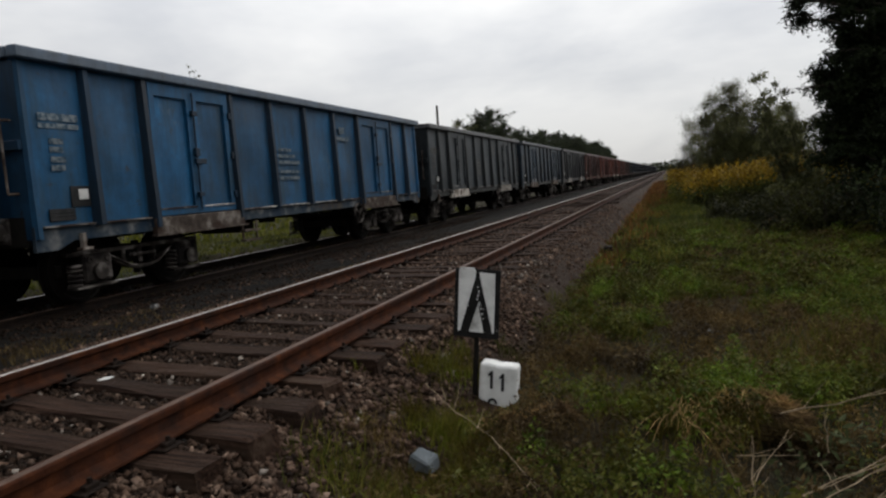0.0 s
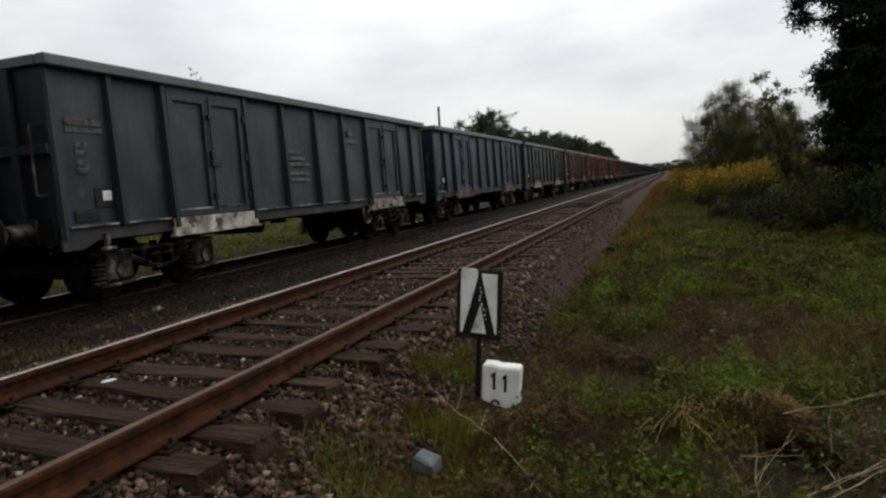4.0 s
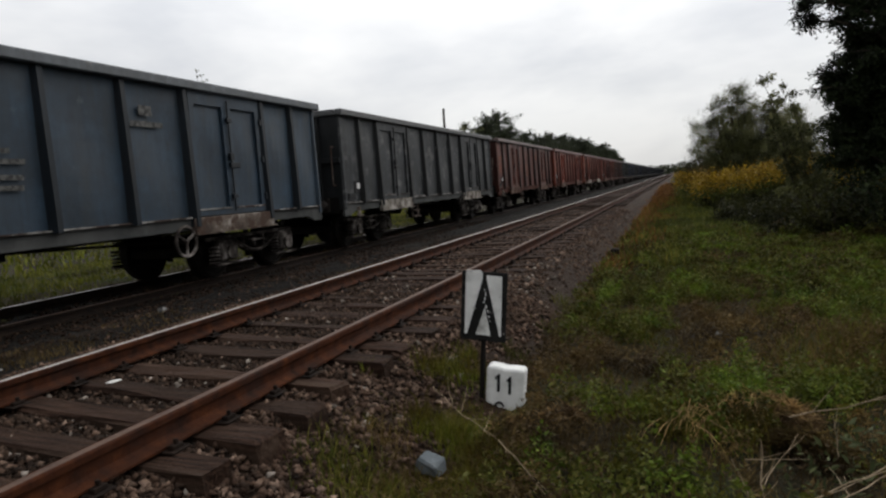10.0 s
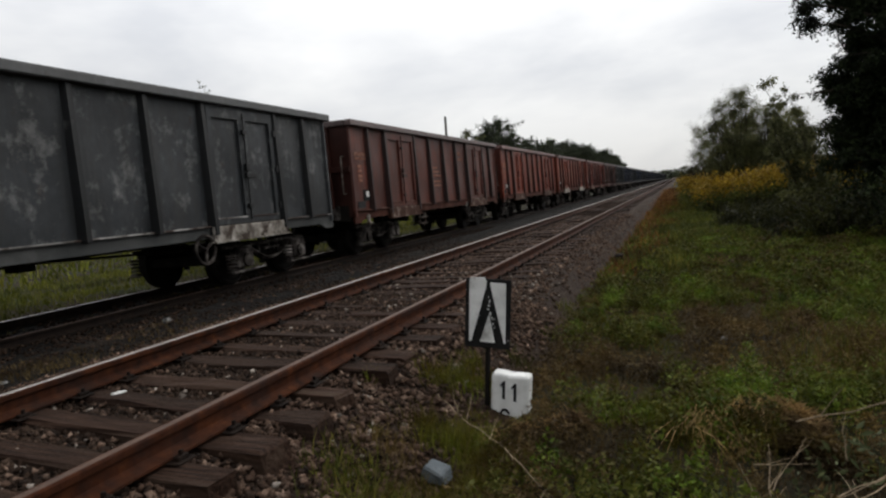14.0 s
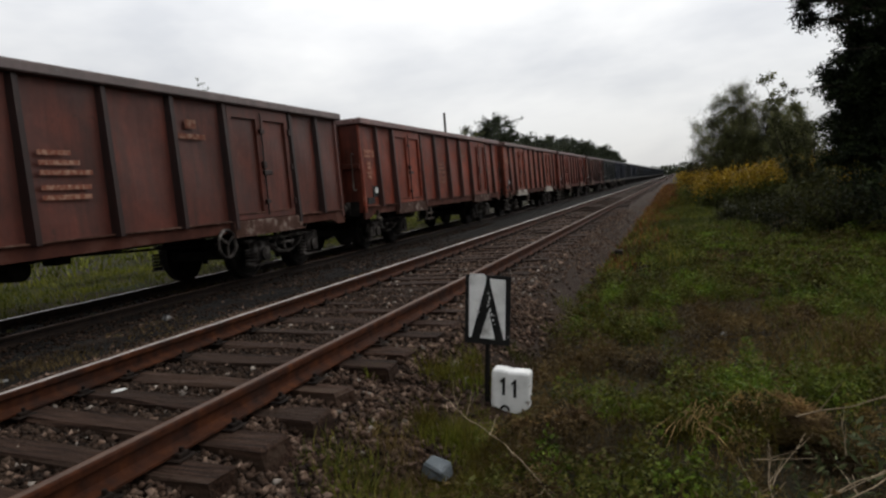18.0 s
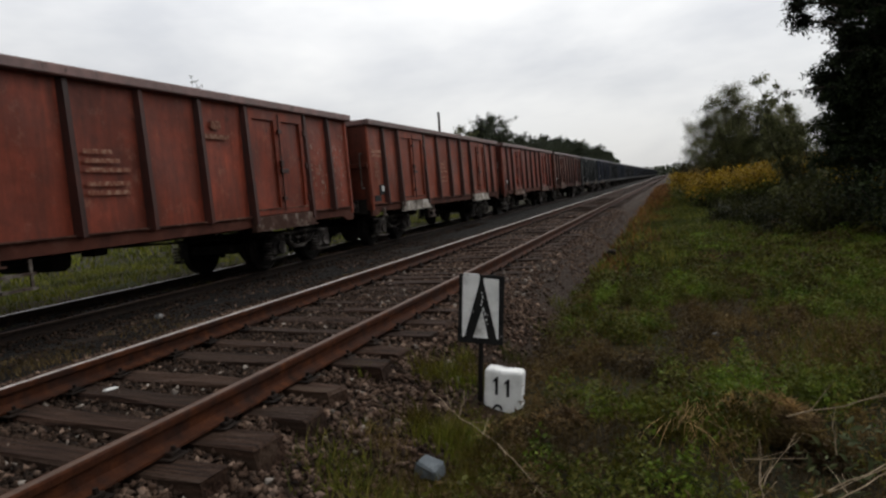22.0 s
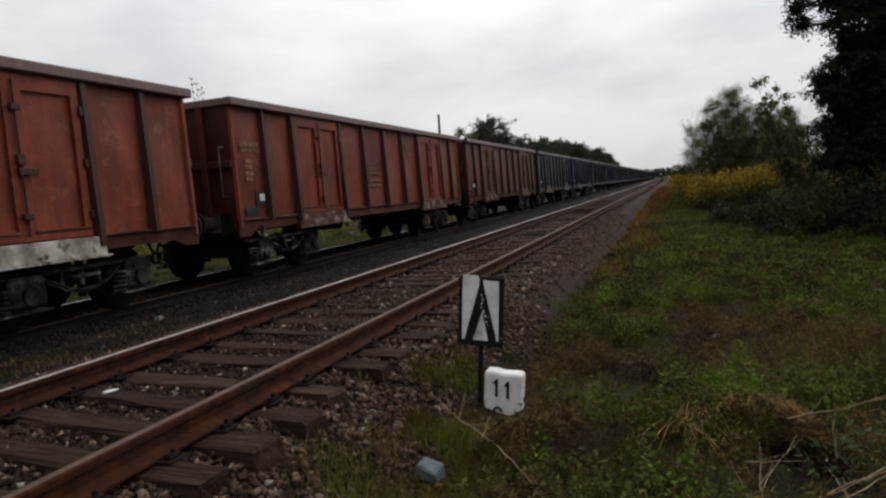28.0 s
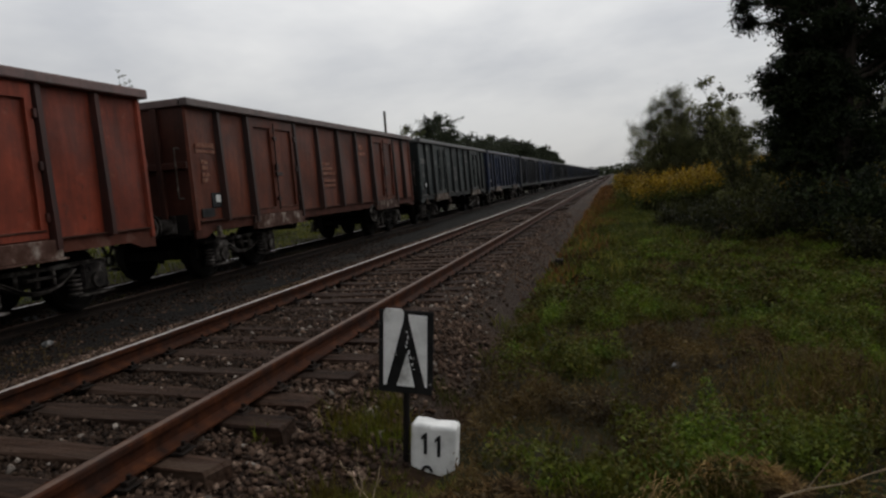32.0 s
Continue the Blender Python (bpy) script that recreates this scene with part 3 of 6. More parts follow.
def sleeper_mesh(seed, length, width):
    rnd = random.Random(seed)
    bm = bmesh.new()
    add_box(bm, -length / 2, length / 2, -width / 2, width / 2, -0.17, 0, 0.014)
    bmesh.ops.subdivide_edges(bm, edges=[e for e in bm.edges if abs(e.verts[0].co.x - e.verts[1].co.x) > 1], cuts=5)
    for v in bm.verts:
        v.co += Vector((rnd.uniform(-0.016, 0.016), rnd.uniform(-0.013, 0.013), rnd.uniform(-0.014, 0.005)))
    me = bpy.data.meshes.new("sleeper")
    bm.to_mesh(me)
    bm.free()
    me.materials.append(M["sleeper"])
    return me


def plate_mesh():
    bm = boxes((-0.125, 0.125, -0.062, 0.062, 0, 0.010), (-0.105, -0.07, -0.035, 0.035, 0.008, 0.032), (0.07, 0.105, -0.035, 0.035, 0.008, 0.032), bevel=0.004)
    for sx in (-0.09, 0.09):
        add_rod(bm, (sx, 0, 0.03), (sx, 0, 0.055), 0.012, 6)
    me = bpy.data.meshes.new("baseplate")
    bm.to_mesh(me)
    bm.free()
    me.materials.append(M["rust_dark"])
    return me


sleepers = [sleeper_mesh(s, ln, w) for s, ln, w in ((1, 2.30, 0.20), (2, 2.40, 0.215), (3, 2.24, 0.19), (4, 2.34, 0.205), (5, 2.44, 0.195))]
plates = plate_mesh()


def make_track(name, x, z, tops, body, label, sleeper_ys, plates_to, skew=0.0):
    track = new(name)
    track.location = (x, 0, z)
    tagged(track, label, "railway track", kind="structure")
    for side, top in zip((-0.7535, 0.7535), tops):
        make_rail(track, side, top, body, "rusty steel rail with a polished head")
    rnd = random.Random(7)
    for k, y in enumerate(sleeper_ys):
        s = new("sleeper", sleepers[rnd.randrange(5)])
        s.parent = track
        s.matrix_basis = pose(rnd.uniform(-0.05, 0.05), y, -0.152 + rnd.uniform(-0.020, 0.002), 0, rnd.uniform(-0.4, 0.4), rnd.uniform(-1.3, 1.3) + skew + (180 if rnd.random() < 0.5 else 0))
        if y < plates_to:
            for side in (-0.7535, 0.7535):
                p = new("baseplate", plates)
                p.parent = s
                p.matrix_basis = s.matrix_basis.inverted() @ pose(side, y, -0.156)
    far = bmesh.new()
    y = sleeper_ys[-1] + 0.45
    while y < 300:
        add_box(far, -1.3, 1.3, y - 0.12, y + 0.12, -0.28, -0.156)
        y += 0.45 if y < 120 else 0.9
    tagged(part("distant_sleeper_row", far, M["sleeper"], track), kind="stuff")
    return track


near_ys = [1.90 - 0.43 * k for k in range(22, -1, -1)] + [2.335, 2.72, 3.14, 3.52, 4.07, 4.49, 4.97]
rnd = random.Random(5)
while near_ys[-1] < 46:
    near_ys.append(near_ys[-1] + 0.429 + rnd.uniform(-0.035, 0.035))
make_track("near_railway_track", 0, 0, (M["rail_top"], M["rail_top_dull"]), M["rust"], "rusty railway track on dark worn wooden sleepers lying slightly askew", near_ys, 26, -7.0)
make_track("far_railway_track", X2, Z2, (M["rail_top"], M["rail_top_dull"]), M["rust_dark"], "dark railway track with weeds under the passing train",
           [-7 + 0.6 * k for k in range(70)], 12)


# ---- open freight wagons ----
SX = 1.40      # side sheet, from the middle
ZT, ZB = 3.18, 0.90
RIBS = (0.96, 5.22, 6.48, 7.74, 12.00)
POSTS = (1.97, 3.99, 8.97, 10.99)
BAYS = ((0.03, 0.96), (0.96, 1.97), (3.99, 5.22), (5.22, 6.48), (6.48, 7.74), (7.74, 8.97), (10.99, 12.00), (12.00, 12.93))
DOORS = ((1.97, 3.99), (8.97, 10.99))
BOGIES = (1.98, 10.98)
WHEEL_R = 0.475
RISE = 1.03     # heights below are nominal and drawn out by this


def mesh_of(bm, name):
    me = bpy.data.meshes.new(name)
    if name != "wheelset":
        for v in bm.verts:
            v.co.z *= RISE
    bm.normal_update()
    bm.to_mesh(me)
    bm.free()
    return me


def panel_bm(side, y0, y1, z0, z1, seed, bulge=0.022, thick=0.012, x=SX):
    """A pressed side sheet with shallow dents."""
    bm = bmesh.new()
    rnd = random.Random(seed)
    ax, az, ph = rnd.uniform(0.5, 1), rnd.uniform(0.5, 1), rnd.uniform(0, 6)
    nu, nv = 6, 9
    grid = []
    for i in range(nu + 1):
        u = i / nu
        col = []
        for j in range(nv + 1):
            v = j / nv
            edge = math.sin(math.pi * u) * math.sin(math.pi * v)
            d = bulge * edge * (math.sin(3.1 * u + 4.3 * v * az + ph) + 0.5 * math.sin(7 * v * ax + ph))
            col.append(bm.verts.new((side * (x + d), y0 + (y1 - y0) * u, z0 + (z1 - z0) * v)))
        grid.append(col)
    for i in range(nu):
        for j in range(nv):
            f = (grid[i][j], grid[i + 1][j], grid[i + 1][j + 1], grid[i][j + 1])
            bm.faces.new(f if side > 0 else f[::-1])
    back = bmesh.ops.duplicate(bm, geom=bm.faces[:])
    for v in (g for g in back["geom"] if isinstance(g, bmesh.types.BMVert)):
        v.co.x -= side * thick
    bmesh.ops.reverse_faces(bm, faces=[g for g in back["geom"] if isinstance(g, bmesh.types.BMFace)])
    return bm


def rib_bm(side, y, width=0.15, depth=0.13, z0=1.06, z1=3.06):
    """A pressed hat-shaped upright, deeper at its foot."""
    bm = bmesh.new()
    h = width / 2
    rows = []
    for z, d in ((z0, depth), (z0 + 0.25, depth * 0.98), (z0 + 1.0, depth * 0.82), (z1 - 0.03, depth * 0.62), (z1, depth * 0.5)):
        x = SX - 0.004
        rows.append([bm.verts.new((side * a, y + b, z)) for a, b in ((x, -h), (x + d, -h * 0.52), (x + d, h * 0.52), (x, h))])
    for a, b in zip(rows, rows[1:]):
        for i in range(3):
            bm.faces.new((a[i], a[i + 1], b[i + 1], b[i]))
        bm.faces.new((a[3], a[0], b[0], b[3]))
    bm.faces.new(rows[0])
    bm.faces.new(rows[-1])
    bmesh.ops.recalc_face_normals(bm, faces=bm.faces[:])
    return bm


def door_frame_bm(side, y0, y1):
    """The raised frame of a double door: one lattice with two openings."""
    ym = (y0 + y1) / 2
    yc = (y0 + 0.09, y0 + 0.20, ym - 0.12, ym - 0.02, ym + 0.02, ym + 0.12, y1 - 0.20, y1 - 0.09)
    zc = (1.10, 1.22, 2.84, 3.03)
    holes = {(1, 1), (5, 1)}
    bm = bmesh.new()
    x0 = SX - 0.002
    grid = {}
    for i, y in enumerate(yc):
        for j, z in enumerate(zc):
            for k, x in enumerate((x0, SX + 0.06)):
                grid[i, j, k] = bm.verts.new((side * x, y, z))
    cells = {(i, j) for i in range(7) for j in range(3)} - holes
    for i, j in cells:
        bm.faces.new((grid[i, j, 1], grid[i + 1, j, 1], grid[i + 1, j + 1, 1], grid[i, j + 1, 1]))
        for (di, dj), (p, q) in {(-1, 0): ((i, j), (i, j + 1)), (1, 0): ((i + 1, j), (i + 1, j + 1)), (0, -1): ((i, j), (i + 1, j)), (0, 1): ((i, j + 1), (i + 1, j + 1))}.items():
            if (i + di, j + dj) not in cells:
                bm.faces.new((grid[(*p, 0)], grid[(*q, 0)], grid[(*q, 1)], grid[(*p, 1)]))
    bmesh.ops.recalc_face_normals(bm, faces=bm.faces[:])
    for v in [v for v in bm.verts if not v.link_faces]:
        bm.verts.remove(v)
    return bm


def latch_bm(side, ym):
    bm = bmesh.new()
    x = side * (SX + 0.085)
    add_rod(bm, (x, ym, 1.15), (x, ym, 2.95), 0.014, 8)
    add_box(bm, x - 0.025, x + 0.025, ym - 0.05, ym + 0.20, 1.86, 1.94, 0.006)
    add_box(bm, x - 0.03, x + 0.03, ym - 0.05, ym + 0.05, 1.98, 2.10, 0.006)
    for z in (1.35, 2.6):
        add_box(bm, x - 0.03, x + 0.03, ym - 0.06, ym + 0.06, z, z + 0.07, 0.006)
    return bm


def sill_bm(side):
    """The long bottom beam, with lowered pointed ends over the buffers."""
    out = [(0.0, 0.80), (0.30, 0.80), (0.55, 0.90), (BODY - 0.55, 0.90), (BODY - 0.3, 0.80), (BODY, 0.80), (BODY, 1.10), (0.0, 1.10)]
    bm = bmesh.new()
    x0, x1 = side * (SX - 0.03), side * (SX + 0.022)
    f0 = [bm.verts.new((x0, y, z)) for y, z in out]
    f1 = [bm.verts.new((x1, y, z)) for y, z in out]
    n = len(out)
    for i in range(n):
        bm.faces.new((f0[i], f0[(i + 1) % n], f1[(i + 1) % n], f1[i]))
    bm.faces.new(f0)
    bm.faces.new(f1)
    bmesh.ops.recalc_face_normals(bm, faces=bm.faces[:])
    return bm


def door_sill_bm(side, y0, y1):
    bm = bmesh.new()
    a, b = SX + 0.02, SX + 0.11
    x0, x1 = (a, b) if side > 0 else (-b, -a)
    add_box(bm, x0, x1, y0 - 0.06, y1 + 0.06, 0.84, 1.08, 0.01)
    a, b = SX + 0.02, SX + 0.15
    x0, x1 = (a, b) if side > 0 else (-b, -a)
    add_box(bm, x0, x1, y0 - 0.10, y1 + 0.10, 0.815, 0.84, 0.004)
    return bm


def bars_bm(rows, x=SX + 0.028, rnd=random.Random(3)):
    """Lettering too worn to read: short painted bars, (y0, y1, z0, z1)."""
    bm = bmesh.new()
    for y0, y1, z0, z1 in rows:
        add_box(bm, x, x + 0.003, y0, y1, z0, z1)
    return bm


def wheelset_bm():
    bm = bmesh.new()
    add_rod(bm, (-1.0, 0, 0), (1.0, 0, 0), 0.075, 10)
    for s in (-1, 1):
        add_rod(bm, (s * 0.685, 0, 0), (s * 0.82, 0, 0), WHEEL_R, 28)
        add_rod(bm, (s * 0.655, 0, 0), (s * 0.685, 0, 0), WHEEL_R + 0.028, 28)
        add_torus(bm, (s * 0.822, 0, 0), (1, 0, 0), WHEEL_R - 0.05, 0.035, 24, 6)
        add_rod(bm, (s * 0.82, 0, 0), (s * 0.90, 0, 0), 0.13, 14)
        for k in range(4):
            a = k * math.pi / 2
            add_rod(bm, (s * 0.80, 0.25 * math.cos(a), 0.25 * math.sin(a)), (s * 0.83, 0.25 * math.cos(a), 0.25 * math.sin(a)), 0.03, 6)
    return bm


def bogie_frame_bm():
    """Cross bolster and end beams of a two-axle bogie, about its middle."""
    bm = bmesh.new()
    add_box(bm, -0.95, 0.95, -0.2, 0.2, 0.46, 0.72, 0.02)
    add_box(bm, -0.9, 0.9, -1.32, -1.22, 0.40, 0.56, 0.01)
    add_box(bm, -0.9, 0.9, 1.22, 1.32, 0.40, 0.56, 0.01)
    add_rod(bm, (0, 0, 0.7), (0, 0, 0.95), 0.22, 14)
    for s in (-1, 1):
        add_box(bm, s * 0.62 - 0.05, s * 0.62 + 0.05, -0.42, -0.34, 0.25, 0.75, 0.01)
        add_box(bm, s * 0.62 - 0.05, s * 0.62 + 0.05, 0.34, 0.42, 0.25, 0.75, 0.01)
    return bm


def side_frame_bm(s):
    """A cast outer frame: a top flange and a thin belly that sags between the axleboxes."""
    bm = bmesh.new()
    x0, x1 = sorted((s * 0.97, s * 1.08))
    add_box(bm, x0, x1, -1.28, 1.28, 0.66, 0.72, 0.012)
    pts = [(-0.62, 0.64), (-0.45, 0.56), (-0.25, 0.46), (-0.05, 0.42), (0.15, 0.42), (0.35, 0.47), (0.5, 0.56), (0.62, 0.64)]
    for t, xa, xb in ((0.055, x0, x1), (0.022, min(x0, s * 1.13), max(x1, s * 1.13))):
        for (ya, za), (yb, zb) in zip(pts, pts[1:]):
            vs = [bm.verts.new(p) for p in ((xa, ya, za), (xb, ya, za), (xb, yb, zb), (xa, yb, zb), (xa, ya, za - t), (xb, ya, za - t), (xb, yb, zb - t), (xa, yb, zb - t))]
            for f in ((0, 1, 2, 3), (7, 6, 5, 4), (0, 4, 5, 1), (1, 5, 6, 2), (2, 6, 7, 3), (3, 7, 4, 0)):
                bm.faces.new([vs[i] for i in f])
    bmesh.ops.recalc_face_normals(bm, faces=bm.faces[:])
    for y in (-0.3, 0.02, 0.3):
        add_rod(bm, (s * 1.05, y, 0.46), (s * 1.05, y, 0.68), 0.028, 8)
    add_box(bm, min(s * 1.06, s * 1.14), max(s * 1.06, s * 1.14), -0.2, 0.26, 0.56, 0.60, 0.008)
    return bm


def axlebox_bm(s, y):
    """A cheek plate with two round holes, the bearing cover and the plate under the springs."""
    bm = bmesh.new()
    xa, xb = sorted((s * 0.98, s * 1.16))
    add_box(bm, xa, xb, y - 0.20, y + 0.30, 0.30, 0.68, 0.035)
    add_rod(bm, (s * 1.15, y + 0.05, 0.44), (s * 1.21, y + 0.05, 0.44), 0.115, 14)
    add_torus(bm, (s * 1.163, y - 0.10, 0.60), (1, 0, 0), 0.038, 0.014, 12, 5)
    add_torus(bm, (s * 1.163, y + 0.20, 0.60), (1, 0, 0), 0.038, 0.014, 12, 5)
    xa, xb = sorted((s * 0.98, s * 1.20))
    add_box(bm, xa, xb, y - 0.36, y + 0.34, 0.235, 0.262, 0.006)
    return bm


def spring_bm(s, y):
    bm = bmesh.new()
    for k in range(5):
        add_torus(bm, (s * 1.09, y, 0.29 + 0.062 * k), (0, 0, 1), 0.080, 0.021, 12, 5)
    return bm


def brake_wheel_bm(y, z, x):
    bm = bmesh.new()
    add_torus(bm, (x, y, z), (1, 0, 0), 0.225, 0.027, 22, 6)
    for k in range(3):
        a = 2 * math.pi * k / 3 + 0.5
        add_rod(bm, (x, y, z), (x, y + 0.215 * math.cos(a), z + 0.215 * math.sin(a)), 0.026, 6)
    add_rod(bm, (x - 0.25, y, z), (x + 0.03, y, z), 0.03, 8)
    return bm


def ladder_bm(y0):
    """A hanging step of two flat hangers and treads."""
    bm = bmesh.new()
    x = SX + 0.06
    for y in (y0, y0 + 0.42):
        add_box(bm, x - 0.012, x + 0.012, y - 0.02, y + 0.02, 0.52, 0.88)
    for z in (0.53, 0.70):
        add_box(bm, x - 0.05, x + 0.07, y0 - 0.02, y0 + 0.44, z, z + 0.03)
    return bm


def buffer_bm(x, end):
    s = -1 if end == 0 else 1
    y = 0.0 if end == 0 else BODY
    bm = bmesh.new()
    add_box(bm, x - 0.17, x + 0.17, *sorted((y, y + s * 0.03)), 0.90, 1.22, 0.01)
    add_rod(bm, (x, y, 1.06), (x, y + s * 0.34, 1.06), 0.12, 16, 0.10)
    add_rod(bm, (x, y + s * 0.30, 1.06), (x, y + s * 0.585, 1.06), 0.075, 14)
    add_rod(bm, (x, y + s * 0.575, 1.06), (x, y + s * 0.612, 1.06), 0.225, 24)
    return bm


def coupling_bm(end):
    s = -1 if end == 0 else 1
    y = 0.0 if end == 0 else BODY
    bm = bmesh.new()
    add_box(bm, -0.04, 0.04, *sorted((y, y + s * 0.32)), 0.98, 1.12, 0.015)
    add_torus(bm, (0, y + s * 0.36, 0.98), (1, 0, 0), 0.09, 0.022, 14, 6)
    add_rod(bm, (0, y + s * 0.36, 0.90), (0, y + s * 0.50, 0.66), 0.025, 8)
    add_torus(bm, (0, y + s * 0.52, 0.56), (1, 0, 0), 0.09, 0.022, 14, 6)
    return bm


def near_wagon_plan():
    """All parts of a wagon: name, mesh, material key, label, name of the part that carries it."""
    P = []

    def add(name, bm, mat, label="", under=None, at=None):
        P.append((name, mesh_of(bm, name), mat, label, under, at))
        return len(P) - 1

    for side in (1, -1):
        for k, (a, b) in enumerate(BAYS):
            add("side_panel", panel_bm(side, a, b, 1.08, 3.06, 10 * k + side), "paint")
        for a, b in BAYS:
            s0, s1 = sorted((side * SX, side * (SX + 0.075)))
            add("ledge", boxes((s0, s1, a + 0.08, b - 0.08, 1.075, 1.10), bevel=0.004), "ledge", "dusty ledge under the panel, its highlight painted in")
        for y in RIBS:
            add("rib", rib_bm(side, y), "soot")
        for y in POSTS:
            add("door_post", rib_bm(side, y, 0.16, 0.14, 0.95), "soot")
        for y in (0.06, BODY - 0.06):
            add("corner_post", rib_bm(side, y, 0.12, 0.06, 0.95), "paint")
        add("sill", sill_bm(side), "sill", "dusty bottom beam")
        for k, (a, b) in enumerate(DOORS):
            d = add("door", door_frame_bm(side, a, b), "paint", "double steel side door, shut")
            m = (a + b) / 2
            for c0, c1 in ((a + 0.14, m - 0.11), (m + 0.11, b - 0.14)):
                add("door_panel", panel_bm(side, c0, c1, 1.2, 2.88, int(c0 * 50), 0.012, 0.01, SX + 0.012), "paint", "", d)
            for c0, c1 in ((a + 0.12, m - 0.09), (m + 0.09, b - 0.12)):
                s0, s1 = sorted((side * (SX + 0.012), side * (SX + 0.075)))
                add("ledge", boxes((s0, s1, c0, c1, 1.185, 1.21), bevel=0.004), "ledge", "dusty ledge of the door, its highlight painted in", d)
            add("latch", latch_bm(side, m), "soot", "dark locking bar", d)
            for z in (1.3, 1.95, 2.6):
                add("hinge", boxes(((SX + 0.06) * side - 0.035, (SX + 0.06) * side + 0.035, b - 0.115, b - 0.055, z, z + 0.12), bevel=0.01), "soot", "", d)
            add("door_sill", door_sill_bm(side, a, b), "door_sill", "worn dusty plate under the door")
        s0, s1 = sorted((side * (SX - 0.02), side * (SX + 0.14)))
        add("top_rim", boxes((s0, s1, -0.06, BODY + 0.06, 3.04, ZT), bevel=0.018), "rim")
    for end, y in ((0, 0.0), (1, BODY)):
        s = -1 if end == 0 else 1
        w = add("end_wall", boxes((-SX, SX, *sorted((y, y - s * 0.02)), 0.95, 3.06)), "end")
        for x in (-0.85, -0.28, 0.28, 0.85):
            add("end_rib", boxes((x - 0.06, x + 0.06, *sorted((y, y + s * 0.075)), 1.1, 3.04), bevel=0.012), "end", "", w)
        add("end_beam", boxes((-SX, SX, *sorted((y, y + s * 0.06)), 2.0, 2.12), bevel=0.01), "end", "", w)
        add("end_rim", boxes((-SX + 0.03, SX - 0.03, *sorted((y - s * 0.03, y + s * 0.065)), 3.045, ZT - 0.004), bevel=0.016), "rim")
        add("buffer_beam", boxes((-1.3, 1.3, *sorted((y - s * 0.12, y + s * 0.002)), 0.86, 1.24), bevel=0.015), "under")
        for x in (-0.875, 0.875):
            add("buffer", buffer_bm(x, end), "bogie", "round sprung buffer")
        add("coupling", coupling_bm(end), "under", "screw coupling with its hook")
        hand = bmesh.new()
        yy = y + s * 0.14
        add_rod(hand, (1.25, yy, 1.5), (1.25, yy, 2.35), 0.017, 6)
        for z in (1.5, 2.35):
            add_rod(hand, (1.25, y, z), (1.25, yy, z), 0.017, 6)
        add("handrail", hand, "dust_dim")
    add("floor", boxes((-SX + 0.01, SX - 0.01, 0.02, BODY - 0.02, 1.10, 1.18)), "under")
    und = boxes((-0.22, 0.22, 0.1, BODY - 0.1, 0.80, 1.10), (-1.28, -1.16, 0.1, BODY - 0.1, 0.92, 1.10), (1.16, 1.28, 0.1, BODY - 0.1, 0.92, 1.10), bevel=0.012)
    add("underframe", und, "under")
    for y in (4.5, 5.7, 6.48, 7.3, 8.5):
        add("cross_beam", boxes((-1.34, 1.34, y - 0.06, y + 0.06, 0.88, 1.10), bevel=0.01), "under")
    tank = bmesh.new()
    add_rod(tank, (-0.9, 5.9, 0.74), (0.25, 5.9, 0.74), 0.17, 16)
    add("air_reservoir", tank, "under")
    rod = bmesh.new()
    add_rod(rod, (0.5, 3.4, 0.70), (0.5, 6.2, 0.84), 0.02, 6)
    add_rod(rod, (0.5, 6.4, 0.84), (0.5, 9.4, 0.70), 0.02, 6)
    add_box(rod, 0.30, 0.56, 6.2, 6.44, 0.74, 0.95)
    add("brake_rigging", rod, "under")
    add("ladder", ladder_bm(4.02), "dust_dim", "hanging two-tread steel step")
    add("brake_wheel", brake_wheel_bm(8.72, 0.74, SX + 0.05), "bogie", "spoked hand-brake wheel")
    hook = boxes((SX + 0.02, SX + 0.09, 0.62, 0.68, 0.78, 0.98), (SX + 0.02, SX + 0.13, 0.56, 0.74, 0.76, 0.80), bevel=0.008)
    add("tow_hook", hook, "dust_dim", "small pale towing bracket")
    add("label_board", boxes((SX + 0.005, SX + 0.022, 0.58, 0.88, 1.31, 1.57), bevel=0.004), "board", "dark card holder")
    add("label_board", boxes((SX + 0.005, SX + 0.024, 0.24, 0.62, 1.15, 1.30), (SX + 0.02, SX + 0.03, 0.27, 0.59, 1.205, 1.22), (SX + 0.02, SX + 0.03, 0.27, 0.59, 1.245, 1.26), bevel=0.003), "board", "dark label board")
    add("white_plate", boxes((SX + 0.024, SX + 0.034, 0.69, 0.84, 1.40, 1.53), bevel=0.004), "plate", "small white card in a holder")
    r = random.Random(4)
    txt = [(0.22, 0.80, 2.36, 2.45), (0.22, 0.80, 2.27, 2.33)] + [(0.34, 0.34 + r.uniform(0.18, 0.28), z, z + 0.07) for z in (2.08, 1.98, 1.86, 1.76)]
    txt += [(5.42, 5.42 + r.uniform(0.45, 0.8), z, z + 0.06) for z in (2.12, 2.0, 1.88, 1.70, 1.58)]
    txt += [(7.86, 8.49, 2.42, 2.50), (8.04, 8.29, 2.58, 2.72)]
    for rows in (txt[:2], txt[2:6], txt[6:11], txt[11:]):
        add("lettering", bars_bm(rows), "marking", "worn pale lettering, unreadable")
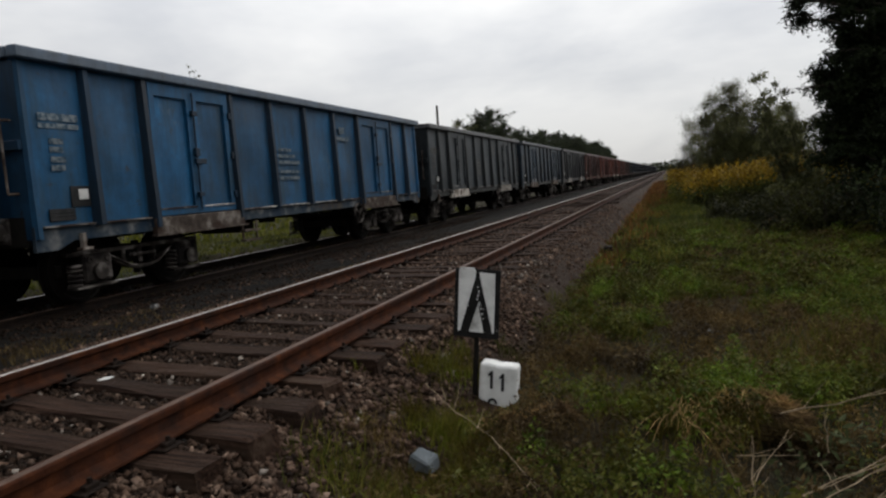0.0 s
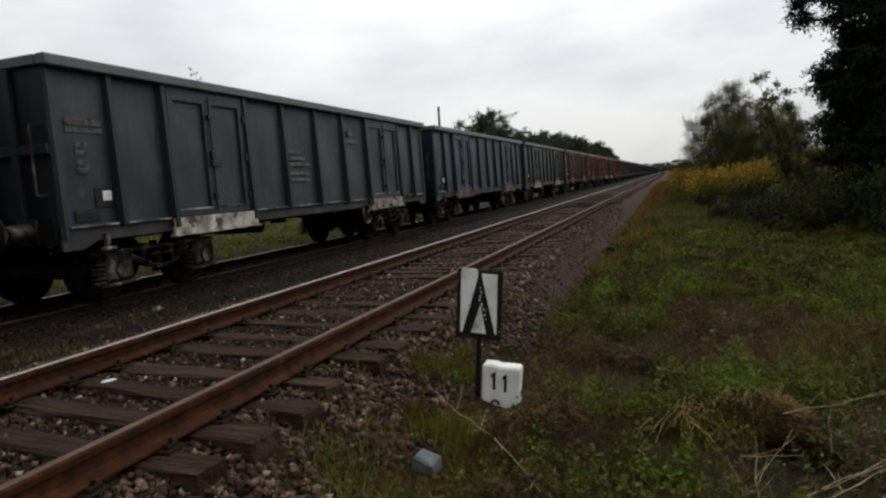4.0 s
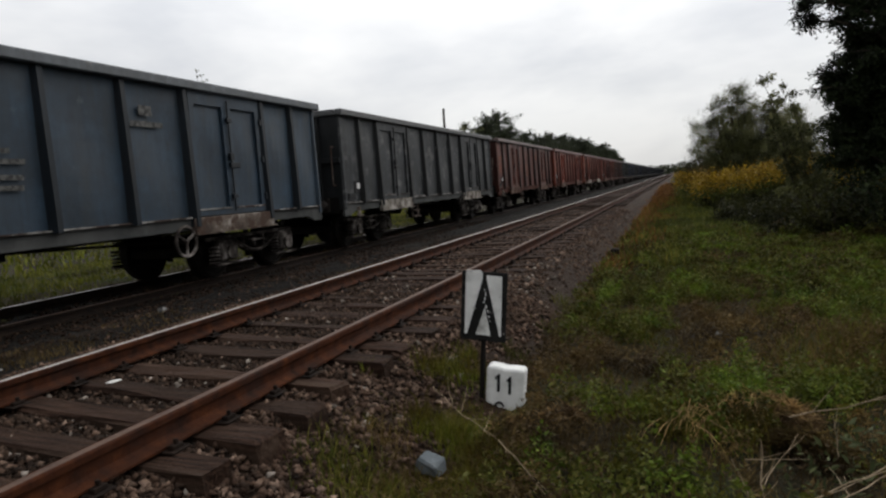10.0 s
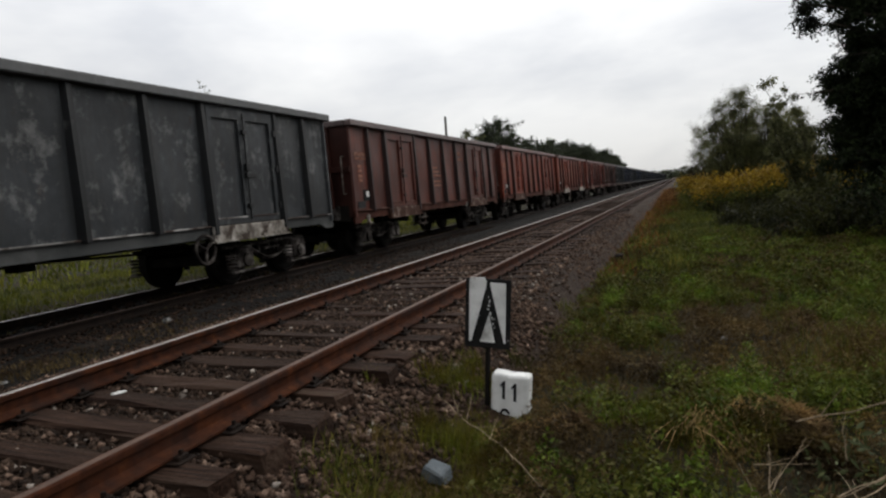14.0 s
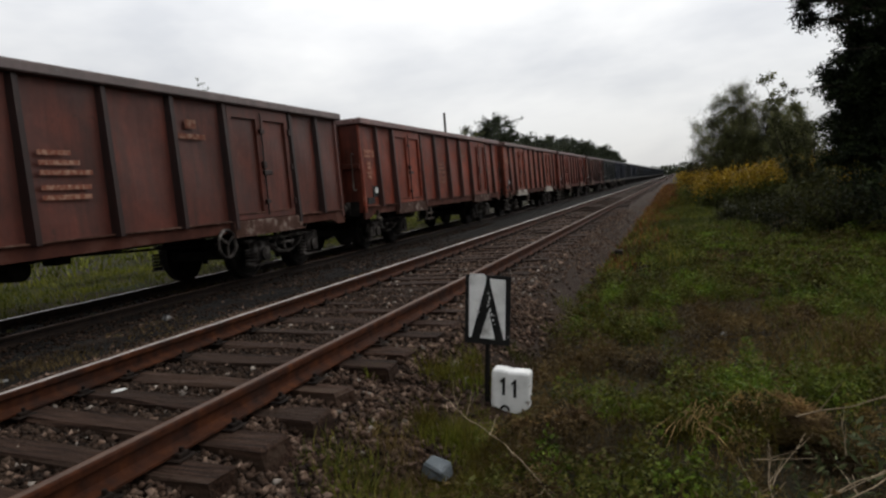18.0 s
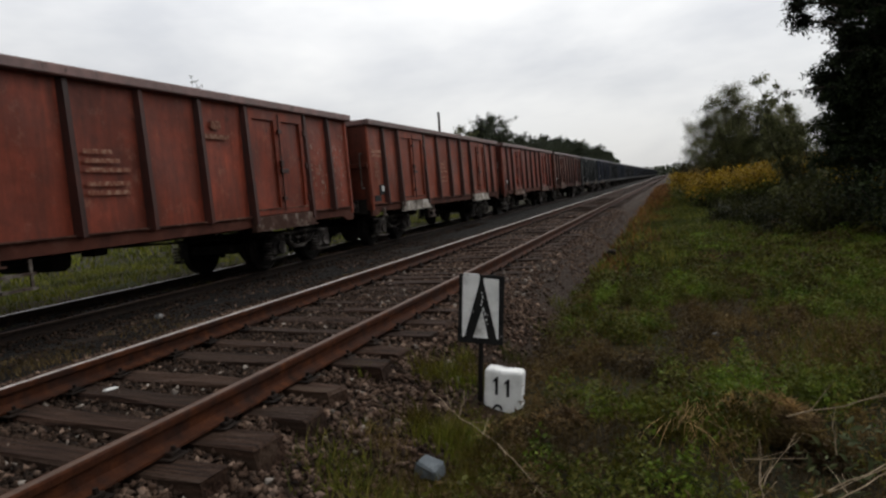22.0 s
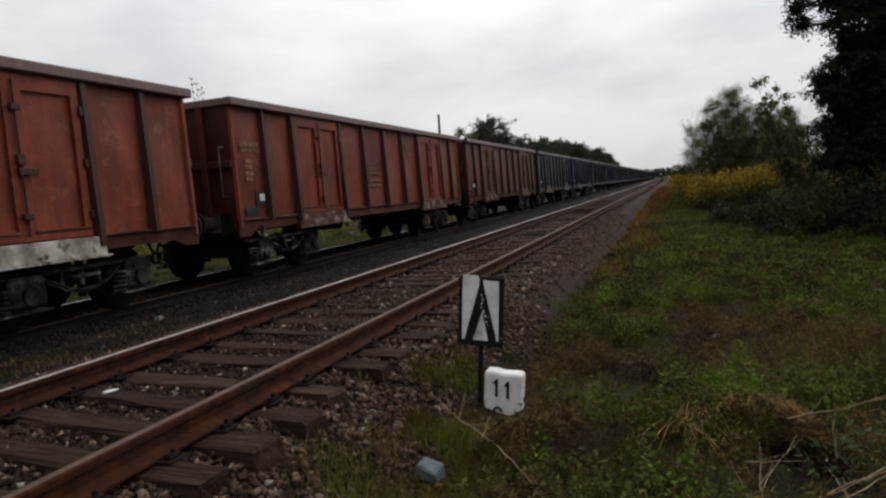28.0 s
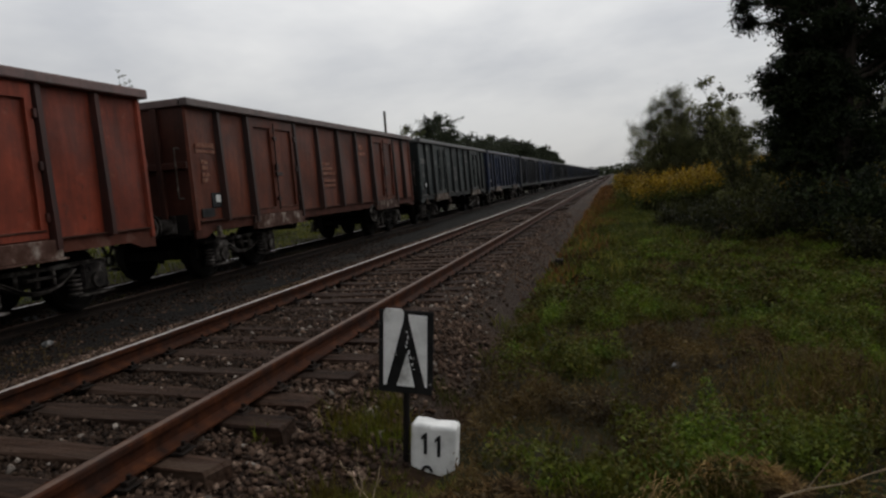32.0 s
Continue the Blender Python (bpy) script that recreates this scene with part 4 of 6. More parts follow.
    for c in BOGIES:
        b = add("bogie", bogie_frame_bm(), "under", "two-axle bogie", None, (0, c, 0))
        for s in (1, -1):
            add("side_frame", side_frame_bm(s), "bogie", "", b)
            for y in (-0.9, 0.9):
                add("axlebox", axlebox_bm(s, y), "bogie", "", b)
                add("spring", spring_bm(s, y - 0.30), "bogie", "", b)
        for y in (-0.9, 0.9):
            add("wheelset", wheelset_bm(), "wheel", "two wheels on one axle", b, (0, y, WHEEL_R))
    return P


def far_wagon_plan():
    """The wagons that stay far off: the same form with fewer, larger parts."""
    P = []

    def add(name, bm, mat, under=None, at=None):
        P.append((name, mesh_of(bm, name), mat, "", under, at))
        return len(P) - 1

    for side in (1, -1):
        s0, s1 = sorted((side * (SX - 0.012), side * SX))
        add("side_wall", boxes((s0, s1, 0.02, BODY - 0.02, 1.08, 3.06)), "paint")
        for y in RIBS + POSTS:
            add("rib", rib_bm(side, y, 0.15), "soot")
        for a, b in DOORS:
            add("door", door_frame_bm(side, a, b), "paint")
        add("sill", sill_bm(side), "sill")
        s0, s1 = sorted((side * (SX - 0.02), side * (SX + 0.105)))
        add("top_rim", boxes((s0, s1, -0.06, BODY + 0.06, 3.04, ZT)), "rim")
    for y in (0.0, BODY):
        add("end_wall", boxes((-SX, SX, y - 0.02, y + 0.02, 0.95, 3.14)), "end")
        s = -1 if y == 0 else 1
        bm = bmesh.new()
        for x in (-0.875, 0.875):
            add_rod(bm, (x, y, 1.06), (x, y + s * 0.61, 1.06), 0.12, 8)
        add("buffer", bm, "bogie")
    add("underframe", boxes((-1.2, 1.2, 0.1, BODY - 0.1, 0.88, 1.12)), "under")
    for c in BOGIES:
        b = add("bogie", bogie_frame_bm(), "under", None, (0, c, 0))
        for s in (1, -1):
            add("side_frame", side_frame_bm(s), "bogie", b)
        for y in (-0.9, 0.9):
            bm = bmesh.new()
            for s in (-1, 1):
                add_rod(bm, (s * 0.685, 0, 0), (s * 0.82, 0, 0), WHEEL_R, 16)
            add_rod(bm, (-1, 0, 0), (1, 0, 0), 0.08, 6)
            add("wheelset", bm, "wheel", b, (0, y, WHEEL_R))
    return P


NEAR_PLAN, FAR_PLAN = near_wagon_plan(), far_wagon_plan()
coloured = {}


def make_wagon(plan, key, colour, label, skip=(), white=False):
    """One wagon; meshes are shared by all wagons of its colour."""
    root = new("freight_wagon")
    tagged(root, label, "freight wagon", "wagons of the coal train")
    root.location = (X2, START, Z2)
    made = []
    wheels = []
    for k, (name, me, mat, lab, under, at) in enumerate(plan):
        if name in skip:
            made.append(None)
            continue
        ident = (key, k, white if mat == "door_sill" else 0, colour if mat in ("paint", "rim", "sill", "soot", "door_sill", "end", "marking", "ledge") else "")
        if ident not in coloured:
            copy = me.copy()
            copy.materials.append(PAINTS[colour] if mat == "paint" else RIMS[colour] if mat == "rim" else SOOT_AND_SHADE[colour] if mat == "soot" else ENDS[colour] if mat == "end" else M[LETTERS.get(colour, "marking")] if mat == "marking" else SILLS[colour] if mat == "sill" else M[LEDGES.get(colour, "ledge")] if mat == "ledge" else (M["dust"] if white else M["dust_red" if colour in LEDGES else "dust_dim"]) if mat == "door_sill" else M[mat])
            coloured[ident] = copy
        ob = new(name, coloured[ident])
        ob.parent = made[under] if under is not None else root
        if at:
            ob.location = at
        if lab:
            tagged(ob, lab)
        if name == "lettering":
            tagged(ob, kind="stuff")
        if name == "wheelset":
            wheels.append((ob, at))
        made.append(ob)
    return root, wheels


LEDGES = {k: "ledge_red" for k in ("brown", "oxide", "red", "rust_brown", "faded_oxide")}
LETTERS = {"faded_oxide": "marking_faint", "blue": "marking_blue", "oxide": "marking_faint", "rust_brown": "marking_faint", "red": "marking_faint", "brown": "marking_faint", "coal_grey": "marking_grey", "steel_blue": "marking_grey", "slate": "marking_grey"}
SILLS = {
    "blue": surface("dusty_blue_sill", [(0.35, (0.018, 0.034, 0.056)), (0.52, (0.040, 0.054, 0.068)), (0.70, (0.17, 0.17, 0.17))], scale=3.4, stain=(0.075, 0.062, 0.050), stain_at=(0.56, 0.66), bump=0.3),
    "oxide": surface("dusty_oxide_sill", [(0.3, (0.034, 0.012, 0.008)), (0.55, (0.068, 0.022, 0.014)), (0.75, (0.13, 0.075, 0.058))], scale=2.6, stain=(0.07, 0.022, 0.013), bump=0.3),
    "slate": surface("dusty_grey_sill", [(0.3, (0.035, 0.038, 0.038)), (0.55, (0.065, 0.066, 0.064)), (0.75, (0.12, 0.12, 0.115))], scale=2.6, stain=(0.04, 0.042, 0.042), bump=0.3),
}
for a, b in (("faded_oxide", "oxide"), ("red", "oxide"), ("rust_brown", "oxide"), ("brown", "oxide"), ("steel_blue", "slate"), ("coal_grey", "slate"), ("green_grey", "slate"), ("navy", "slate"), ("sooty", "slate")):
    SILLS[a] = SILLS[b]

TRAIN = [
    (-1, "blue", "bright blue open freight wagon with a dusty lower edge", ("brake_wheel",)),
    (0, "blue", "bright blue open freight wagon with worn white lettering", ()),
    (1, "slate", "dull slate-grey open freight wagon with white dust under its doors", ("ladder",)),
    (2, "steel_blue", "dark steel-blue open freight wagon with pale lettering on the far track", ("ladder",)),
    (3, "coal_grey", "coal-grey open freight wagon with dented end and whitened door sills", ("lettering",)),
    (4, "brown", "dark brown open freight wagon with faded paint on the far track", ()),
    (5, "oxide", "rust-red open freight wagon with flaking pale spots on the far track", ("brake_wheel",)),
    (6, "faded_oxide", "rust-red open freight wagon with white-dusted door sill", ("brake_wheel",)),
    (7, "red", "brick-red open freight wagon with a pale hanging step", ("brake_wheel",)),
    (8, "rust_brown", "brown-red open freight wagon with dark ribs", ("ladder",)),
    (9, "green_grey", "grey-green open freight wagon with pale vertical streaks", ("brake_wheel",)),
    (10, "navy", "navy-blue open freight wagon far down the train", ("brake_wheel",)),
]
wagons = []
for i, colour, label, skip in TRAIN:
    root, wheels = make_wagon(NEAR_PLAN, "near", colour, label, skip, i in (1, 3, 6))
    wagons.append((i, root, wheels))
tones = {"navy": "navy-blue open freight wagon in the distant part of the train", "sooty": "nearly black open freight wagon in the distant part of the train",
         }
for i in range(11, 31):
    colour = ("navy", "sooty", "navy", "sooty", "sooty")[i % 5]
    root, wheels = make_wagon(FAR_PLAN, "far", colour, tones[colour])
    wagons.append((i, root, []))


# pale flakes on the last two panels of the flaking wagon
def panel_depth(y0, y1, seed, y, z, z0=1.08, z1=3.06, bulge=0.022):
    """How far a side sheet stands out at one place."""
    rnd = random.Random(seed)
    ax, az, ph = rnd.uniform(0.5, 1), rnd.uniform(0.5, 1), rnd.uniform(0, 6)
    u, v = (y - y0) / (y1 - y0), (z - z0) / (z1 - z0)
    return bulge * math.sin(math.pi * u) * math.sin(math.pi * v) * (math.sin(3.1 * u + 4.3 * v * az + ph) + 0.5 * math.sin(7 * v * ax + ph))


rnd = random.Random(31)
bm = bmesh.new()
for k in range(110):
    bay = 6 + k % 2
    y0, y1 = BAYS[bay]
    y = rnd.uniform(y0 + 0.14, y1 - 0.14)
    z = min(2.85, max(1.25, rnd.gauss(1.95 if bay == 6 else 2.1, 0.40)))
    r = rnd.uniform(0.012, 0.05)
    d = SX + panel_depth(y0, y1, 10 * bay + 1, y, z)
    lean = rnd.uniform(0.4, 1.0)
    ring = [[bm.verts.new((x, y + r * lean * math.cos(j * 1.047 + k) * wob[j], RISE * z + r * math.sin(j * 1.047 + k) * wob[j])) for j in range(6)]
            for wob in ([rnd.uniform(0.5, 1.0) for j in range(6)],) for x in (d - 0.008, d + 0.0045)]
    for j in range(6):
        bm.faces.new((ring[0][j], ring[0][(j + 1) % 6], ring[1][(j + 1) % 6], ring[1][j]))
    bm.faces.new(ring[1])
bmesh.ops.recalc_face_normals(bm, faces=bm.faces[:])
M["flake"] = surface("pale_flaked_primer", [(0.35, (0.14, 0.06, 0.04)), (0.65, (0.27, 0.19, 0.155))], scale=11, vary=0.2)
tagged(part("paint_flakes", bm, M["flake"], [w[1] for w in wagons if w[0] == 5][0], "pale spots where the paint has flaked"), kind="stuff")


def travelled(t):
    """Metres that the train has gone since the clip's start; its pace is slightly uneven."""
    return 3.39325 * t + 0.0102330 * t ** 2 - 6.48125e-4 * t ** 3 + 9.03709e-6 * t ** 4


# ---- marker board and milestone ----
def prism(bm, pts, y0, y1):
    a = [bm.verts.new((x, y0, z)) for x, z in pts]
    b = [bm.verts.new((x, y1, z)) for x, z in pts]
    n = len(pts)
    for i in range(n):
        bm.faces.new((a[i], a[(i + 1) % n], b[(i + 1) % n], b[i]))
    bm.faces.new(a)
    bm.faces.new(b)
    bmesh.ops.recalc_face_normals(bm, faces=bm.faces[:])


sign = new("marker_board")
sign.matrix_basis = pose(1.773, 4.30, 0.132, 0, 5.6, 3)
tagged(sign, "small white board with black chevron in black frame on a post", "railway sign")
part("backplate", boxes((-0.160, 0.160, 0.0, 0.012, -0.243, 0.240), bevel=0.004), M["black_paint"], sign, "black-painted board with chipped edges")
bm = bmesh.new()
prism(bm, [(-0.128, -0.200), (-0.132, 0.225), (-0.122, 0.246), (-0.030, 0.248), (-0.012, 0.225), (-0.016, 0.180), (-0.112, -0.200)], -0.006, 0.0)
part("white_field", bm, M["white_paint"], sign, "white painted field")
bm = bmesh.new()
prism(bm, [(0.128, -0.200), (0.122, 0.215), (0.014, 0.218), (0.016, 0.19), (0.117, -0.200)], -0.005, 0.0)
part("white_field", bm, M["white_paint"], sign, "white painted field")
bm = bmesh.new()
prism(bm, [(-0.050, -0.200), (0.055, -0.202), (0.012, -0.012), (0.006, -0.012)], -0.005, 0.0)
part("white_field", bm, M["white_paint"], sign, "white painted triangle")
for cx, cz, w, h in ((0.004, 0.115, 0.012, 0.014), (0.006, 0.055, 0.010, 0.022), (0.002, 0.030, 0.014, 0.012), (0.018, 0.000, 0.014, 0.030), (0.040, -0.07, 0.012, 0.016), (-0.058, -0.02, 0.006, 0.008), (0.012, 0.085, 0.006, 0.03), (0.05, -0.1, 0.008, 0.008), (0.03, -0.03, 0.008, 0.02)):
    bm = bmesh.new()
    prism(bm, [(cx - w * 0.5, cz), (cx - w * 0.15, cz + h * 0.5), (cx + w * 0.5, cz + h * 0.2), (cx + w * 0.3, cz - h * 0.5), (cx - w * 0.2, cz - h * 0.4)], -0.0025, 0.0)
    part("paint_chip", bm, M["white_paint"], sign, "flaked spot where white shows through")
bm = bmesh.new()
add_rod(bm, (0, 0.03, 0.18), (0.005, 0.03, -0.85), 0.019, 10)
for z in (-0.15, 0.12):
    add_box(bm, -0.03, 0.03, 0.008, 0.045, z, z + 0.03)
part("post", bm, M["under"], sign, "thin dark steel post")

milestone = new("milestone")
milestone.matrix_basis = pose(1.890, 4.30, -0.435, 0, 5.0, 2)
tagged(milestone, "white-painted concrete distance stone with black numbers in weeds", "milestone")
bm = bmesh.new()
add_box(bm, -0.135, 0.135, 0.0, 0.13, -0.42, 0.140)
bmesh.ops.bevel(bm, geom=bm.edges[:], offset=0.024, segments=4, profile=0.5, affect="EDGES")
bmesh.ops.subdivide_edges(bm, edges=[e for e in bm.edges if e.calc_length() > 0.08], cuts=3, use_grid_fill=True)
for v in bm.verts:
    k = noise.noise(v.co * 9.0)
    v.co += v.co.normalized() * 0.008 * k
    if v.co.z > 0.1:
        v.co.z -= 0.012 * math.exp(-((v.co.x - 0.012) / 0.035) ** 2) + 0.010 * max(0.0, v.co.x) / 0.13 + 0.006 * k
part("stone_block", bm, M["white_paint"], milestone, "chipped white-painted block")


def digit_one(x, z, h):
    """A painted 1: an upright stroke with a slanting flag."""
    bm = bmesh.new()
    w = 0.15 * h
    prism(bm, [(x - w / 2, z), (x + w / 2, z), (x + w / 2, z + h), (x - w * 0.1, z + h), (x - w * 1.3, z + h * 0.80), (x - w * 1.3, z + h * 0.66), (x - w / 2, z + h * 0.76)], -0.0065, 0.001)
    part("number", bm, M["ink"], milestone, "black painted digit")


digit_one(-0.045, -0.036, 0.125)
digit_one(0.034, -0.046, 0.125)
bm = bmesh.new()
arc = [math.pi * (0.02 + 0.96 * k / 8) for k in range(9)]
prism(bm, [(0.036 * math.cos(a) - 0.035, 0.040 * math.sin(a) - 0.145) for a in arc] + [(0.021 * math.cos(a) - 0.035, 0.025 * math.sin(a) - 0.145) for a in reversed(arc)], -0.0065, 0.001)
part("number", bm, M["ink"], milestone, "upper arc of a half-buried digit")


# ---- plants ----
rng = np.random.default_rng(3)


def blades(name, x, y, height, width, lean, mat, label, category="grass", z=None):
    """Many bent, tapered blades, each an island of its own."""
    n = len(x)
    z = ground_z(x, y) - 0.02 if z is None else z
    a = rng.uniform(0, 2 * np.pi, n)
    h = height * rng.uniform(0.5, 1.25, n)
    w = width * rng.uniform(0.6, 1.3, n)
    b = rng.uniform(0, 2 * np.pi, n)
    ln = lean * rng.uniform(0.2, 1.3, n) * h
    ux, uy = np.cos(a) * w / 2, np.sin(a) * w / 2
    lx, ly = np.cos(b) * ln, np.sin(b) * ln
    v = np.zeros((n, 5, 3))
    v[:, 0] = np.stack([x - ux, y - uy, z], -1)
    v[:, 1] = np.stack([x + ux, y + uy, z], -1)
    v[:, 2] = np.stack([x + ux * 0.8 + lx * 0.35, y + uy * 0.8 + ly * 0.35, z + h * 0.6], -1)
    v[:, 3] = np.stack([x - ux * 0.8 + lx * 0.35, y - uy * 0.8 + ly * 0.35, z + h * 0.6], -1)
    v[:, 4] = np.stack([x + lx, y + ly, z + h * (1 - 0.25 * np.minimum(1, ln / h))], -1)
    base = np.arange(n)[:, None] * 5
    f = (base + np.array([[0, 1, 2, 0, 2, 3, 3, 2, 4]])).ravel()
    ob = new(name, raw_mesh(name, v.reshape(-1, 3), f, 3, mat))
    return tagged(ob, label, category, kind="stuff")


def leaf_array(c, size, squash=0.5, flat=0.0):
    """Pointed leaves at the places c."""
    n = len(c)
    d = rng.normal(size=(n, 3))
    d[:, 2] = d[:, 2] * (1 - flat) + rng.normal(0, 0.15, n)
    d /= np.linalg.norm(d, axis=1, keepdims=True)
    e = rng.normal(size=(n, 3))
    e[:, 2] *= (1 - flat)
    e -= d * np.sum(e * d, 1, keepdims=True)
    e /= np.linalg.norm(e, axis=1, keepdims=True)
    s = (size * rng.uniform(0.6, 1.4, n))[:, None]
    k = np.cross(d, e) * s * 0.12
    v = np.stack([c - d * s / 2, c + e * s * squash / 2 + k, c + d * s / 2, c - e * s * squash / 2 + k], 1)
    base = np.arange(n)[:, None] * 4
    f = (base + np.array([[0, 1, 2, 0, 2, 3]])).ravel()
    return v.reshape(-1, 3), f


def leaves(name, c, size, mat, squash=0.5, flat=0.0):
    v, f = leaf_array(c, size, squash, flat)
    return raw_mesh(name, v, f, 3, mat)


def scatter(n, x0, x1, y0, y1, keep=None, power=1.0):
    """Places in a field, thicker near y0."""
    x = rng.uniform(x0, x1, n)
    y = y0 + (y1 - y0) * rng.uniform(0, 1, n) ** power
    if keep is not None:
        k = keep(x, y)
        x, y = x[k], y[k]
    return x, y


def patch(x, y, s, shift=0.0):
    return np.sin(s * x + 1.3 * s * y + shift) + np.sin(1.9 * s * y - 1.4 * s * x + 2 * shift) + 0.7 * np.sin(3.1 * s * x + 2.3 * s * y + shift)


def on_verge(x, y):
    stone = (np.abs(x - 1.93) < 0.17) & (y > 3.95) & (y < 4.45)
    return (x > ballast_edge(y) + rng.normal(0, 0.10, len(x))) & ~stone


# where the verge is lush, and where it is withered
LUSH = ((2.65, 6.1, 0.35, 0.5), (2.9, 7.9, 0.6, 0.9), (4.9, 7.4, 0.8, 2.0), (2.75, 3.95, 0.40, 0.35), (2.95, 3.15, 0.45, 0.3), (3.75, 4.75, 0.5, 0.3), (3.3, 3.95, 0.22, 0.25),
        (3.6, 10.4, 1.6, 1.3), (3.4, 14.0, 1.2, 2.2), (5.6, 11.5, 1.6, 2.4), (2.2, 9.0, 0.3, 0.9), (5.6, 4.2, 0.8, 1.2), (2.1, 6.6, 0.2, 0.3))
BROWN = ((3.65, 6.35, 0.7, 0.65), (3.95, 5.4, 0.5, 0.35), (3.27, 7.2, 0.4, 0.35), (4.25, 5.75, 0.4, 0.4), (2.2, 4.75, 0.45, 0.45), (2.3, 3.65, 0.35, 0.28), (1.8, 5.6, 0.25, 0.6),
         (2.62, 5.0, 0.20, 0.22), (3.5, 3.4, 0.5, 0.25), (2.05, 2.9, 0.4, 0.3), (3.75, 8.7, 0.5, 0.4), (3.9, 3.2, 0.5, 0.4), (2.5, 7.0, 0.2, 0.3))


def lushness(x, y):
    g = -0.08 + 0.16 * patch(x, y, 2.3, 0.7) + 0.16 * patch(x, y, 6.0, 2.0)
    for sign, spots in ((1, LUSH), (-1.15, BROWN)):
        for a, b, rx, ry in spots:
            g = g + sign * np.exp(-((x - a) / rx) ** 2 - ((y - b) / ry) ** 2)
    return g


def lush_at(low, soft=0.25):
    return lambda a, b: on_verge(a, b) & (lushness(a, b) + rng.normal(0, soft, len(a)) > low)


def brown_at(high, soft=0.2):
    return lambda a, b: on_verge(a, b) & (lushness(a, b) + rng.normal(0, soft, len(a)) < high)


# grass: short near the track, taller clumps beside the stones
x, y = scatter(80000, 1.5, 5.8, 1.6, 9.0, lush_at(0.28, 0.15), 1.25)
blades("meadow_grass", x, y, np.clip(0.075 + 0.05 * lushness(x, y) + 0.02 * patch(x, y, 5, 1), 0.04, 0.2), 0.0075, 0.9, M["grass"], "short green meadow grass on the verge of the track")
x, y = scatter(60000, 1.5, 6.5, 2.6, 10.0, lush_at(0.50), 1.1)
blades("lush_grass", x, y, np.clip(0.07 + 0.04 * lushness(x, y) + 0.02 * patch(x, y, 5, 1), 0.04, 0.2), 0.008, 0.9, M["lush_grass"], "bright green lush grass in patches of the verge")
x, y = scatter(40000, 1.3, 12, 8.5, 22.0, lush_at(-0.1), 1.3)
blades("meadow_grass", x, y, 0.12, 0.014, 0.7, M["grass"], "green meadow grass further along the track")
x, y = scatter(95000, 1.5, 11, 8.0, 20.0, lush_at(-0.12), 1.2)
blades("lush_grass", x, y, 0.12, 0.015, 0.7, M["lush_grass"], "bright green grass across the meadow")
x, y = scatter(36000, 1.1, 20, 20.0, 75.0, on_verge, 1.4)
blades("meadow_grass", x, y, 0.22, 0.05, 0.6, M["grass"], "rough green grass in the distance beside the track")
x, y = scatter(22000, 1.5, 5.8, 1.6, 9.0, brown_at(-0.05))
blades("dry_grass", x, y, 0.11, 0.007, 1.1, M["grass_dry"], "withered brown grass between green tufts")
x, y = scatter(14000, 1.4, 10, 8.0, 26.0, lambda a, b: on_verge(a, b) & (patch(a, b, 0.8, 4) > 0.9))
blades("dry_grass", x, y, 0.16, 0.016, 1.0, M["grass_dry"], "withered brown grass in patches of the meadow")
# around and behind the camera
x, y = scatter(70000, 1.5, 11, -7.0, 2.6, lambda a, b: on_verge(a, b) & (patch(a, b, 2.1, 0.7) + 0.6 * patch(a, b, 5.0, 0.2) > -1.2), 0.9)
blades("meadow_grass", x, y, 0.09, 0.015, 0.8, M["grass"], "trodden short grass along the path of the verge")
x, y = scatter(40000, 5.4, 13, 1.5, 13.0, on_verge)
blades("meadow_grass", x, y, 0.12, 0.015, 0.8, M["lush_grass"], "bright green grass away from the track")

# thin grass round the foot of the milestone
x, y = rng.uniform(1.68, 2.12, 260), rng.uniform(4.02, 4.55, 260)
blades("meadow_grass", x, y, 0.06, 0.007, 0.8, M["grass_dry"], "short withered grass at the foot of the milestone")

# thicker tufts at the ballast's edge and in front of the stones
def tufts(spots, width, lean, mat, label):
    """Round tufts of blades: place, radius, number of blades, height."""
    cx = np.concatenate([rng.normal(a, r * 0.5, k) for a, b, r, k, h in spots])
    cy = np.concatenate([rng.normal(b, r * 0.5, k) for a, b, r, k, h in spots])
    ch = np.concatenate([np.full(k, h) * np.exp(-1.2 * rng.uniform(0, 1, k) ** 2) for a, b, r, k, h in spots])
    blades("grass_tufts", cx, cy, ch, width, lean, mat, label, z=np.maximum(ground_z(cx, cy), ballast_z(np.minimum(cx, 2.25), cy)) - 0.02)


tufts([(1.40, 4.28, 0.16, 420, 0.19), (1.52, 4.45, 0.14, 300, 0.20), (1.50, 4.75, 0.16, 300, 0.16), (1.70, 4.55, 0.14, 220, 0.17), (1.55, 3.58, 0.16, 420, 0.19), (1.72, 4.02, 0.20, 300, 0.10), (1.98, 3.92, 0.22, 300, 0.10), (1.74, 3.64, 0.20, 620, 0.20), (1.95, 3.48, 0.20, 520, 0.18),
       (2.05, 3.25, 0.22, 520, 0.16), (1.90, 2.98, 0.16, 320, 0.14), (1.72, 3.02, 0.10, 160, 0.11), (1.82, 3.04, 0.10, 140, 0.10), (1.95, 3.15, 0.14, 240, 0.15), (1.10, 3.85, 0.07, 80, 0.14), (3.05, 3.72, 0.20, 420, 0.20), (3.25, 3.80, 0.22, 520, 0.20), (3.38, 3.72, 0.16, 260, 0.18)],
      0.006, 0.7, M["grass"], "dark green grass tufts beside the stones")
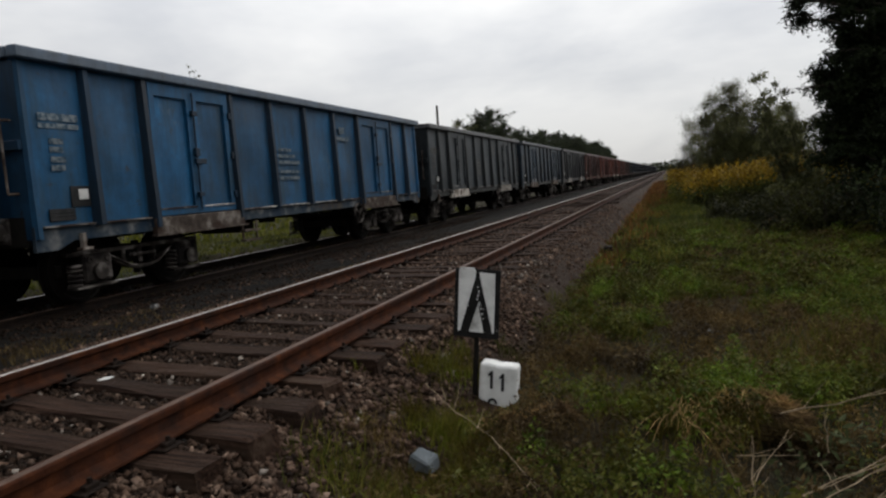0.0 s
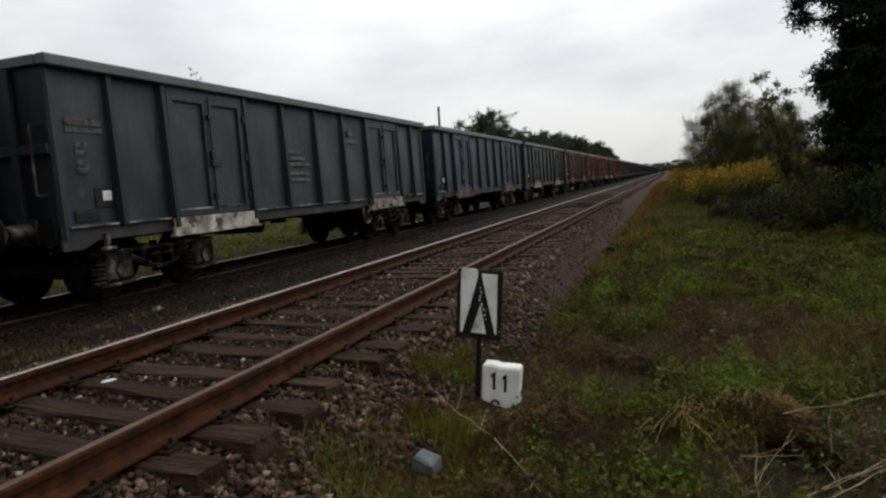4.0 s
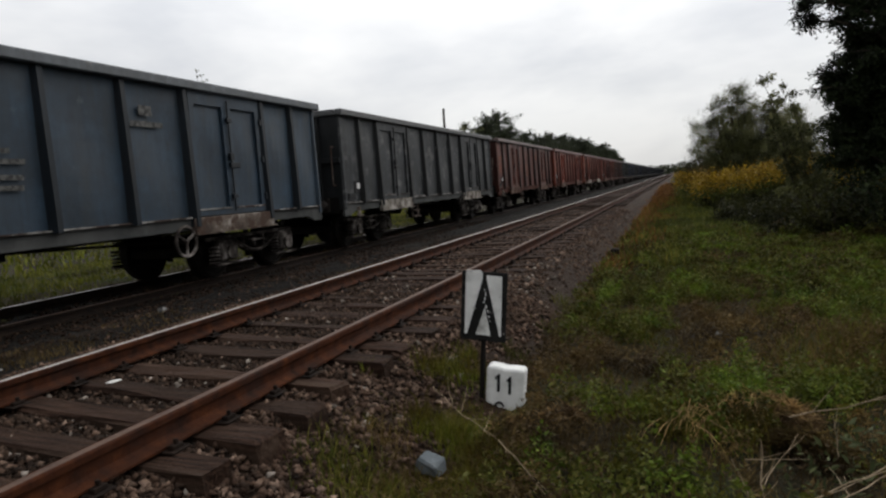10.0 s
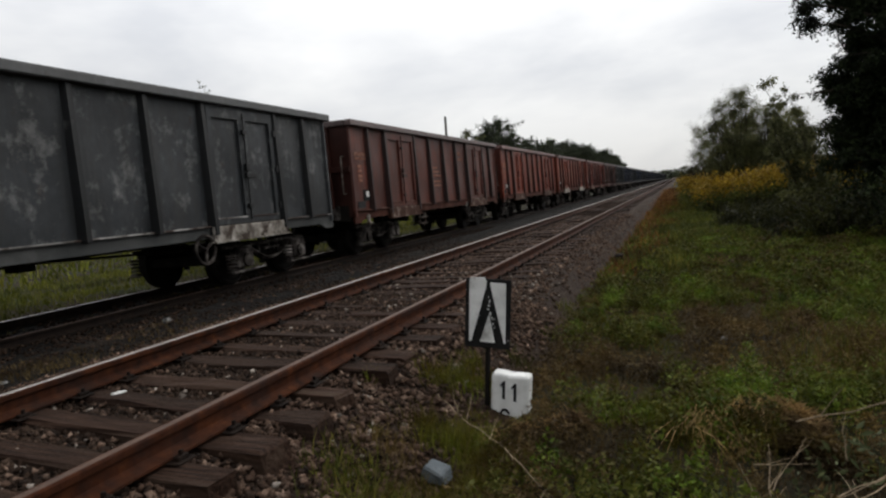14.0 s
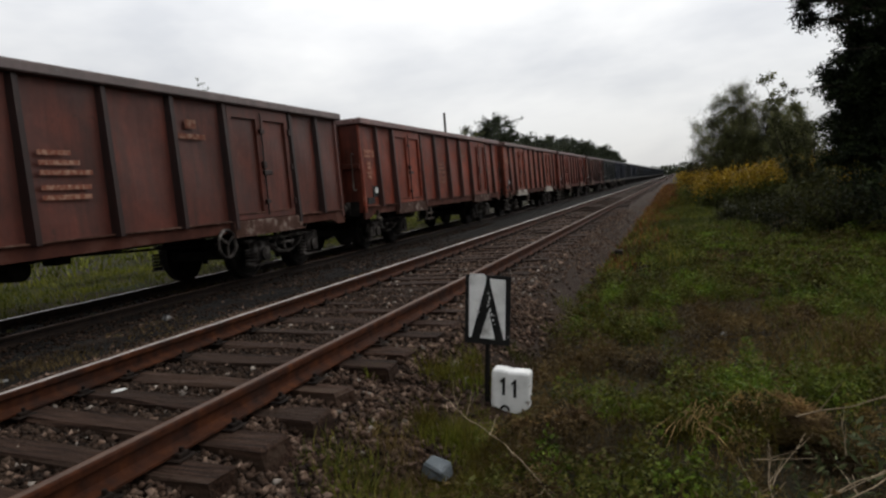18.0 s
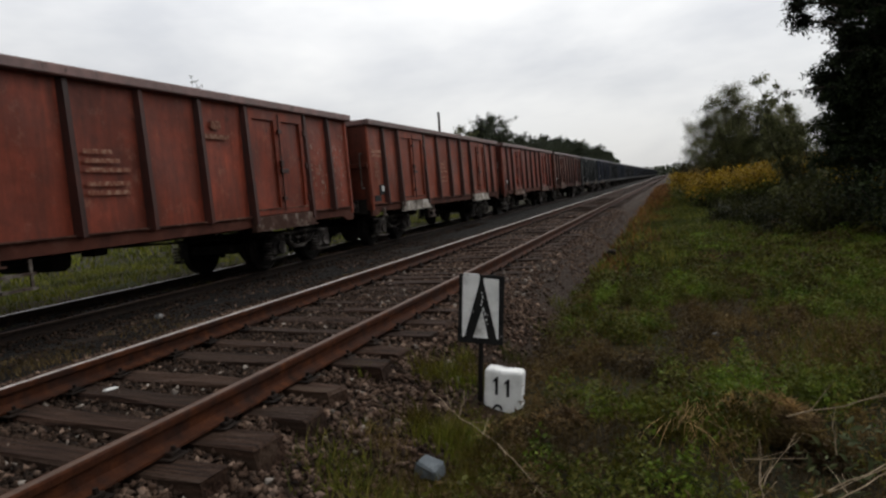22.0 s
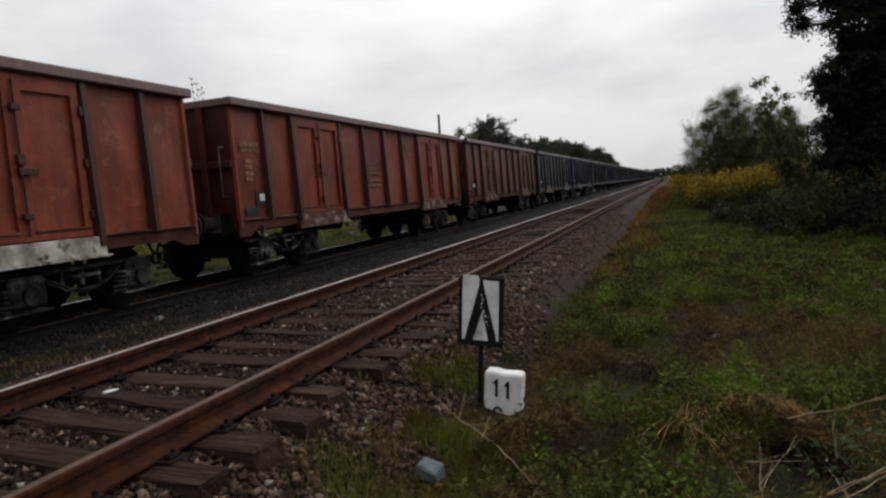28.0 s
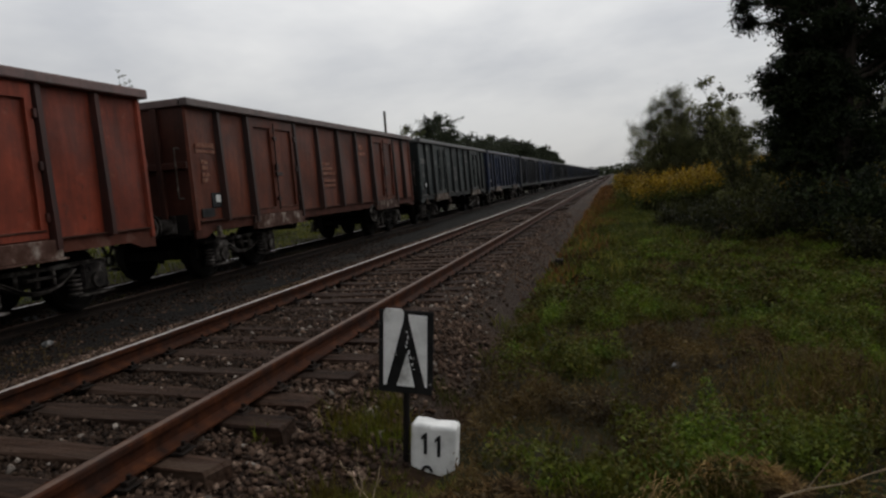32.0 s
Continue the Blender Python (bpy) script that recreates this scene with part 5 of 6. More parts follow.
tufts([(1.42, 2.86, 0.20, 420, 0.15), (1.56, 2.70, 0.24, 620, 0.15), (1.82, 2.46, 0.28, 520, 0.14), (2.12, 2.35, 0.28, 420, 0.14), (1.74, 2.78, 0.20, 300, 0.14), (2.45, 2.3, 0.3, 300, 0.12), (1.72, 5.3, 0.18, 160, 0.14),
       (1.82, 6.4, 0.2, 160, 0.14), (1.8, 7.6, 0.2, 160, 0.16), (1.36, 3.30, 0.05, 60, 0.10), (2.75, 2.6, 0.3, 300, 0.12)],
      0.006, 0.7, M["yellow_grass"], "yellowish green grass tufts at the edge of the ballast")
tufts([(1.45, 3.18, 0.20, 420, 0.16), (1.62, 2.92, 0.24, 520, 0.15), (1.80, 2.66, 0.26, 420, 0.13), (2.02, 2.74, 0.22, 320, 0.13), (1.86, 3.62, 0.26, 260, 0.17), (2.20, 3.50, 0.26, 420, 0.15), (2.42, 3.42, 0.26, 420, 0.15), (2.10, 3.95, 0.16, 160, 0.13)],
      0.0045, 0.9, M["grass_dry"], "fine brown seeding grass tufts among the green")

# a tall withered clump on the low mound
cx, cy = rng.normal(4.22, 0.26, 900), rng.normal(5.35, 0.26, 900)
blades("dry_grass", cx, cy, 0.17, 0.007, 0.6, M["yellow_grass"], "tall yellowish withered grass on a low mound")
cx, cy = rng.normal(4.22, 0.28, 500), rng.normal(5.30, 0.28, 500)
blades("dry_grass", cx, cy, 0.20, 0.006, 0.6, M["grass_dry"], "tall tan withered grass stems on a low mound")

# low leafy weeds
x, y = scatter(15000, 1.6, 5.8, 1.6, 9.0, lush_at(0.25, 0.15), 1.2)
h = 0.02 + 0.09 * rng.uniform(0, 1, len(x)) * (0.6 + 0.4 * np.clip(patch(x, y, 4.7), 0, 1))
tagged(new("leafy_weeds", leaves("leafy_weeds", np.stack([x, y, ground_z(x, y) + h], -1), 0.028, M["weed"], 0.5, 0.3)),
       "low dark green leafy weeds covering the verge", "weeds", kind="stuff")
x, y = scatter(12000, 1.6, 12, 8.0, 24, lambda a, b: on_verge(a, b) & (patch(a, b, 1.0, 0.5) > 0.0))
h = 0.03 + 0.16 * rng.uniform(0, 1, len(x))
tagged(new("leafy_weeds", leaves("leafy_weeds", np.stack([x, y, ground_z(x, y) + h], -1), 0.055, M["weed"], 0.5, 0.4)),
       "leafy weeds in clumps across the meadow", "weeds", kind="stuff")
x, y = scatter(36000, 1.6, 6.5, 2.0, 11, brown_at(-0.15))
h = 0.01 + 0.10 * rng.uniform(0, 1, len(x)) ** 1.5
tagged(new("withered_weeds", leaves("withered_weeds", np.stack([x, y, ground_z(x, y) + h], -1), 0.036, M["weed_brown"], 0.28, 0.1)),
       "withered brown weeds in a patch of the meadow", "weeds", kind="stuff")


def weed_clumps(name, n, x0, x1, y0, y1, r0, r1, h0, h1, per, leaf, mat, label, squash=0.5, keep=on_verge):
    """Low domed clumps of leafy weeds."""
    cx, cy = scatter(n, x0, x1, y0, y1, keep, 1.2)
    r, h = rng.uniform(r0, r1, len(cx)), rng.uniform(h0, h1, len(cx))
    a = rng.uniform(0, 2 * np.pi, (len(cx), per))
    d = np.sqrt(rng.uniform(0, 1, (len(cx), per)))
    px = (cx[:, None] + r[:, None] * d * np.cos(a)).ravel()
    py = (cy[:, None] + r[:, None] * d * np.sin(a)).ravel()
    pz = ground_z(px, py) + (h[:, None] * (1 - d ** 2) * rng.uniform(0.25, 1.05, (len(cx), per))).ravel() + 0.02
    tagged(new(name, leaves(name, np.stack([px, py, pz], -1), leaf, mat, squash, 0.2)), label, "weeds", kind="stuff")


weed_clumps("green_weed_clumps", 440, 1.8, 5.8, 2.0, 9.0, 0.08, 0.22, 0.12, 0.34, 190, 0.033, M["weed"], "domed clumps of green weeds on the verge", 0.5, lush_at(-0.05, 0.15))
weed_clumps("lush_weed_clumps", 280, 1.8, 5.8, 2.2, 9.5, 0.07, 0.20, 0.10, 0.26, 160, 0.033, M["lush_grass"], "bright green leafy weed clumps on the verge", 0.5, lush_at(0.3, 0.15))
weed_clumps("brown_weed_clumps", 300, 1.8, 5.8, 2.0, 10.0, 0.07, 0.22, 0.10, 0.28, 150, 0.036, M["weed_brown"], "domed clumps of withered brown weeds", 0.3, brown_at(-0.1, 0.15))
weed_clumps("dry_stalk_clumps", 140, 1.7, 5.6, 2.2, 9.0, 0.05, 0.14, 0.10, 0.26, 70, 0.055, M["grass_dry"], "withered tan stalk clumps among the weeds", 0.10, brown_at(0.05, 0.2))
weed_clumps("pale_weed_clumps", 60, 1.8, 5.4, 2.0, 9.0, 0.06, 0.15, 0.10, 0.22, 110, 0.024, M["yellow_grass"], "yellowish weed clumps in the grass", 0.4)
weed_clumps("pale_weed_clumps", 14, 2.15, 2.65, 2.75, 3.25, 0.06, 0.12, 0.10, 0.20, 110, 0.024, M["yellow_grass"], "yellowish leafy weeds in front of the milestone", 0.5)
weed_clumps("green_weed_clumps", 240, 1.6, 8, 8.5, 17.0, 0.2, 0.5, 0.10, 0.26, 200, 0.06, M["weed"], "larger weed clumps across the meadow")
weed_clumps("brown_weed_clumps", 45, 1.6, 9, 8.5, 18.0, 0.2, 0.5, 0.12, 0.32, 160, 0.05, M["weed_brown"], "brown weed clumps across the meadow", 0.4)

# rust-coloured sorrel along the ballast's edge
x, y = scatter(11000, 0.9, 4.0, 9.0, 70.0, lambda a, b: (a > ballast_edge(b) - 0.05) & (a < ballast_edge(b) + 0.7 + 0.3 * np.sin(b) + 0.02 * b), 1.2)
blades("rusty_sorrel", x, y, 0.24 + 0.004 * y, 0.022 + 0.0006 * y, 0.5, M["sorrel"], "rust-coloured dry sorrel along the ballast", "weeds")
x, y = scatter(9000, 1.1, 3.2, 10.0, 60.0, on_verge, 1.1)
blades("yellow_verge_grass", x, y, 0.26, 0.03, 0.5, M["yellow_grass"], "yellowing grass along the ballast's edge")

# grass beyond the train
x, y = scatter(26000, -14, -8.1, 1.0, 40.0, None, 1.4)
blades("far_side_grass", x, y, 0.17, 0.022, 0.7, M["far_grass"], "yellow-green grass behind the far track")
x, y = scatter(30000, -50, -13.5, -12, 70.0, None)
blades("far_side_grass", x, y, 0.30, 0.07, 0.7, M["far_grass"], "rough yellow-green field beyond the railway")
x, y = scatter(6000, -13.5, -8.1, -12, 1.2, None)
blades("far_side_grass", x, y, 0.17, 0.03, 0.7, M["far_grass"], "yellow-green grass strip beside the far track")
x, y = scatter(9000, -6.0, -4.8, 0.5, 30.0, lambda a, b: patch(a, b, 1.2) > 0.2)
blades("track_weeds", x, y, 0.10, 0.012, 0.6, M["yellow_grass"], "sparse weeds between the far rails", z=np.full(len(x), -0.60) + 0.04)

def gz1(x, y):
    return float(ground_z(np.array([x]), np.array([y]))[0])


# goldenrod on the low bank
def on_bank(a, b):
    return (a > 2.9 + 0.16 * (30 - b).clip(0, 20) + 0.3 * np.sin(0.5 * b)) & (patch(a, b, 0.45, 1) > -1.6)


x, y = scatter(6500, 2.9, 19, 24.0, 80.0, on_bank, 1.5)
hh = rng.uniform(0.90, 1.40, len(x)) * (0.9 + 0.12 * np.sin(0.7 * x + 0.4 * y))
gz = ground_z(x, y)
k = 16
c = np.repeat(np.stack([x, y, gz], -1), k, 0)
c[:, 2] += np.repeat(hh, k) * rng.uniform(0, 0.92, len(c))
c[:, :2] += rng.normal(0, 0.10, (len(c), 2))
tagged(new("goldenrod_leaves", leaves("goldenrod_leaves", c, 0.13, M["gold_leaf"], 0.3)), "leafy green goldenrod stems on the bank", "goldenrod", kind="stuff")
bloom = rng.uniform(0, 1, len(x)) < 0.52 + 0.36 * np.sin(0.35 * x + 0.22 * y) + 0.2 * np.sin(1.7 * x - 0.9 * y)
bloom &= x < 3.0 + 0.23 * y + rng.normal(0, 0.5, len(x))
k = 34
c = np.repeat(np.stack([x, y, gz + hh * 0.93], -1)[bloom], k, 0)
c += rng.normal(0, 1, c.shape) * np.array([0.14, 0.14, 0.13])
tagged(new("goldenrod_bloom", leaves("goldenrod_bloom", c, 0.085, M["gold"], 0.6)), "dull yellow goldenrod plumes on the bank", "goldenrod", kind="stuff")
def on_thicket_edge(a, b):
    return (b > 15.2 + 0.5 * np.sin(1.1 * a) + 0.3 * np.sin(2.7 * a)) & (a > 4.0 + 0.06 * (24 - b).clip(0, 20) + 0.3 * np.sin(0.9 * b)) | (a > 5.0 + 0.22 * (24 - b).clip(0, 20))


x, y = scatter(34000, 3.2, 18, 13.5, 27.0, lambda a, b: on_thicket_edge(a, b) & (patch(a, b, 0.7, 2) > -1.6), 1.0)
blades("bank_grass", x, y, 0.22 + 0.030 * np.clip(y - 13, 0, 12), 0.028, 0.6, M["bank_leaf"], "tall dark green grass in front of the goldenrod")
x, y = scatter(16000, 2.4, 6.2, 15.0, 27.0, lambda a, b: on_verge(a, b) & ~on_thicket_edge(a, b))
blades("bank_grass", x, y, 0.26, 0.028, 0.6, M["gold_leaf"], "tall yellowish green grass before the goldenrod")
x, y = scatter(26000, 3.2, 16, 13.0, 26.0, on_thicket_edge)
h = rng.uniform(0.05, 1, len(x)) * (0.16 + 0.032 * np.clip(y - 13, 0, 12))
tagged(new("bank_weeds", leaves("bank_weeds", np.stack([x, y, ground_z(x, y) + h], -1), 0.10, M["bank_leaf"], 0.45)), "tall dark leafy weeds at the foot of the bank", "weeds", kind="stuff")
for k, (gx_, gy_) in enumerate(((7.1, 15.4), (7.9, 14.6), (6.6, 17.0))):
    c = np.array([gx_, gy_, gz1(gx_, gy_) + 0.95]) + rng.normal(0, 1, (160, 3)) * np.array([0.14, 0.14, 0.12])
    g = new("goldenrod_clump")
    tagged(g, "single goldenrod clump in flower before the brambles", "goldenrod", "goldenrod clumps")
    ob = tagged(new("plume", leaves("plume", c, 0.05, M["gold"], 0.6)), kind="stuff")
    ob.parent = g
    bm = bmesh.new()
    for j in range(5):
        add_rod(bm, (gx_ + 0.05 * j - 0.1, gy_, gz1(gx_, gy_) - 0.1), (gx_ + 0.07 * j - 0.14, gy_, gz1(gx_, gy_) + 0.92), 0.006, 5)
    tagged(part("stalk", bm, M["gold_leaf"], g), kind="stuff")


# ---- trees and shrubs ----
def limb(bm, p, q, r0, r1, seg=7, bend=0.12, steps=4, rnd=random):
    """A tapered, slightly crooked limb. Returns its points."""
    p, q = Vector(p), Vector(q)
    ln = (q - p).length
    pts = [p]
    for i in range(1, steps + 1):
        f = i / steps
        off = Vector((rnd.uniform(-1, 1), rnd.uniform(-1, 1), rnd.uniform(-0.4, 0.4))) * bend * ln * (0.4 if i < steps else 0)
        pts.append(p.lerp(q, f) + off)
    rings = []
    for i, c in enumerate(pts):
        d = (pts[min(i + 1, steps)] - pts[max(i - 1, 0)]).normalized()
        u = d.orthogonal().normalized()
        w = d.cross(u)
        r = r0 + (r1 - r0) * i / steps
        rings.append([bm.verts.new(c + (u * math.cos(2 * math.pi * j / seg) + w * math.sin(2 * math.pi * j / seg)) * r) for j in range(seg)])
    for a, b in zip(rings, rings[1:]):
        for j in range(seg):
            bm.faces.new((a[j], a[(j + 1) % seg], b[(j + 1) % seg], b[j]))
    bm.faces.new(rings[0][::-1])
    bm.faces.new(rings[-1])
    return pts


def make_tree(name, seed, height, crown_r, trunk_r, base, n_leaves, leaf, leaf_mat, low=0.3, limbs=12, sigma=0.12, label="", category="tree", shape="round", squash=0.45, twigs=12, droop=0.0):
    """A trunk, limbs, twigs and a crown of single leaves that sit close along the twigs."""
    rnd = random.Random(seed)
    root = new(name)
    root.location = base
    tagged(root, label, category)
    bm = bmesh.new()
    spine = limb(bm, (0, 0, -0.3), (rnd.uniform(-0.3, 0.3), rnd.uniform(-0.3, 0.3), height * 0.9), trunk_r, trunk_r * 0.2, 8, 0.05, 6, rnd)
    part("trunk", bm, M["bark"], root)
    starts, ends = [], []
    for k in range(limbs):
        f = low + (0.97 - low) * (k + rnd.random()) / limbs
        i = min(int(f * 6), 5)
        p = spine[i].lerp(spine[i + 1], f * 6 - i)
        a = k * 2.4 + rnd.uniform(-0.4, 0.4)
        g = (f - low) / (1 - low)
        prof = {"round": math.sin(math.pi * min(1, g * 0.72 + 0.28)) ** 0.6, "high": (0.55 + 0.6 * g) * (1 if g < 0.7 else 1 - 1.6 * (g - 0.7)),
                "slim": 0.6 + 0.4 * (1 - g)}[shape]
        r = crown_r * prof * rnd.uniform(0.7, 1.08)
        q = p + Vector((math.cos(a) * r, math.sin(a) * r, rnd.uniform(0.05, 0.55) * r * (1 if shape != "slim" else 2.5)))
        bm = bmesh.new()
        pts = limb(bm, p, q, trunk_r * 0.38 * (1.1 - f * 0.7), 0.012, 6, 0.16, 5, rnd)
        for j in range(twigs):
            s = pts[rnd.randint(1, 5)]
            e = s + Vector((rnd.gauss(0, 1), rnd.gauss(0, 1), rnd.gauss(0.2 - droop, 0.7))) * (0.14 + 0.16 * rnd.random()) * crown_r
            limb(bm, s, e, 0.012, 0.004, 3, 0.2, 2, rnd)
            starts.append(s)
            ends.append(e)
        starts.append(pts[2])
        ends.append(q)
        part("limb", bm, M["bark"], root)
    for j in range(8):
        starts.append(spine[-2])
        ends.append(spine[-1] + Vector((rnd.gauss(0, 0.2), rnd.gauss(0, 0.2), rnd.uniform(-0.2, 0.5))) * (crown_r * 0.4))
    s0, e0 = np.array([tuple(v) for v in starts]), np.array([tuple(v) for v in ends])
    weight = rng.uniform(0.2, 1.0, len(s0)) * (0.3 + np.linalg.norm(e0 - s0, axis=1))
    pick = rng.choice(len(s0), n_leaves, p=weight / weight.sum())
    f = rng.uniform(0.15, 1.08, n_leaves)[:, None]
    c = s0[pick] + (e0 - s0)[pick] * f + rng.normal(0, 1, (n_leaves, 3)) * sigma * (1.25 - 0.8 * f)
    crown = new("crown", leaves("crown", c, leaf, leaf_mat, squash))
    crown.parent = root
    return root


def make_shrub(name, seed, r, height, base, n_leaves, leaf, leaf_mat, label, stems=9, category="shrub"):
    """Stems from one root and leaves in uneven clumps round them."""
    rnd = random.Random(seed)
    root = new(name)
    root.location = base
    tagged(root, label, category)
    ends = []
    for k in range(stems):
        a = 2 * math.pi * k / stems + rnd.uniform(-0.3, 0.3)
        d = r * rnd.uniform(0.25, 1.0)
        e = Vector((math.cos(a) * d, math.sin(a) * d, height * rnd.uniform(0.45, 1.0)))
        bm = bmesh.new()
        pts = limb(bm, (rnd.uniform(-0.1, 0.1) * r, rnd.uniform(-0.1, 0.1) * r, -0.15), e, 0.03, 0.006, 5, 0.15, 4, rnd)
        part("stem", bm, M["bark"], root)
        ends += [p.lerp(q, f) for p, q in zip(pts[1:], pts[2:]) for f in (0.0, 0.5)] + [e]
    e = np.array([tuple(v) for v in ends])
    pick = rng.integers(0, len(e), n_leaves)
    size = rng.uniform(0.5, 1.3, len(e))[pick][:, None]
    c = e[pick] + rng.normal(0, 1, (n_leaves, 3)) * size * np.array([r * 0.22, r * 0.22, height * 0.13])
    c[:, 2] = np.abs(c[:, 2])
    crown = new("foliage", leaves("foliage", c, leaf, leaf_mat, 0.5))
    crown.parent = root
    return root


def fronds(name, c, along, length, leaflet, mat, pairs=5):
    """Pinnate leaves: leaflets in pairs along a drooping stalk."""
    n = len(c)
    side = np.cross(along, rng.normal(size=(n, 3)))
    side /= np.linalg.norm(side, axis=1, keepdims=True)
    ln = (length * rng.uniform(0.7, 1.2, n))[:, None]
    v, f = [], []
    for k in range(2 * pairs + 1):
        g = (k // 2 + 0.6) / (pairs + 0.6)
        w = side if k % 2 else -side
        if k == 2 * pairs:
            w, g = along, 1.0
        mid = c + along * ln * g + np.array([0, 0, -0.25]) * ln * g * g
        tip = w * 0.9 + along * 0.35 + rng.normal(0, 0.22, (n, 3))
        tip /= np.linalg.norm(tip, axis=1, keepdims=True)
        wide = np.cross(tip, rng.normal(size=(n, 3)))
        wide /= np.linalg.norm(wide, axis=1, keepdims=True)
        z = leaflet * rng.uniform(0.75, 1.2, (n, 1))
        v.append(np.stack([mid, mid + tip * z * 0.5 + wide * z * 0.24, mid + tip * z, mid + tip * z * 0.5 - wide * z * 0.24], 1).reshape(-1, 3))
    v = np.concatenate(v)
    f = (np.arange(len(v) // 4)[:, None] * 4 + np.array([[0, 1, 2, 0, 2, 3]])).ravel()
    return raw_mesh(name, v, f, 3, mat)


def make_robinia(seed, base, height, trunk_r, reaches, twigs, n_fronds, label):
    """A trunk with limbs to the given reaches (from the trunk's foot), each with drooping sprays at its outer part."""
    rnd = random.Random(seed)
    root = new("robinia_tree")
    root.location = base
    tagged(root, label, "tree")
    bm = bmesh.new()
    spine = limb(bm, (0, 0, -0.3), (0.2, 0.1, height), trunk_r, trunk_r * 0.2, 8, 0.04, 6, rnd)
    part("trunk", bm, M["bark"], root)
    starts, ends = [], []
    for q in reaches:
        q = Vector(q)
        f = max(0.12, min(0.95, (q.z - 0.35 * math.hypot(q.x, q.y)) / height))
        i = min(int(f * 6), 5)
        p = spine[i].lerp(spine[i + 1], f * 6 - i)
        bm = bmesh.new()
        pts = limb(bm, p, q, trunk_r * 0.34 * (1.1 - f * 0.7), 0.012, 6, 0.12, 6, rnd)
        for j in range(twigs):
            k = rnd.randint(2, 6)
            s0 = pts[k]
            e0 = s0 + Vector((rnd.gauss(0, 1), rnd.gauss(0, 1), rnd.gauss(0.0, 0.6))) * rnd.uniform(0.10, 0.28)
            limb(bm, s0, e0, 0.010, 0.004, 3, 0.2, 2, rnd)
            starts.append(s0)
            ends.append(e0)
        part("limb", bm, M["bark"], root)
    s0, e0 = np.array([tuple(v) for v in starts]), np.array([tuple(v) for v in ends])
    weight = rng.uniform(0.0, 1.0, len(s0)) ** 2
    pick = rng.choice(len(s0), n_fronds, p=weight / weight.sum())
    c = s0[pick] + (e0 - s0)[pick] * rng.uniform(0.2, 1.05, (n_fronds, 1)) + rng.normal(0, 0.04, (n_fronds, 3))
    along = rng.normal(size=(n_fronds, 3)) * np.array([1, 1, 0.5]) + np.array([0, 0, -0.35])
    along /= np.linalg.norm(along, axis=1, keepdims=True)
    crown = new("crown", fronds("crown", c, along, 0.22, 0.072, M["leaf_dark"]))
    crown.parent = root
    return root


# the outer limbs over the meadow, then the rest of the crown
REACHES = [(-2.0, -0.2, 4.75), (-1.9, 0.1, 4.40), (-1.8, -0.1, 4.95), (-1.35, -0.5, 4.1), (-1.25, 0.3, 4.6), (-1.0, 0.2, 4.8), (-1.55, 0.0, 3.25), (-0.80, 0.3, 3.0), (-0.85, -0.2, 2.6), (-0.75, 0.2, 2.3),
           (-0.9, -0.4, 2.95), (-0.75, 0.5, 2.5), (-1.15, 0.0, 2.45), (-0.95, 0.3, 1.95), (-1.35, -0.3, 2.85), (-1.25, 0.1, 1.55), (-0.9, -0.3, 1.6), (-1.2, 0.4, 2.15), (-1.05, -0.3, 2.7), (-1.3, 0.2, 1.85), (-1.0, 0.1, 2.35), (-1.15, 0.2, 3.1), (-1.1, -0.2, 3.4), (-0.9, 0.1, 3.3), (-1.2, 0.0, 2.75), (-1.3, 0.2, 3.0), (-0.95, 0.0, 3.65), (-1.05, 0.3, 3.95), (-0.55, -0.4, 3.2), (-0.75, 0.4, 3.5), (-0.3, 0.2, 3.9), (-0.25, -0.5, 3.0), (-0.7, -0.8, 3.4), (-0.9, 0.4, 4.9), (-1.9, -0.3, 5.4), (-1.5, 0.3, 5.9), (-0.5, -1.2, 4.3), (-0.6, 0.6, 2.4), (-1.1, 0.0, 2.0), (-0.4, -0.9, 2.3)]
rnd = random.Random(88)
for k in range(46):
    a, z = k * 2.4, rnd.uniform(1.4, 8.8)
    r = rnd.uniform(0.9, 2.4) * (1.0 if z < 6 else 1.0 - 0.22 * (z - 6))
    q = (0.5 + r * math.cos(a), 0.9 + r * math.sin(a), z)
    if q[0] > -0.6:
        REACHES.append(q)
make_robinia(21, (7.35, 15.5, gz1(7.35, 15.5)), 8.6, 0.17, REACHES, 13, 15500, "tall dark robinia tree with feathery drooping foliage")
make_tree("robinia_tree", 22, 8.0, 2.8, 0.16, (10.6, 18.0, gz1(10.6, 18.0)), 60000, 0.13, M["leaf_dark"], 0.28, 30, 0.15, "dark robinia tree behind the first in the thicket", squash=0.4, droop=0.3)
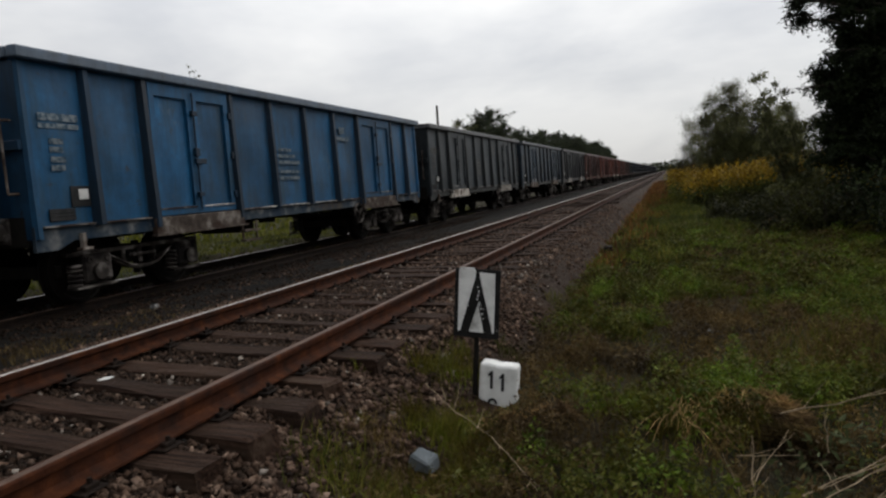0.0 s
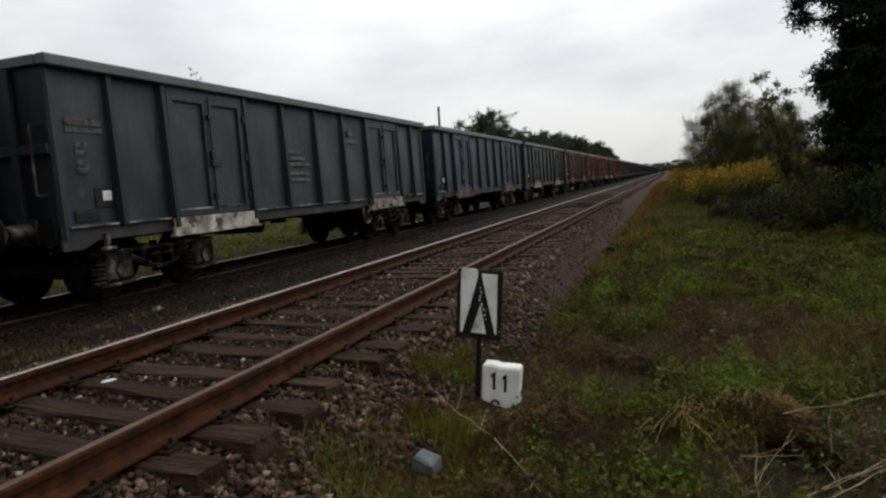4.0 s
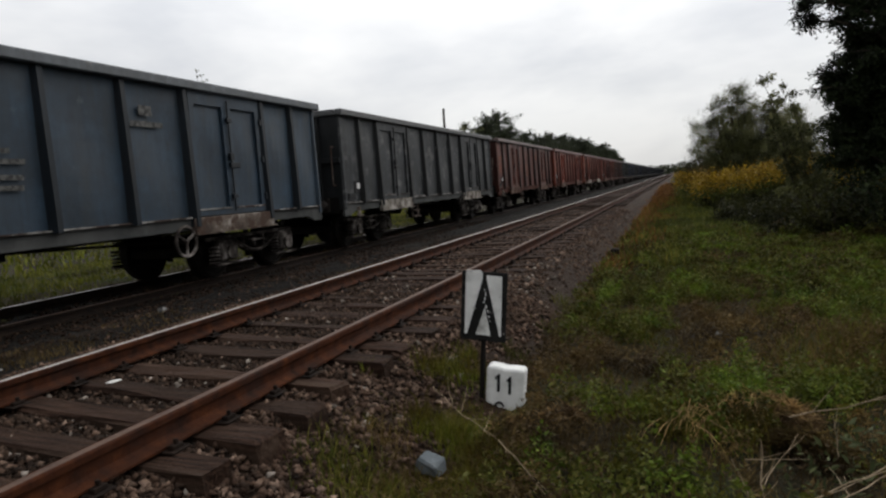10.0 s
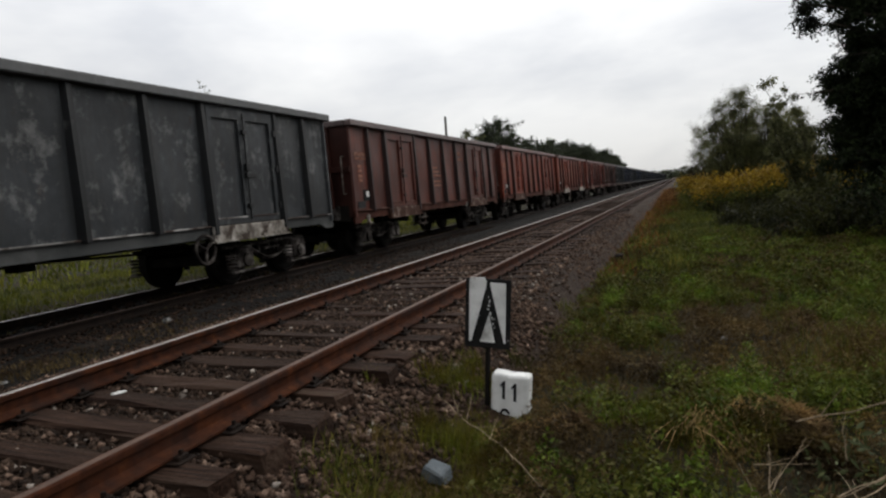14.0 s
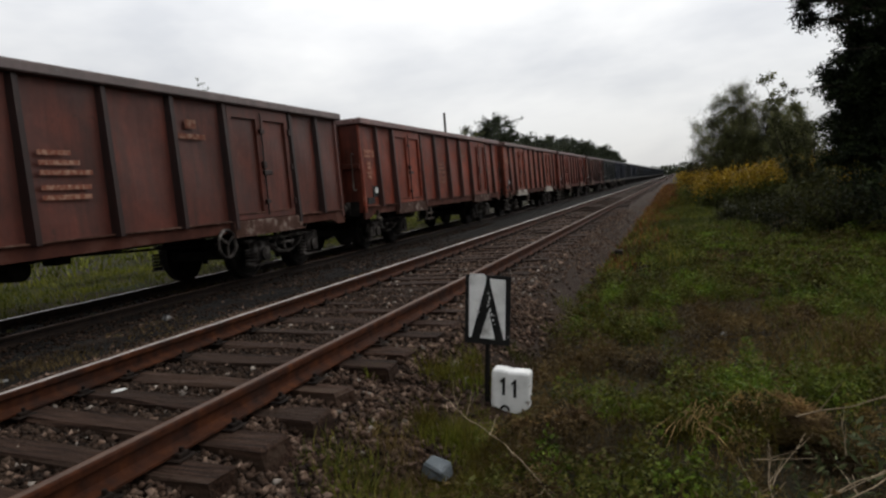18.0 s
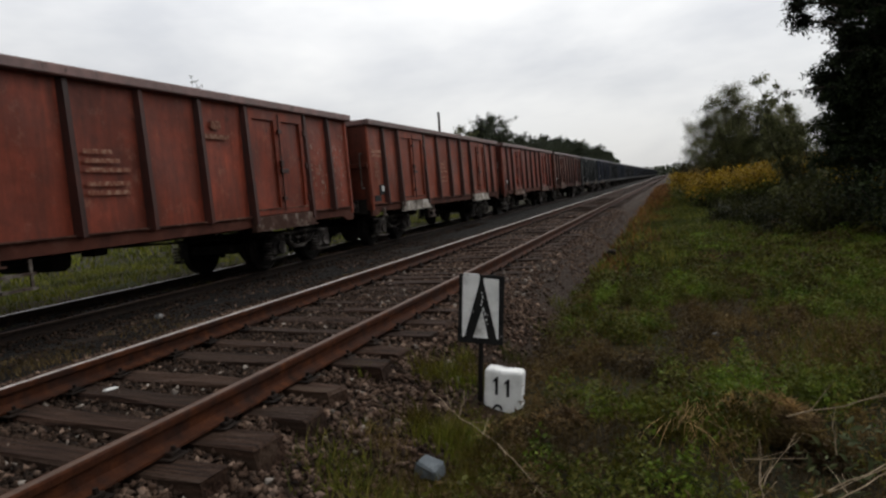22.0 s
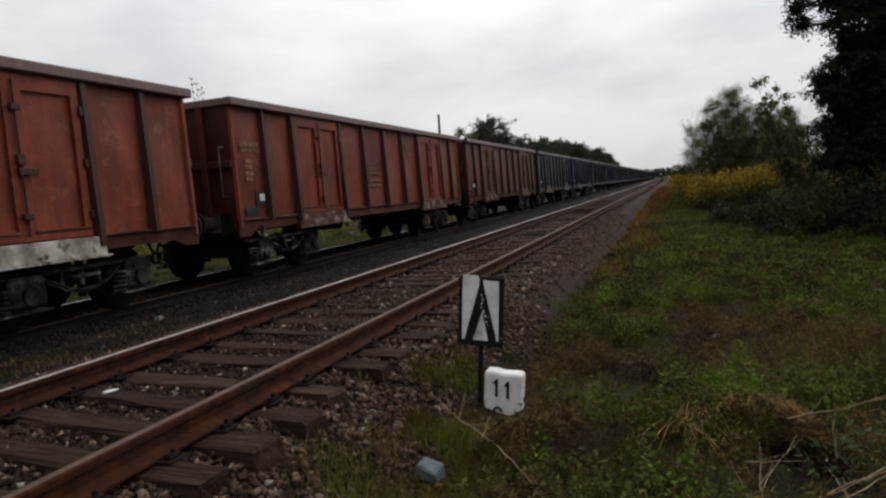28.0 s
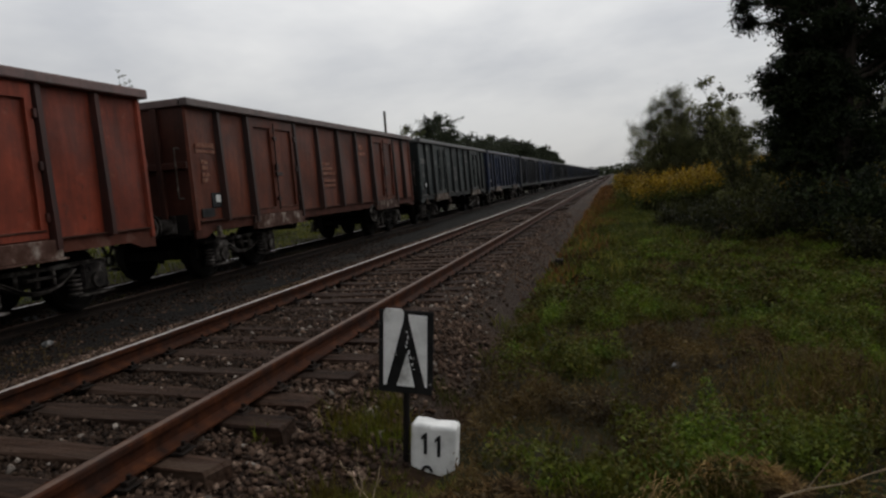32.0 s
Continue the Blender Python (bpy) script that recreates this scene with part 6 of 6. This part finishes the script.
def make_willow(seed, base, rx, top, stems, n_leaves, leaf, label):
    """A domed bush-like willow: stems that fan out from the foot to an uneven dome, with leaves along their outer part."""
    rnd = random.Random(seed)
    root = new("willow_tree")
    root.location = base
    tagged(root, label, "tree")
    s0, e0 = [], []
    for k in range(stems):
        a, f = k * 2.4, (k + 0.5) / stems
        lift = 1.0 - f ** 1.3
        out = math.sqrt(max(0.0, 1 - lift * lift)) * rx * rnd.uniform(0.82, 1.06)
        q = Vector((out * math.cos(a), out * math.sin(a), top * (0.16 + 0.84 * lift) * rnd.uniform(0.88, 1.03)))
        bm = bmesh.new()
        pts = limb(bm, (0.1 * math.cos(a), 0.1 * math.sin(a), -0.2), q, 0.045, 0.006, 5, 0.07, 6, rnd)
        for j in range(7):
            p = pts[rnd.randint(2, 6)]
            e = p + Vector((rnd.gauss(0, 0.22), rnd.gauss(0, 0.22), rnd.gauss(0.16, 0.16)))
            limb(bm, p, e, 0.007, 0.003, 3, 0.1, 2, rnd)
            s0.append(tuple(p))
            e0.append(tuple(e))
        s0.append(tuple(pts[3]))
        e0.append(tuple(q))
        part("stem", bm, M["bark"], root)
    s0, e0 = np.array(s0), np.array(e0)
    w = rng.uniform(0.25, 1.0, len(s0))
    pick = rng.choice(len(s0), n_leaves, p=w / w.sum())
    c = s0[pick] + (e0 - s0)[pick] * rng.uniform(0.1, 1.1, (n_leaves, 1)) + rng.normal(0, 0.12, (n_leaves, 3))
    crown = new("crown", leaves("crown", c, leaf, M["leaf_mid"], 0.36))
    crown.parent = root
    return root


make_willow(33, (5.60, 32.5, gz1(5.6, 32.5)), 2.15, 4.35 - gz1(5.6, 32.5), 90, 165000, 0.060, "rounded grey-green willow tree on the goldenrod bank")
make_willow(34, (7.45, 31.8, gz1(7.45, 31.8)), 1.75, 3.25 - gz1(7.45, 31.8), 60, 105000, 0.060, "broad grey-green willow tree beside another")
make_tree("willow_tree", 25, 3.6, 2.6, 0.12, (11.4, 29.0, gz1(11.4, 29.0)), 26000, 0.12, M["leaf_mid"], 0.22, 24, 0.13, "dark bushy willow tree in the thicket", squash=0.4)
def make_sapling(seed, base, tops, label, steps=7, per=52, wide=0.12):
    """Leaning shoots from one foot, with tufts of leaves along their upper part."""
    rnd = random.Random(seed)
    root = new("young_ash_tree")
    root.location = base
    tagged(root, label, "tree")
    c = []
    for top in tops:
        bm = bmesh.new()
        pts = limb(bm, (rnd.uniform(-0.1, 0.1), 0, -0.1), top, 0.022, 0.006, 5, 0.05 if steps < 10 else 0.01, steps, rnd)
        part("shoot", bm, M["bark"], root)
        for k, p in enumerate(pts[-6:]):
            for j in range(3):
                m = p + Vector((rnd.gauss(0, wide), rnd.gauss(0, wide), rnd.gauss(0.0, wide))) * (1.5 - 0.16 * k)
                c.append(np.array(m) + rng.normal(0, wide / 2, (per, 3)))
    crown = new("crown", leaves("crown", np.concatenate(c), 0.085, M["leaf_mid"], 0.45))
    crown.parent = root


ASH = gz1(6.2, 19.0)
make_sapling(26, (6.15, 19.0, ASH), [(-0.93, 0, 3.02 - ASH), (-0.62, 0.2, 2.55 - ASH), (-0.80, -0.2, 2.15 - ASH)], "slim leaning young ash tree with tufted shoots")
make_sapling(27, (6.45, 19.2, ASH), [(-0.66, 0, 2.80 - ASH), (-0.40, 0.2, 2.25 - ASH), (-0.1, -0.1, 1.9 - ASH), (-0.75, 0.1, 1.8 - ASH)], "bushy young ash tree beside the first")
M["leaf_red"] = foliage("reddish_withered_leaves", [(0.0, (0.026, 0.018, 0.012)), (0.6, (0.048, 0.030, 0.020)), (1.0, (0.078, 0.055, 0.036))], 0.3)
make_shrub("withered_shrub", 58, 0.75, 1.9, (4.15, 31.5, gz1(4.15, 31.5)), 9000, 0.06, M["leaf_red"], "reddish half-withered shrub beside the willow", 12)
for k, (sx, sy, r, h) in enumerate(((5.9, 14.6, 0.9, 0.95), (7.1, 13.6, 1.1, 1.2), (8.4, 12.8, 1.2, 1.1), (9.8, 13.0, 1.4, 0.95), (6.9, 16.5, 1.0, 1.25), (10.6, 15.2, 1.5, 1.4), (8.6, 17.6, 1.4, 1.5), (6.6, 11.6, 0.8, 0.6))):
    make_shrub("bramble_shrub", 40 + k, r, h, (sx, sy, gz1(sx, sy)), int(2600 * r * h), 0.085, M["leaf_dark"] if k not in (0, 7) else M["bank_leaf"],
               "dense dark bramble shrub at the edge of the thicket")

# woods beyond the train
kinds = []
for k, (h, r) in enumerate(((16, 4.8), (18, 5.2), (14.5, 5.0))):
    kinds.append(make_tree("deciduous_tree", 60 + k, h, r, 0.25, (-33, 131 + 8 * k, -0.6), 9000, 0.40, M["leaf_far"], 0.10, 24, 0.40,
                           "dark green deciduous tree in the woods behind the train"))
rnd = random.Random(9)
for k in range(40):
    f = k / 39
    x = -33 + 9 * f + rnd.uniform(-2, 2)
    y = 128 + 215 * f + rnd.uniform(-5, 5)
    low = 3.8 * float(smoothstep(0.45, 0.0, f))
    t = copy_thing(kinds[k % 3], pose(x, y, -0.7 - low - 1.5 * rnd.random() - 3.0 * float(smoothstep(0.6, 1.0, f)), 0, 0, rnd.uniform(0, 360)))
make_tree("poplar_tree", 70, 11.2, 1.9, 0.12, (-24.5, 88, -0.6), 1600, 0.22, M["leaf_mid"], 0.5, 12, 0.2, "small thin-crowned tree beside a bare pole")
make_sapling(71, (-18.5, 27.4, -0.6), [(-0.62, 0, 8.10), (-0.40, 0.1, 7.85), (0.0, -0.1, 7.55)], "thin leaning tree whose tip rises behind the train", 26, 5, 0.05)
pole = new("wooden_pole")
pole.location = (-24.9, 81, -0.7)
tagged(pole, "bare weathered wooden pole behind the train", "pole")
bm = bmesh.new()
add_rod(bm, (0, 0, -0.3), (0.1, 0, 11.6), 0.20, 10, 0.15)
part("shaft", bm, M["bark"], pole)
bm = bmesh.new()
add_rod(bm, (0.1, 0, 11.55), (0.1, 0, 11.68), 0.17, 10, 0.08)
part("cap", bm, M["under"], pole)
# tree line at the horizon
c = []
for k in range(150):
    a = -0.35 + 0.75 * k / 149
    d = rnd.uniform(520, 760)
    h = rnd.uniform(4.5, 8.5)
    p = np.array([3 + d * math.sin(a), d * math.cos(a), -0.6])
    c.append(p + rng.normal(0, 1, (110, 3)) * np.array([5.5, 3, 0]) + np.array([0, 0, 1]) * (rng.uniform(0, 1, (110, 1)) ** 0.8) * h)
tagged(new("distant_woods", leaves("distant_woods", np.concatenate(c), 2.2, M["leaf_far"], 0.7)), "low line of distant trees at the horizon", "woods", kind="stuff")


# ---- straw, twigs, litter ----
def straw_heap(x, y, r, h, n, label, mat=M["straw"]):
    a = rng.uniform(0, 2 * np.pi, n)
    d = r * np.sqrt(rng.uniform(0, 1, n))
    px, py = x + d * np.cos(a), y + 0.38 * d * np.sin(a)
    pz = ground_z(px, py) + h * (1 - (d / r) ** 2) * rng.uniform(0.3, 1, n) + 0.04
    b = rng.normal(0.2, 0.9, n)
    ln = rng.uniform(0.07, 0.20, n)
    dz = rng.normal(-0.02, 0.035, n)
    v = np.zeros((n, 4, 3))
    ux, uy = np.cos(b) * ln / 2, np.sin(b) * ln / 2
    w = 0.0028
    v[:, 0] = np.stack([px - ux, py - uy, pz - dz], -1)
    ox, oy = -np.sin(b) * w, np.cos(b) * w
    v[:, 1] = np.stack([px + ox, py + oy, pz + 0.014 + w], -1)
    v[:, 2] = np.stack([px + ux, py + uy, pz + dz], -1)
    v[:, 3] = np.stack([px - ox, py - oy, pz + 0.014 - w], -1)
    f = (np.arange(n)[:, None] * 4 + np.array([[0, 1, 2, 0, 2, 3]])).ravel()
    tagged(new("straw_heap", raw_mesh("straw_heap", v.reshape(-1, 3), f, 3, mat)), label, "straw", kind="stuff")


straw_heap(3.52, 3.95, 0.21, 0.07, 1500, "flattened heap of dry straw in the grass")
straw_heap(3.66, 3.62, 0.20, 0.10, 900, "matted brown dead stalks below the straw", M["grass_dry"])
n = 110
u = rng.uniform(0, 1, n) ** 0.6
px = 3.00 + 0.42 * u + rng.normal(0, 0.05, n)
py = 3.66 + 0.26 * np.sin(1.5 * u) + rng.normal(0, 0.05, n)
aside = rng.normal(-0.35, 0.55, n)
ln = rng.uniform(0.08, 0.24, n) * (1.15 - 0.6 * u)
top = -0.355 + 0.03 * np.sin(3.0 * u) + rng.normal(0, 0.02, n)
v = np.zeros((n, 6, 3))
for k, (f0, drop) in enumerate(((0.0, 0.0), (0.55, 0.22), (1.0, 0.85))):
    mid = np.stack([px + aside * ln * f0, py - 0.75 * ln * f0, top - 0.75 * ln * drop], -1)
    v[:, 2 * k] = mid - np.array([0.0019, 0, 0])
    v[:, 2 * k + 1] = mid + np.array([0.0019, 0, 0.001])
f = (np.arange(n)[:, None] * 6 + np.array([[0, 1, 3, 0, 3, 2, 2, 3, 5, 2, 5, 4]])).ravel()
tagged(new("straw_wisp", raw_mesh("straw_wisp", v.reshape(-1, 3), f, 3, M["straw"])), "dry straw hanging over a green tuft", "straw", kind="stuff")
straw_heap(2.03, 3.75, 0.16, 0.03, 120, "dry straw at the foot of the milestone")
straw_heap(2.37, 3.81, 0.13, 0.06, 220, "dry straw in the weeds beside the milestone")


def dead_branch(p, q, r, forks, seed, label):
    rnd = random.Random(seed)
    p, q = Vector(p), Vector(q)
    ob = new("dead_branch")
    ob.location = p
    tagged(ob, label, "branch")
    bm = bmesh.new()
    d = q - p
    r *= 0.65
    pts = limb(bm, (0, 0, 0), d, r, r * 0.5, 5, 0.06, 6, rnd)
    part("main_stem", bm, M["twig"], ob)
    for k in range(forks):
        s = pts[1 + (k * 2 + rnd.randint(0, 1)) % 5]
        e = s + (d * rnd.uniform(0.15, 0.4) + Vector((rnd.uniform(-1, 1), rnd.uniform(-0.6, 0.6), rnd.uniform(0.0, 0.8))) * d.length * 0.22)
        bm = bmesh.new()
        limb(bm, s, e, r * 0.6, r * 0.3, 4, 0.10, 3, rnd)
        part("side_twig", bm, M["twig"], ob)


LONG = "long pale dry branch lying in the weeds"
THIN = "thin dry forked twig standing in the weeds"
for k, (p, q, r, forks, label) in enumerate((
        ((3.55, 3.62, -0.31), (4.30, 3.90, -0.22), 0.0060, 2, LONG), ((3.52, 2.97, -0.45), (3.90, 3.24, -0.36), 0.0065, 2, LONG), ((3.88, 3.22, -0.365), (4.36, 3.57, -0.25), 0.0065, 4, LONG),
        ((3.62, 2.98, -0.45), (4.06, 3.34, -0.35), 0.005, 4, LONG), ((3.35, 2.88, -0.45), (3.37, 3.15, -0.25), 0.0042, 4, THIN), ((3.31, 2.87, -0.44), (3.24, 3.03, -0.30), 0.0038, 1, THIN),
        ((3.30, 3.10, -0.33), (3.56, 3.12, -0.32), 0.0032, 1, THIN), ((3.73, 3.42, -0.42), (3.72, 3.48, -0.24), 0.004, 2, THIN), ((3.97, 3.52, -0.42), (4.18, 3.55, -0.24), 0.0045, 3, THIN),
        ((3.37, 3.04, -0.42), (3.55, 3.35, -0.29), 0.0036, 2, THIN), ((1.61, 3.66, -0.24), (1.86, 3.39, -0.29), 0.0046, 1, LONG), ((1.86, 3.39, -0.29), (2.16, 3.12, -0.33), 0.0050, 1, LONG), ((2.16, 3.12, -0.33), (2.46, 2.77, -0.42), 0.0052, 3, LONG), ((1.80, 3.46, -0.28), (1.71, 3.65, -0.17), 0.0036, 1, THIN), ((1.88, 3.38, -0.29), (1.87, 3.53, -0.19), 0.0034, 1, THIN), ((2.06, 3.20, -0.32), (2.08, 3.32, -0.24), 0.0034, 1, THIN),
        
        ((3.75, 2.95, -0.45), (4.15, 3.10, -0.33), 0.0045, 3, LONG), ((2.62, 5.05, -0.42), (2.98, 5.1, -0.40), 0.005, 1, LONG))):
    dead_branch(p, q, r, forks, 80 + k, label)

# grey-green mugwort at the right edge
c = np.repeat(np.array([[3.72, 3.35, -0.42], [3.85, 3.6, -0.40], [3.6, 3.15, -0.45]]), 40, 0) + rng.normal(0, 1, (120, 3)) * np.array([0.10, 0.08, 0.04])
M["mugwort"] = foliage("mugwort_leaf", [(0.0, (0.026, 0.033, 0.017)), (0.6, (0.042, 0.050, 0.027)), (1.0, (0.075, 0.086, 0.052))])
tagged(new("mugwort", leaves("mugwort", c, 0.055, M["mugwort"], 0.35)), "grey-green mugwort leaves among dry twigs", "weeds", kind="stuff")


def rock(name, x, y, z, size, mat, label, seed, category="stone", flat=0.6):
    bm = bmesh.new()
    bmesh.ops.create_icosphere(bm, subdivisions=2, radius=1)
    for v in bm.verts:
        v.co *= 1 + 0.35 * noise.noise(v.co * 1.3 + Vector((seed * 3.1, 0, 0)))
        v.co = Vector((v.co.x * size[0], v.co.y * size[1], v.co.z * size[2]))
    ob = finish(name, bm, mat)
    ob.matrix_basis = pose(x, y, z, 0, 0, seed * 37)
    return tagged(ob, label, category)


bm = boxes((-0.075, 0.075, -0.05, 0.05, -0.05, 0.035), bevel=0.012)
for v in bm.verts:
    v.co += Vector((1, 1, 0.6)) * 0.018 * noise.noise(v.co * 14)
    v.co.x *= 1.0 - 1.6 * max(0.0, v.co.z)
slab = finish("blue_stone", bm, M["blue_stone"])
slab.matrix_basis = pose(1.765, 3.16, -0.500, 10, 5, -14)
tagged(slab, "pale blue-grey broken stone block among grass tufts", "stone")
rock("white_litter", -0.50, 3.27, -0.170, (0.055, 0.025, 0.012), M["plate"], "flat white scrap lying on the ballast between the rails", 2, "litter")
rock("white_litter", -3.19, 6.62, -0.36, (0.10, 0.05, 0.045), M["marking"], "crumpled pale scrap of paper between the tracks", 3, "litter")
rock("white_litter", 1.255, 7.72, -0.36, (0.09, 0.05, 0.015), M["marking"], "flat pale scrap on the ballast shoulder", 4, "litter")
rock("white_litter", 2.26, 4.86, -0.46, (0.03, 0.02, 0.02), M["marking"], "small crumpled white scrap in the weeds", 5, "litter")
rock("white_litter", -2.55, 3.95, -0.36, (0.05, 0.03, 0.02), M["marking"], "small pale scrap on the dirt between the tracks", 6, "litter")
rock("white_litter", 3.35, 6.0, -0.44, (0.05, 0.03, 0.02), M["marking"], "small pale scrap in withered weeds", 7, "litter")
stub = new("post_stub")
stub.location = (1.99, 11.9, -0.55)
tagged(stub, "short dark cut post in the grass", "post")
bm = bmesh.new()
add_rod(bm, (0, 0, -0.2), (0.01, 0, 0.22), 0.085, 10, 0.075)
part("shaft", bm, M["under"], stub)
bm = bmesh.new()
add_rod(bm, (0.01, 0, 0.219), (0.012, 0, 0.245), 0.078, 10, 0.06)
part("top", bm, M["bark"], stub)


# ---- ballast stones ----
def stones(name, x, y, z, size, mat, label):
    """Angular stones: jittered octahedra, one mesh."""
    n = len(x)
    base = np.array([[1, 0, 0], [0, 1, 0], [-1, 0, 0], [0, -1, 0], [0.2, 0.1, 0.8], [-0.1, 0, -0.7]], dtype=float)
    v = base[None] * rng.uniform(0.6, 1.25, (n, 6, 1)) + rng.normal(0, 0.22, (n, 6, 3))
    a = rng.uniform(0, 2 * np.pi, n)
    ca, sa = np.cos(a), np.sin(a)
    vx = v[:, :, 0] * ca[:, None] - v[:, :, 1] * sa[:, None]
    vy = v[:, :, 0] * sa[:, None] + v[:, :, 1] * ca[:, None]
    tilt = rng.normal(0, 0.5, n)[:, None]
    vz = v[:, :, 2] + tilt * vx * 0.6
    s = (size * rng.uniform(0.55, 1.45, n))[:, None]
    pts = np.stack([vx * s + x[:, None], vy * s + y[:, None], vz * s + z[:, None]], -1)
    f = np.array([[0, 1, 4], [1, 2, 4], [2, 3, 4], [3, 0, 4], [1, 0, 5], [2, 1, 5], [3, 2, 5], [0, 3, 5]]).ravel()
    f = (np.arange(n)[:, None] * 6 + f[None]).ravel()
    tagged(new(name, raw_mesh(name, pts.reshape(-1, 3), f, 3, mat)), label, "gravel", kind="stuff")


def bare(a, b):
    return a < ballast_edge(b) + rng.normal(0, 0.12, len(a))


def between_rails(a, b):
    return (np.abs(a) < 0.70) & (rng.uniform(0, 1, len(a)) < 0.75)


x, y = scatter(26000, -0.75, 0.75, 0.5, 7.5, between_rails, 1.1)
stones("ballast_stones", x, y, ballast_z(x, y) + 0.004 + 0.018 * rng.uniform(0, 1, len(x)) ** 2, 0.021, M["stone_dark"], "small dirt-caked stones between the rails")
x, y = scatter(46000, -1.9, 2.1, 0.9, 7.0, lambda a, b: bare(a, b) & ((np.abs(a) > 0.70) | (rng.uniform(0, 1, len(a)) < 0.22)), 1.1)
stones("ballast_stones", x, y, ballast_z(x, y) + 0.004 + 0.022 * rng.uniform(0, 1, len(x)) ** 2, 0.0215, M["stone"], "grey-brown crushed stones between the sleepers")
x, y = scatter(11000, -2.2, 2.1, -6.5, 1.0, bare)
stones("ballast_stones", x, y, ballast_z(x, y) + 0.006, 0.030, M["stone"], "crushed stones of the track behind the sign")
x, y = scatter(16000, -1.9, 2.0, 6.5, 24.0, bare, 1.3)
stones("ballast_stones", x, y, ballast_z(x, y) + 0.004, 0.026, M["stone"], "grey-brown crushed stones further along the track")
x, y = scatter(900, -1.6, 2.0, 0.8, 9.0, bare, 1.1)
stones("pale_stones", x, y, ballast_z(x, y) + 0.014, 0.023, M["stone_light"], "scattered pale stones on the ballast")
x, y = scatter(1500, -3.6, -1.5, 1.5, 14.0, lambda a, b: patch(a, b, 1.5, 1) > -0.2, 1.2)
stones("pale_stones", x, y, ballast_z(x, y) + 0.006, 0.018, M["stone"], "scattered lighter stones on the dirt between the tracks")
x, y = scatter(8000, -4.4, -1.7, -5, 18.0, lambda a, b: patch(a, b, 1.5) > -0.6, 1.3)
stones("ballast_stones", x, y, ballast_z(x, y) + 0.002, 0.022, M["stone_dark"], "small dirty stones on the ground between the tracks")
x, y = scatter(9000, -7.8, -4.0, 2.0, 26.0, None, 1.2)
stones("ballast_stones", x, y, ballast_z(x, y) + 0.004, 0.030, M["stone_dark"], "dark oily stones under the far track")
x, y = rng.normal(-2.75, 0.28, 700), rng.normal(4.35, 0.35, 700)
blades("weeds_between_tracks", x, y, 0.06, 0.008, 0.9, M["grass_dry"], "low withered weeds on the dirt between the tracks", z=ballast_z(x, y))
x, y = scatter(3600, -3.4, -1.3, 1.5, 10.0, lambda a, b: patch(a, b, 1.1, 2) + 0.5 * patch(a, b, 4.1, 1) > 0.9)
blades("weeds_between_tracks", x, y, 0.05, 0.008, 0.9, M["grass_dry"], "sparse dry weeds on the dirt between the tracks", z=ballast_z(x, y))


def motions():
    """The train rolls past; its wheels turn with it."""
    for i, root, wheels in wagons:
        walk(root, [(t, pose(X2, START + PITCH * i - travelled(t), Z2)) for t in range(0, 33)])
        if not 0 <= i <= 9:
            continue
        steps = []
        t, turn = 0.0, 0.0
        while t < 32.0:
            steps.append((t, turn))
            t = round(t + 0.2, 1)
            turn = math.degrees(travelled(t) / WHEEL_R)
        steps.append((32.0, math.degrees(travelled(32.0) / WHEEL_R)))
        for ob, at in wheels:
            walk(ob, [(t, pose(*at, a, 0, 0)) for t, a in steps])


motions()
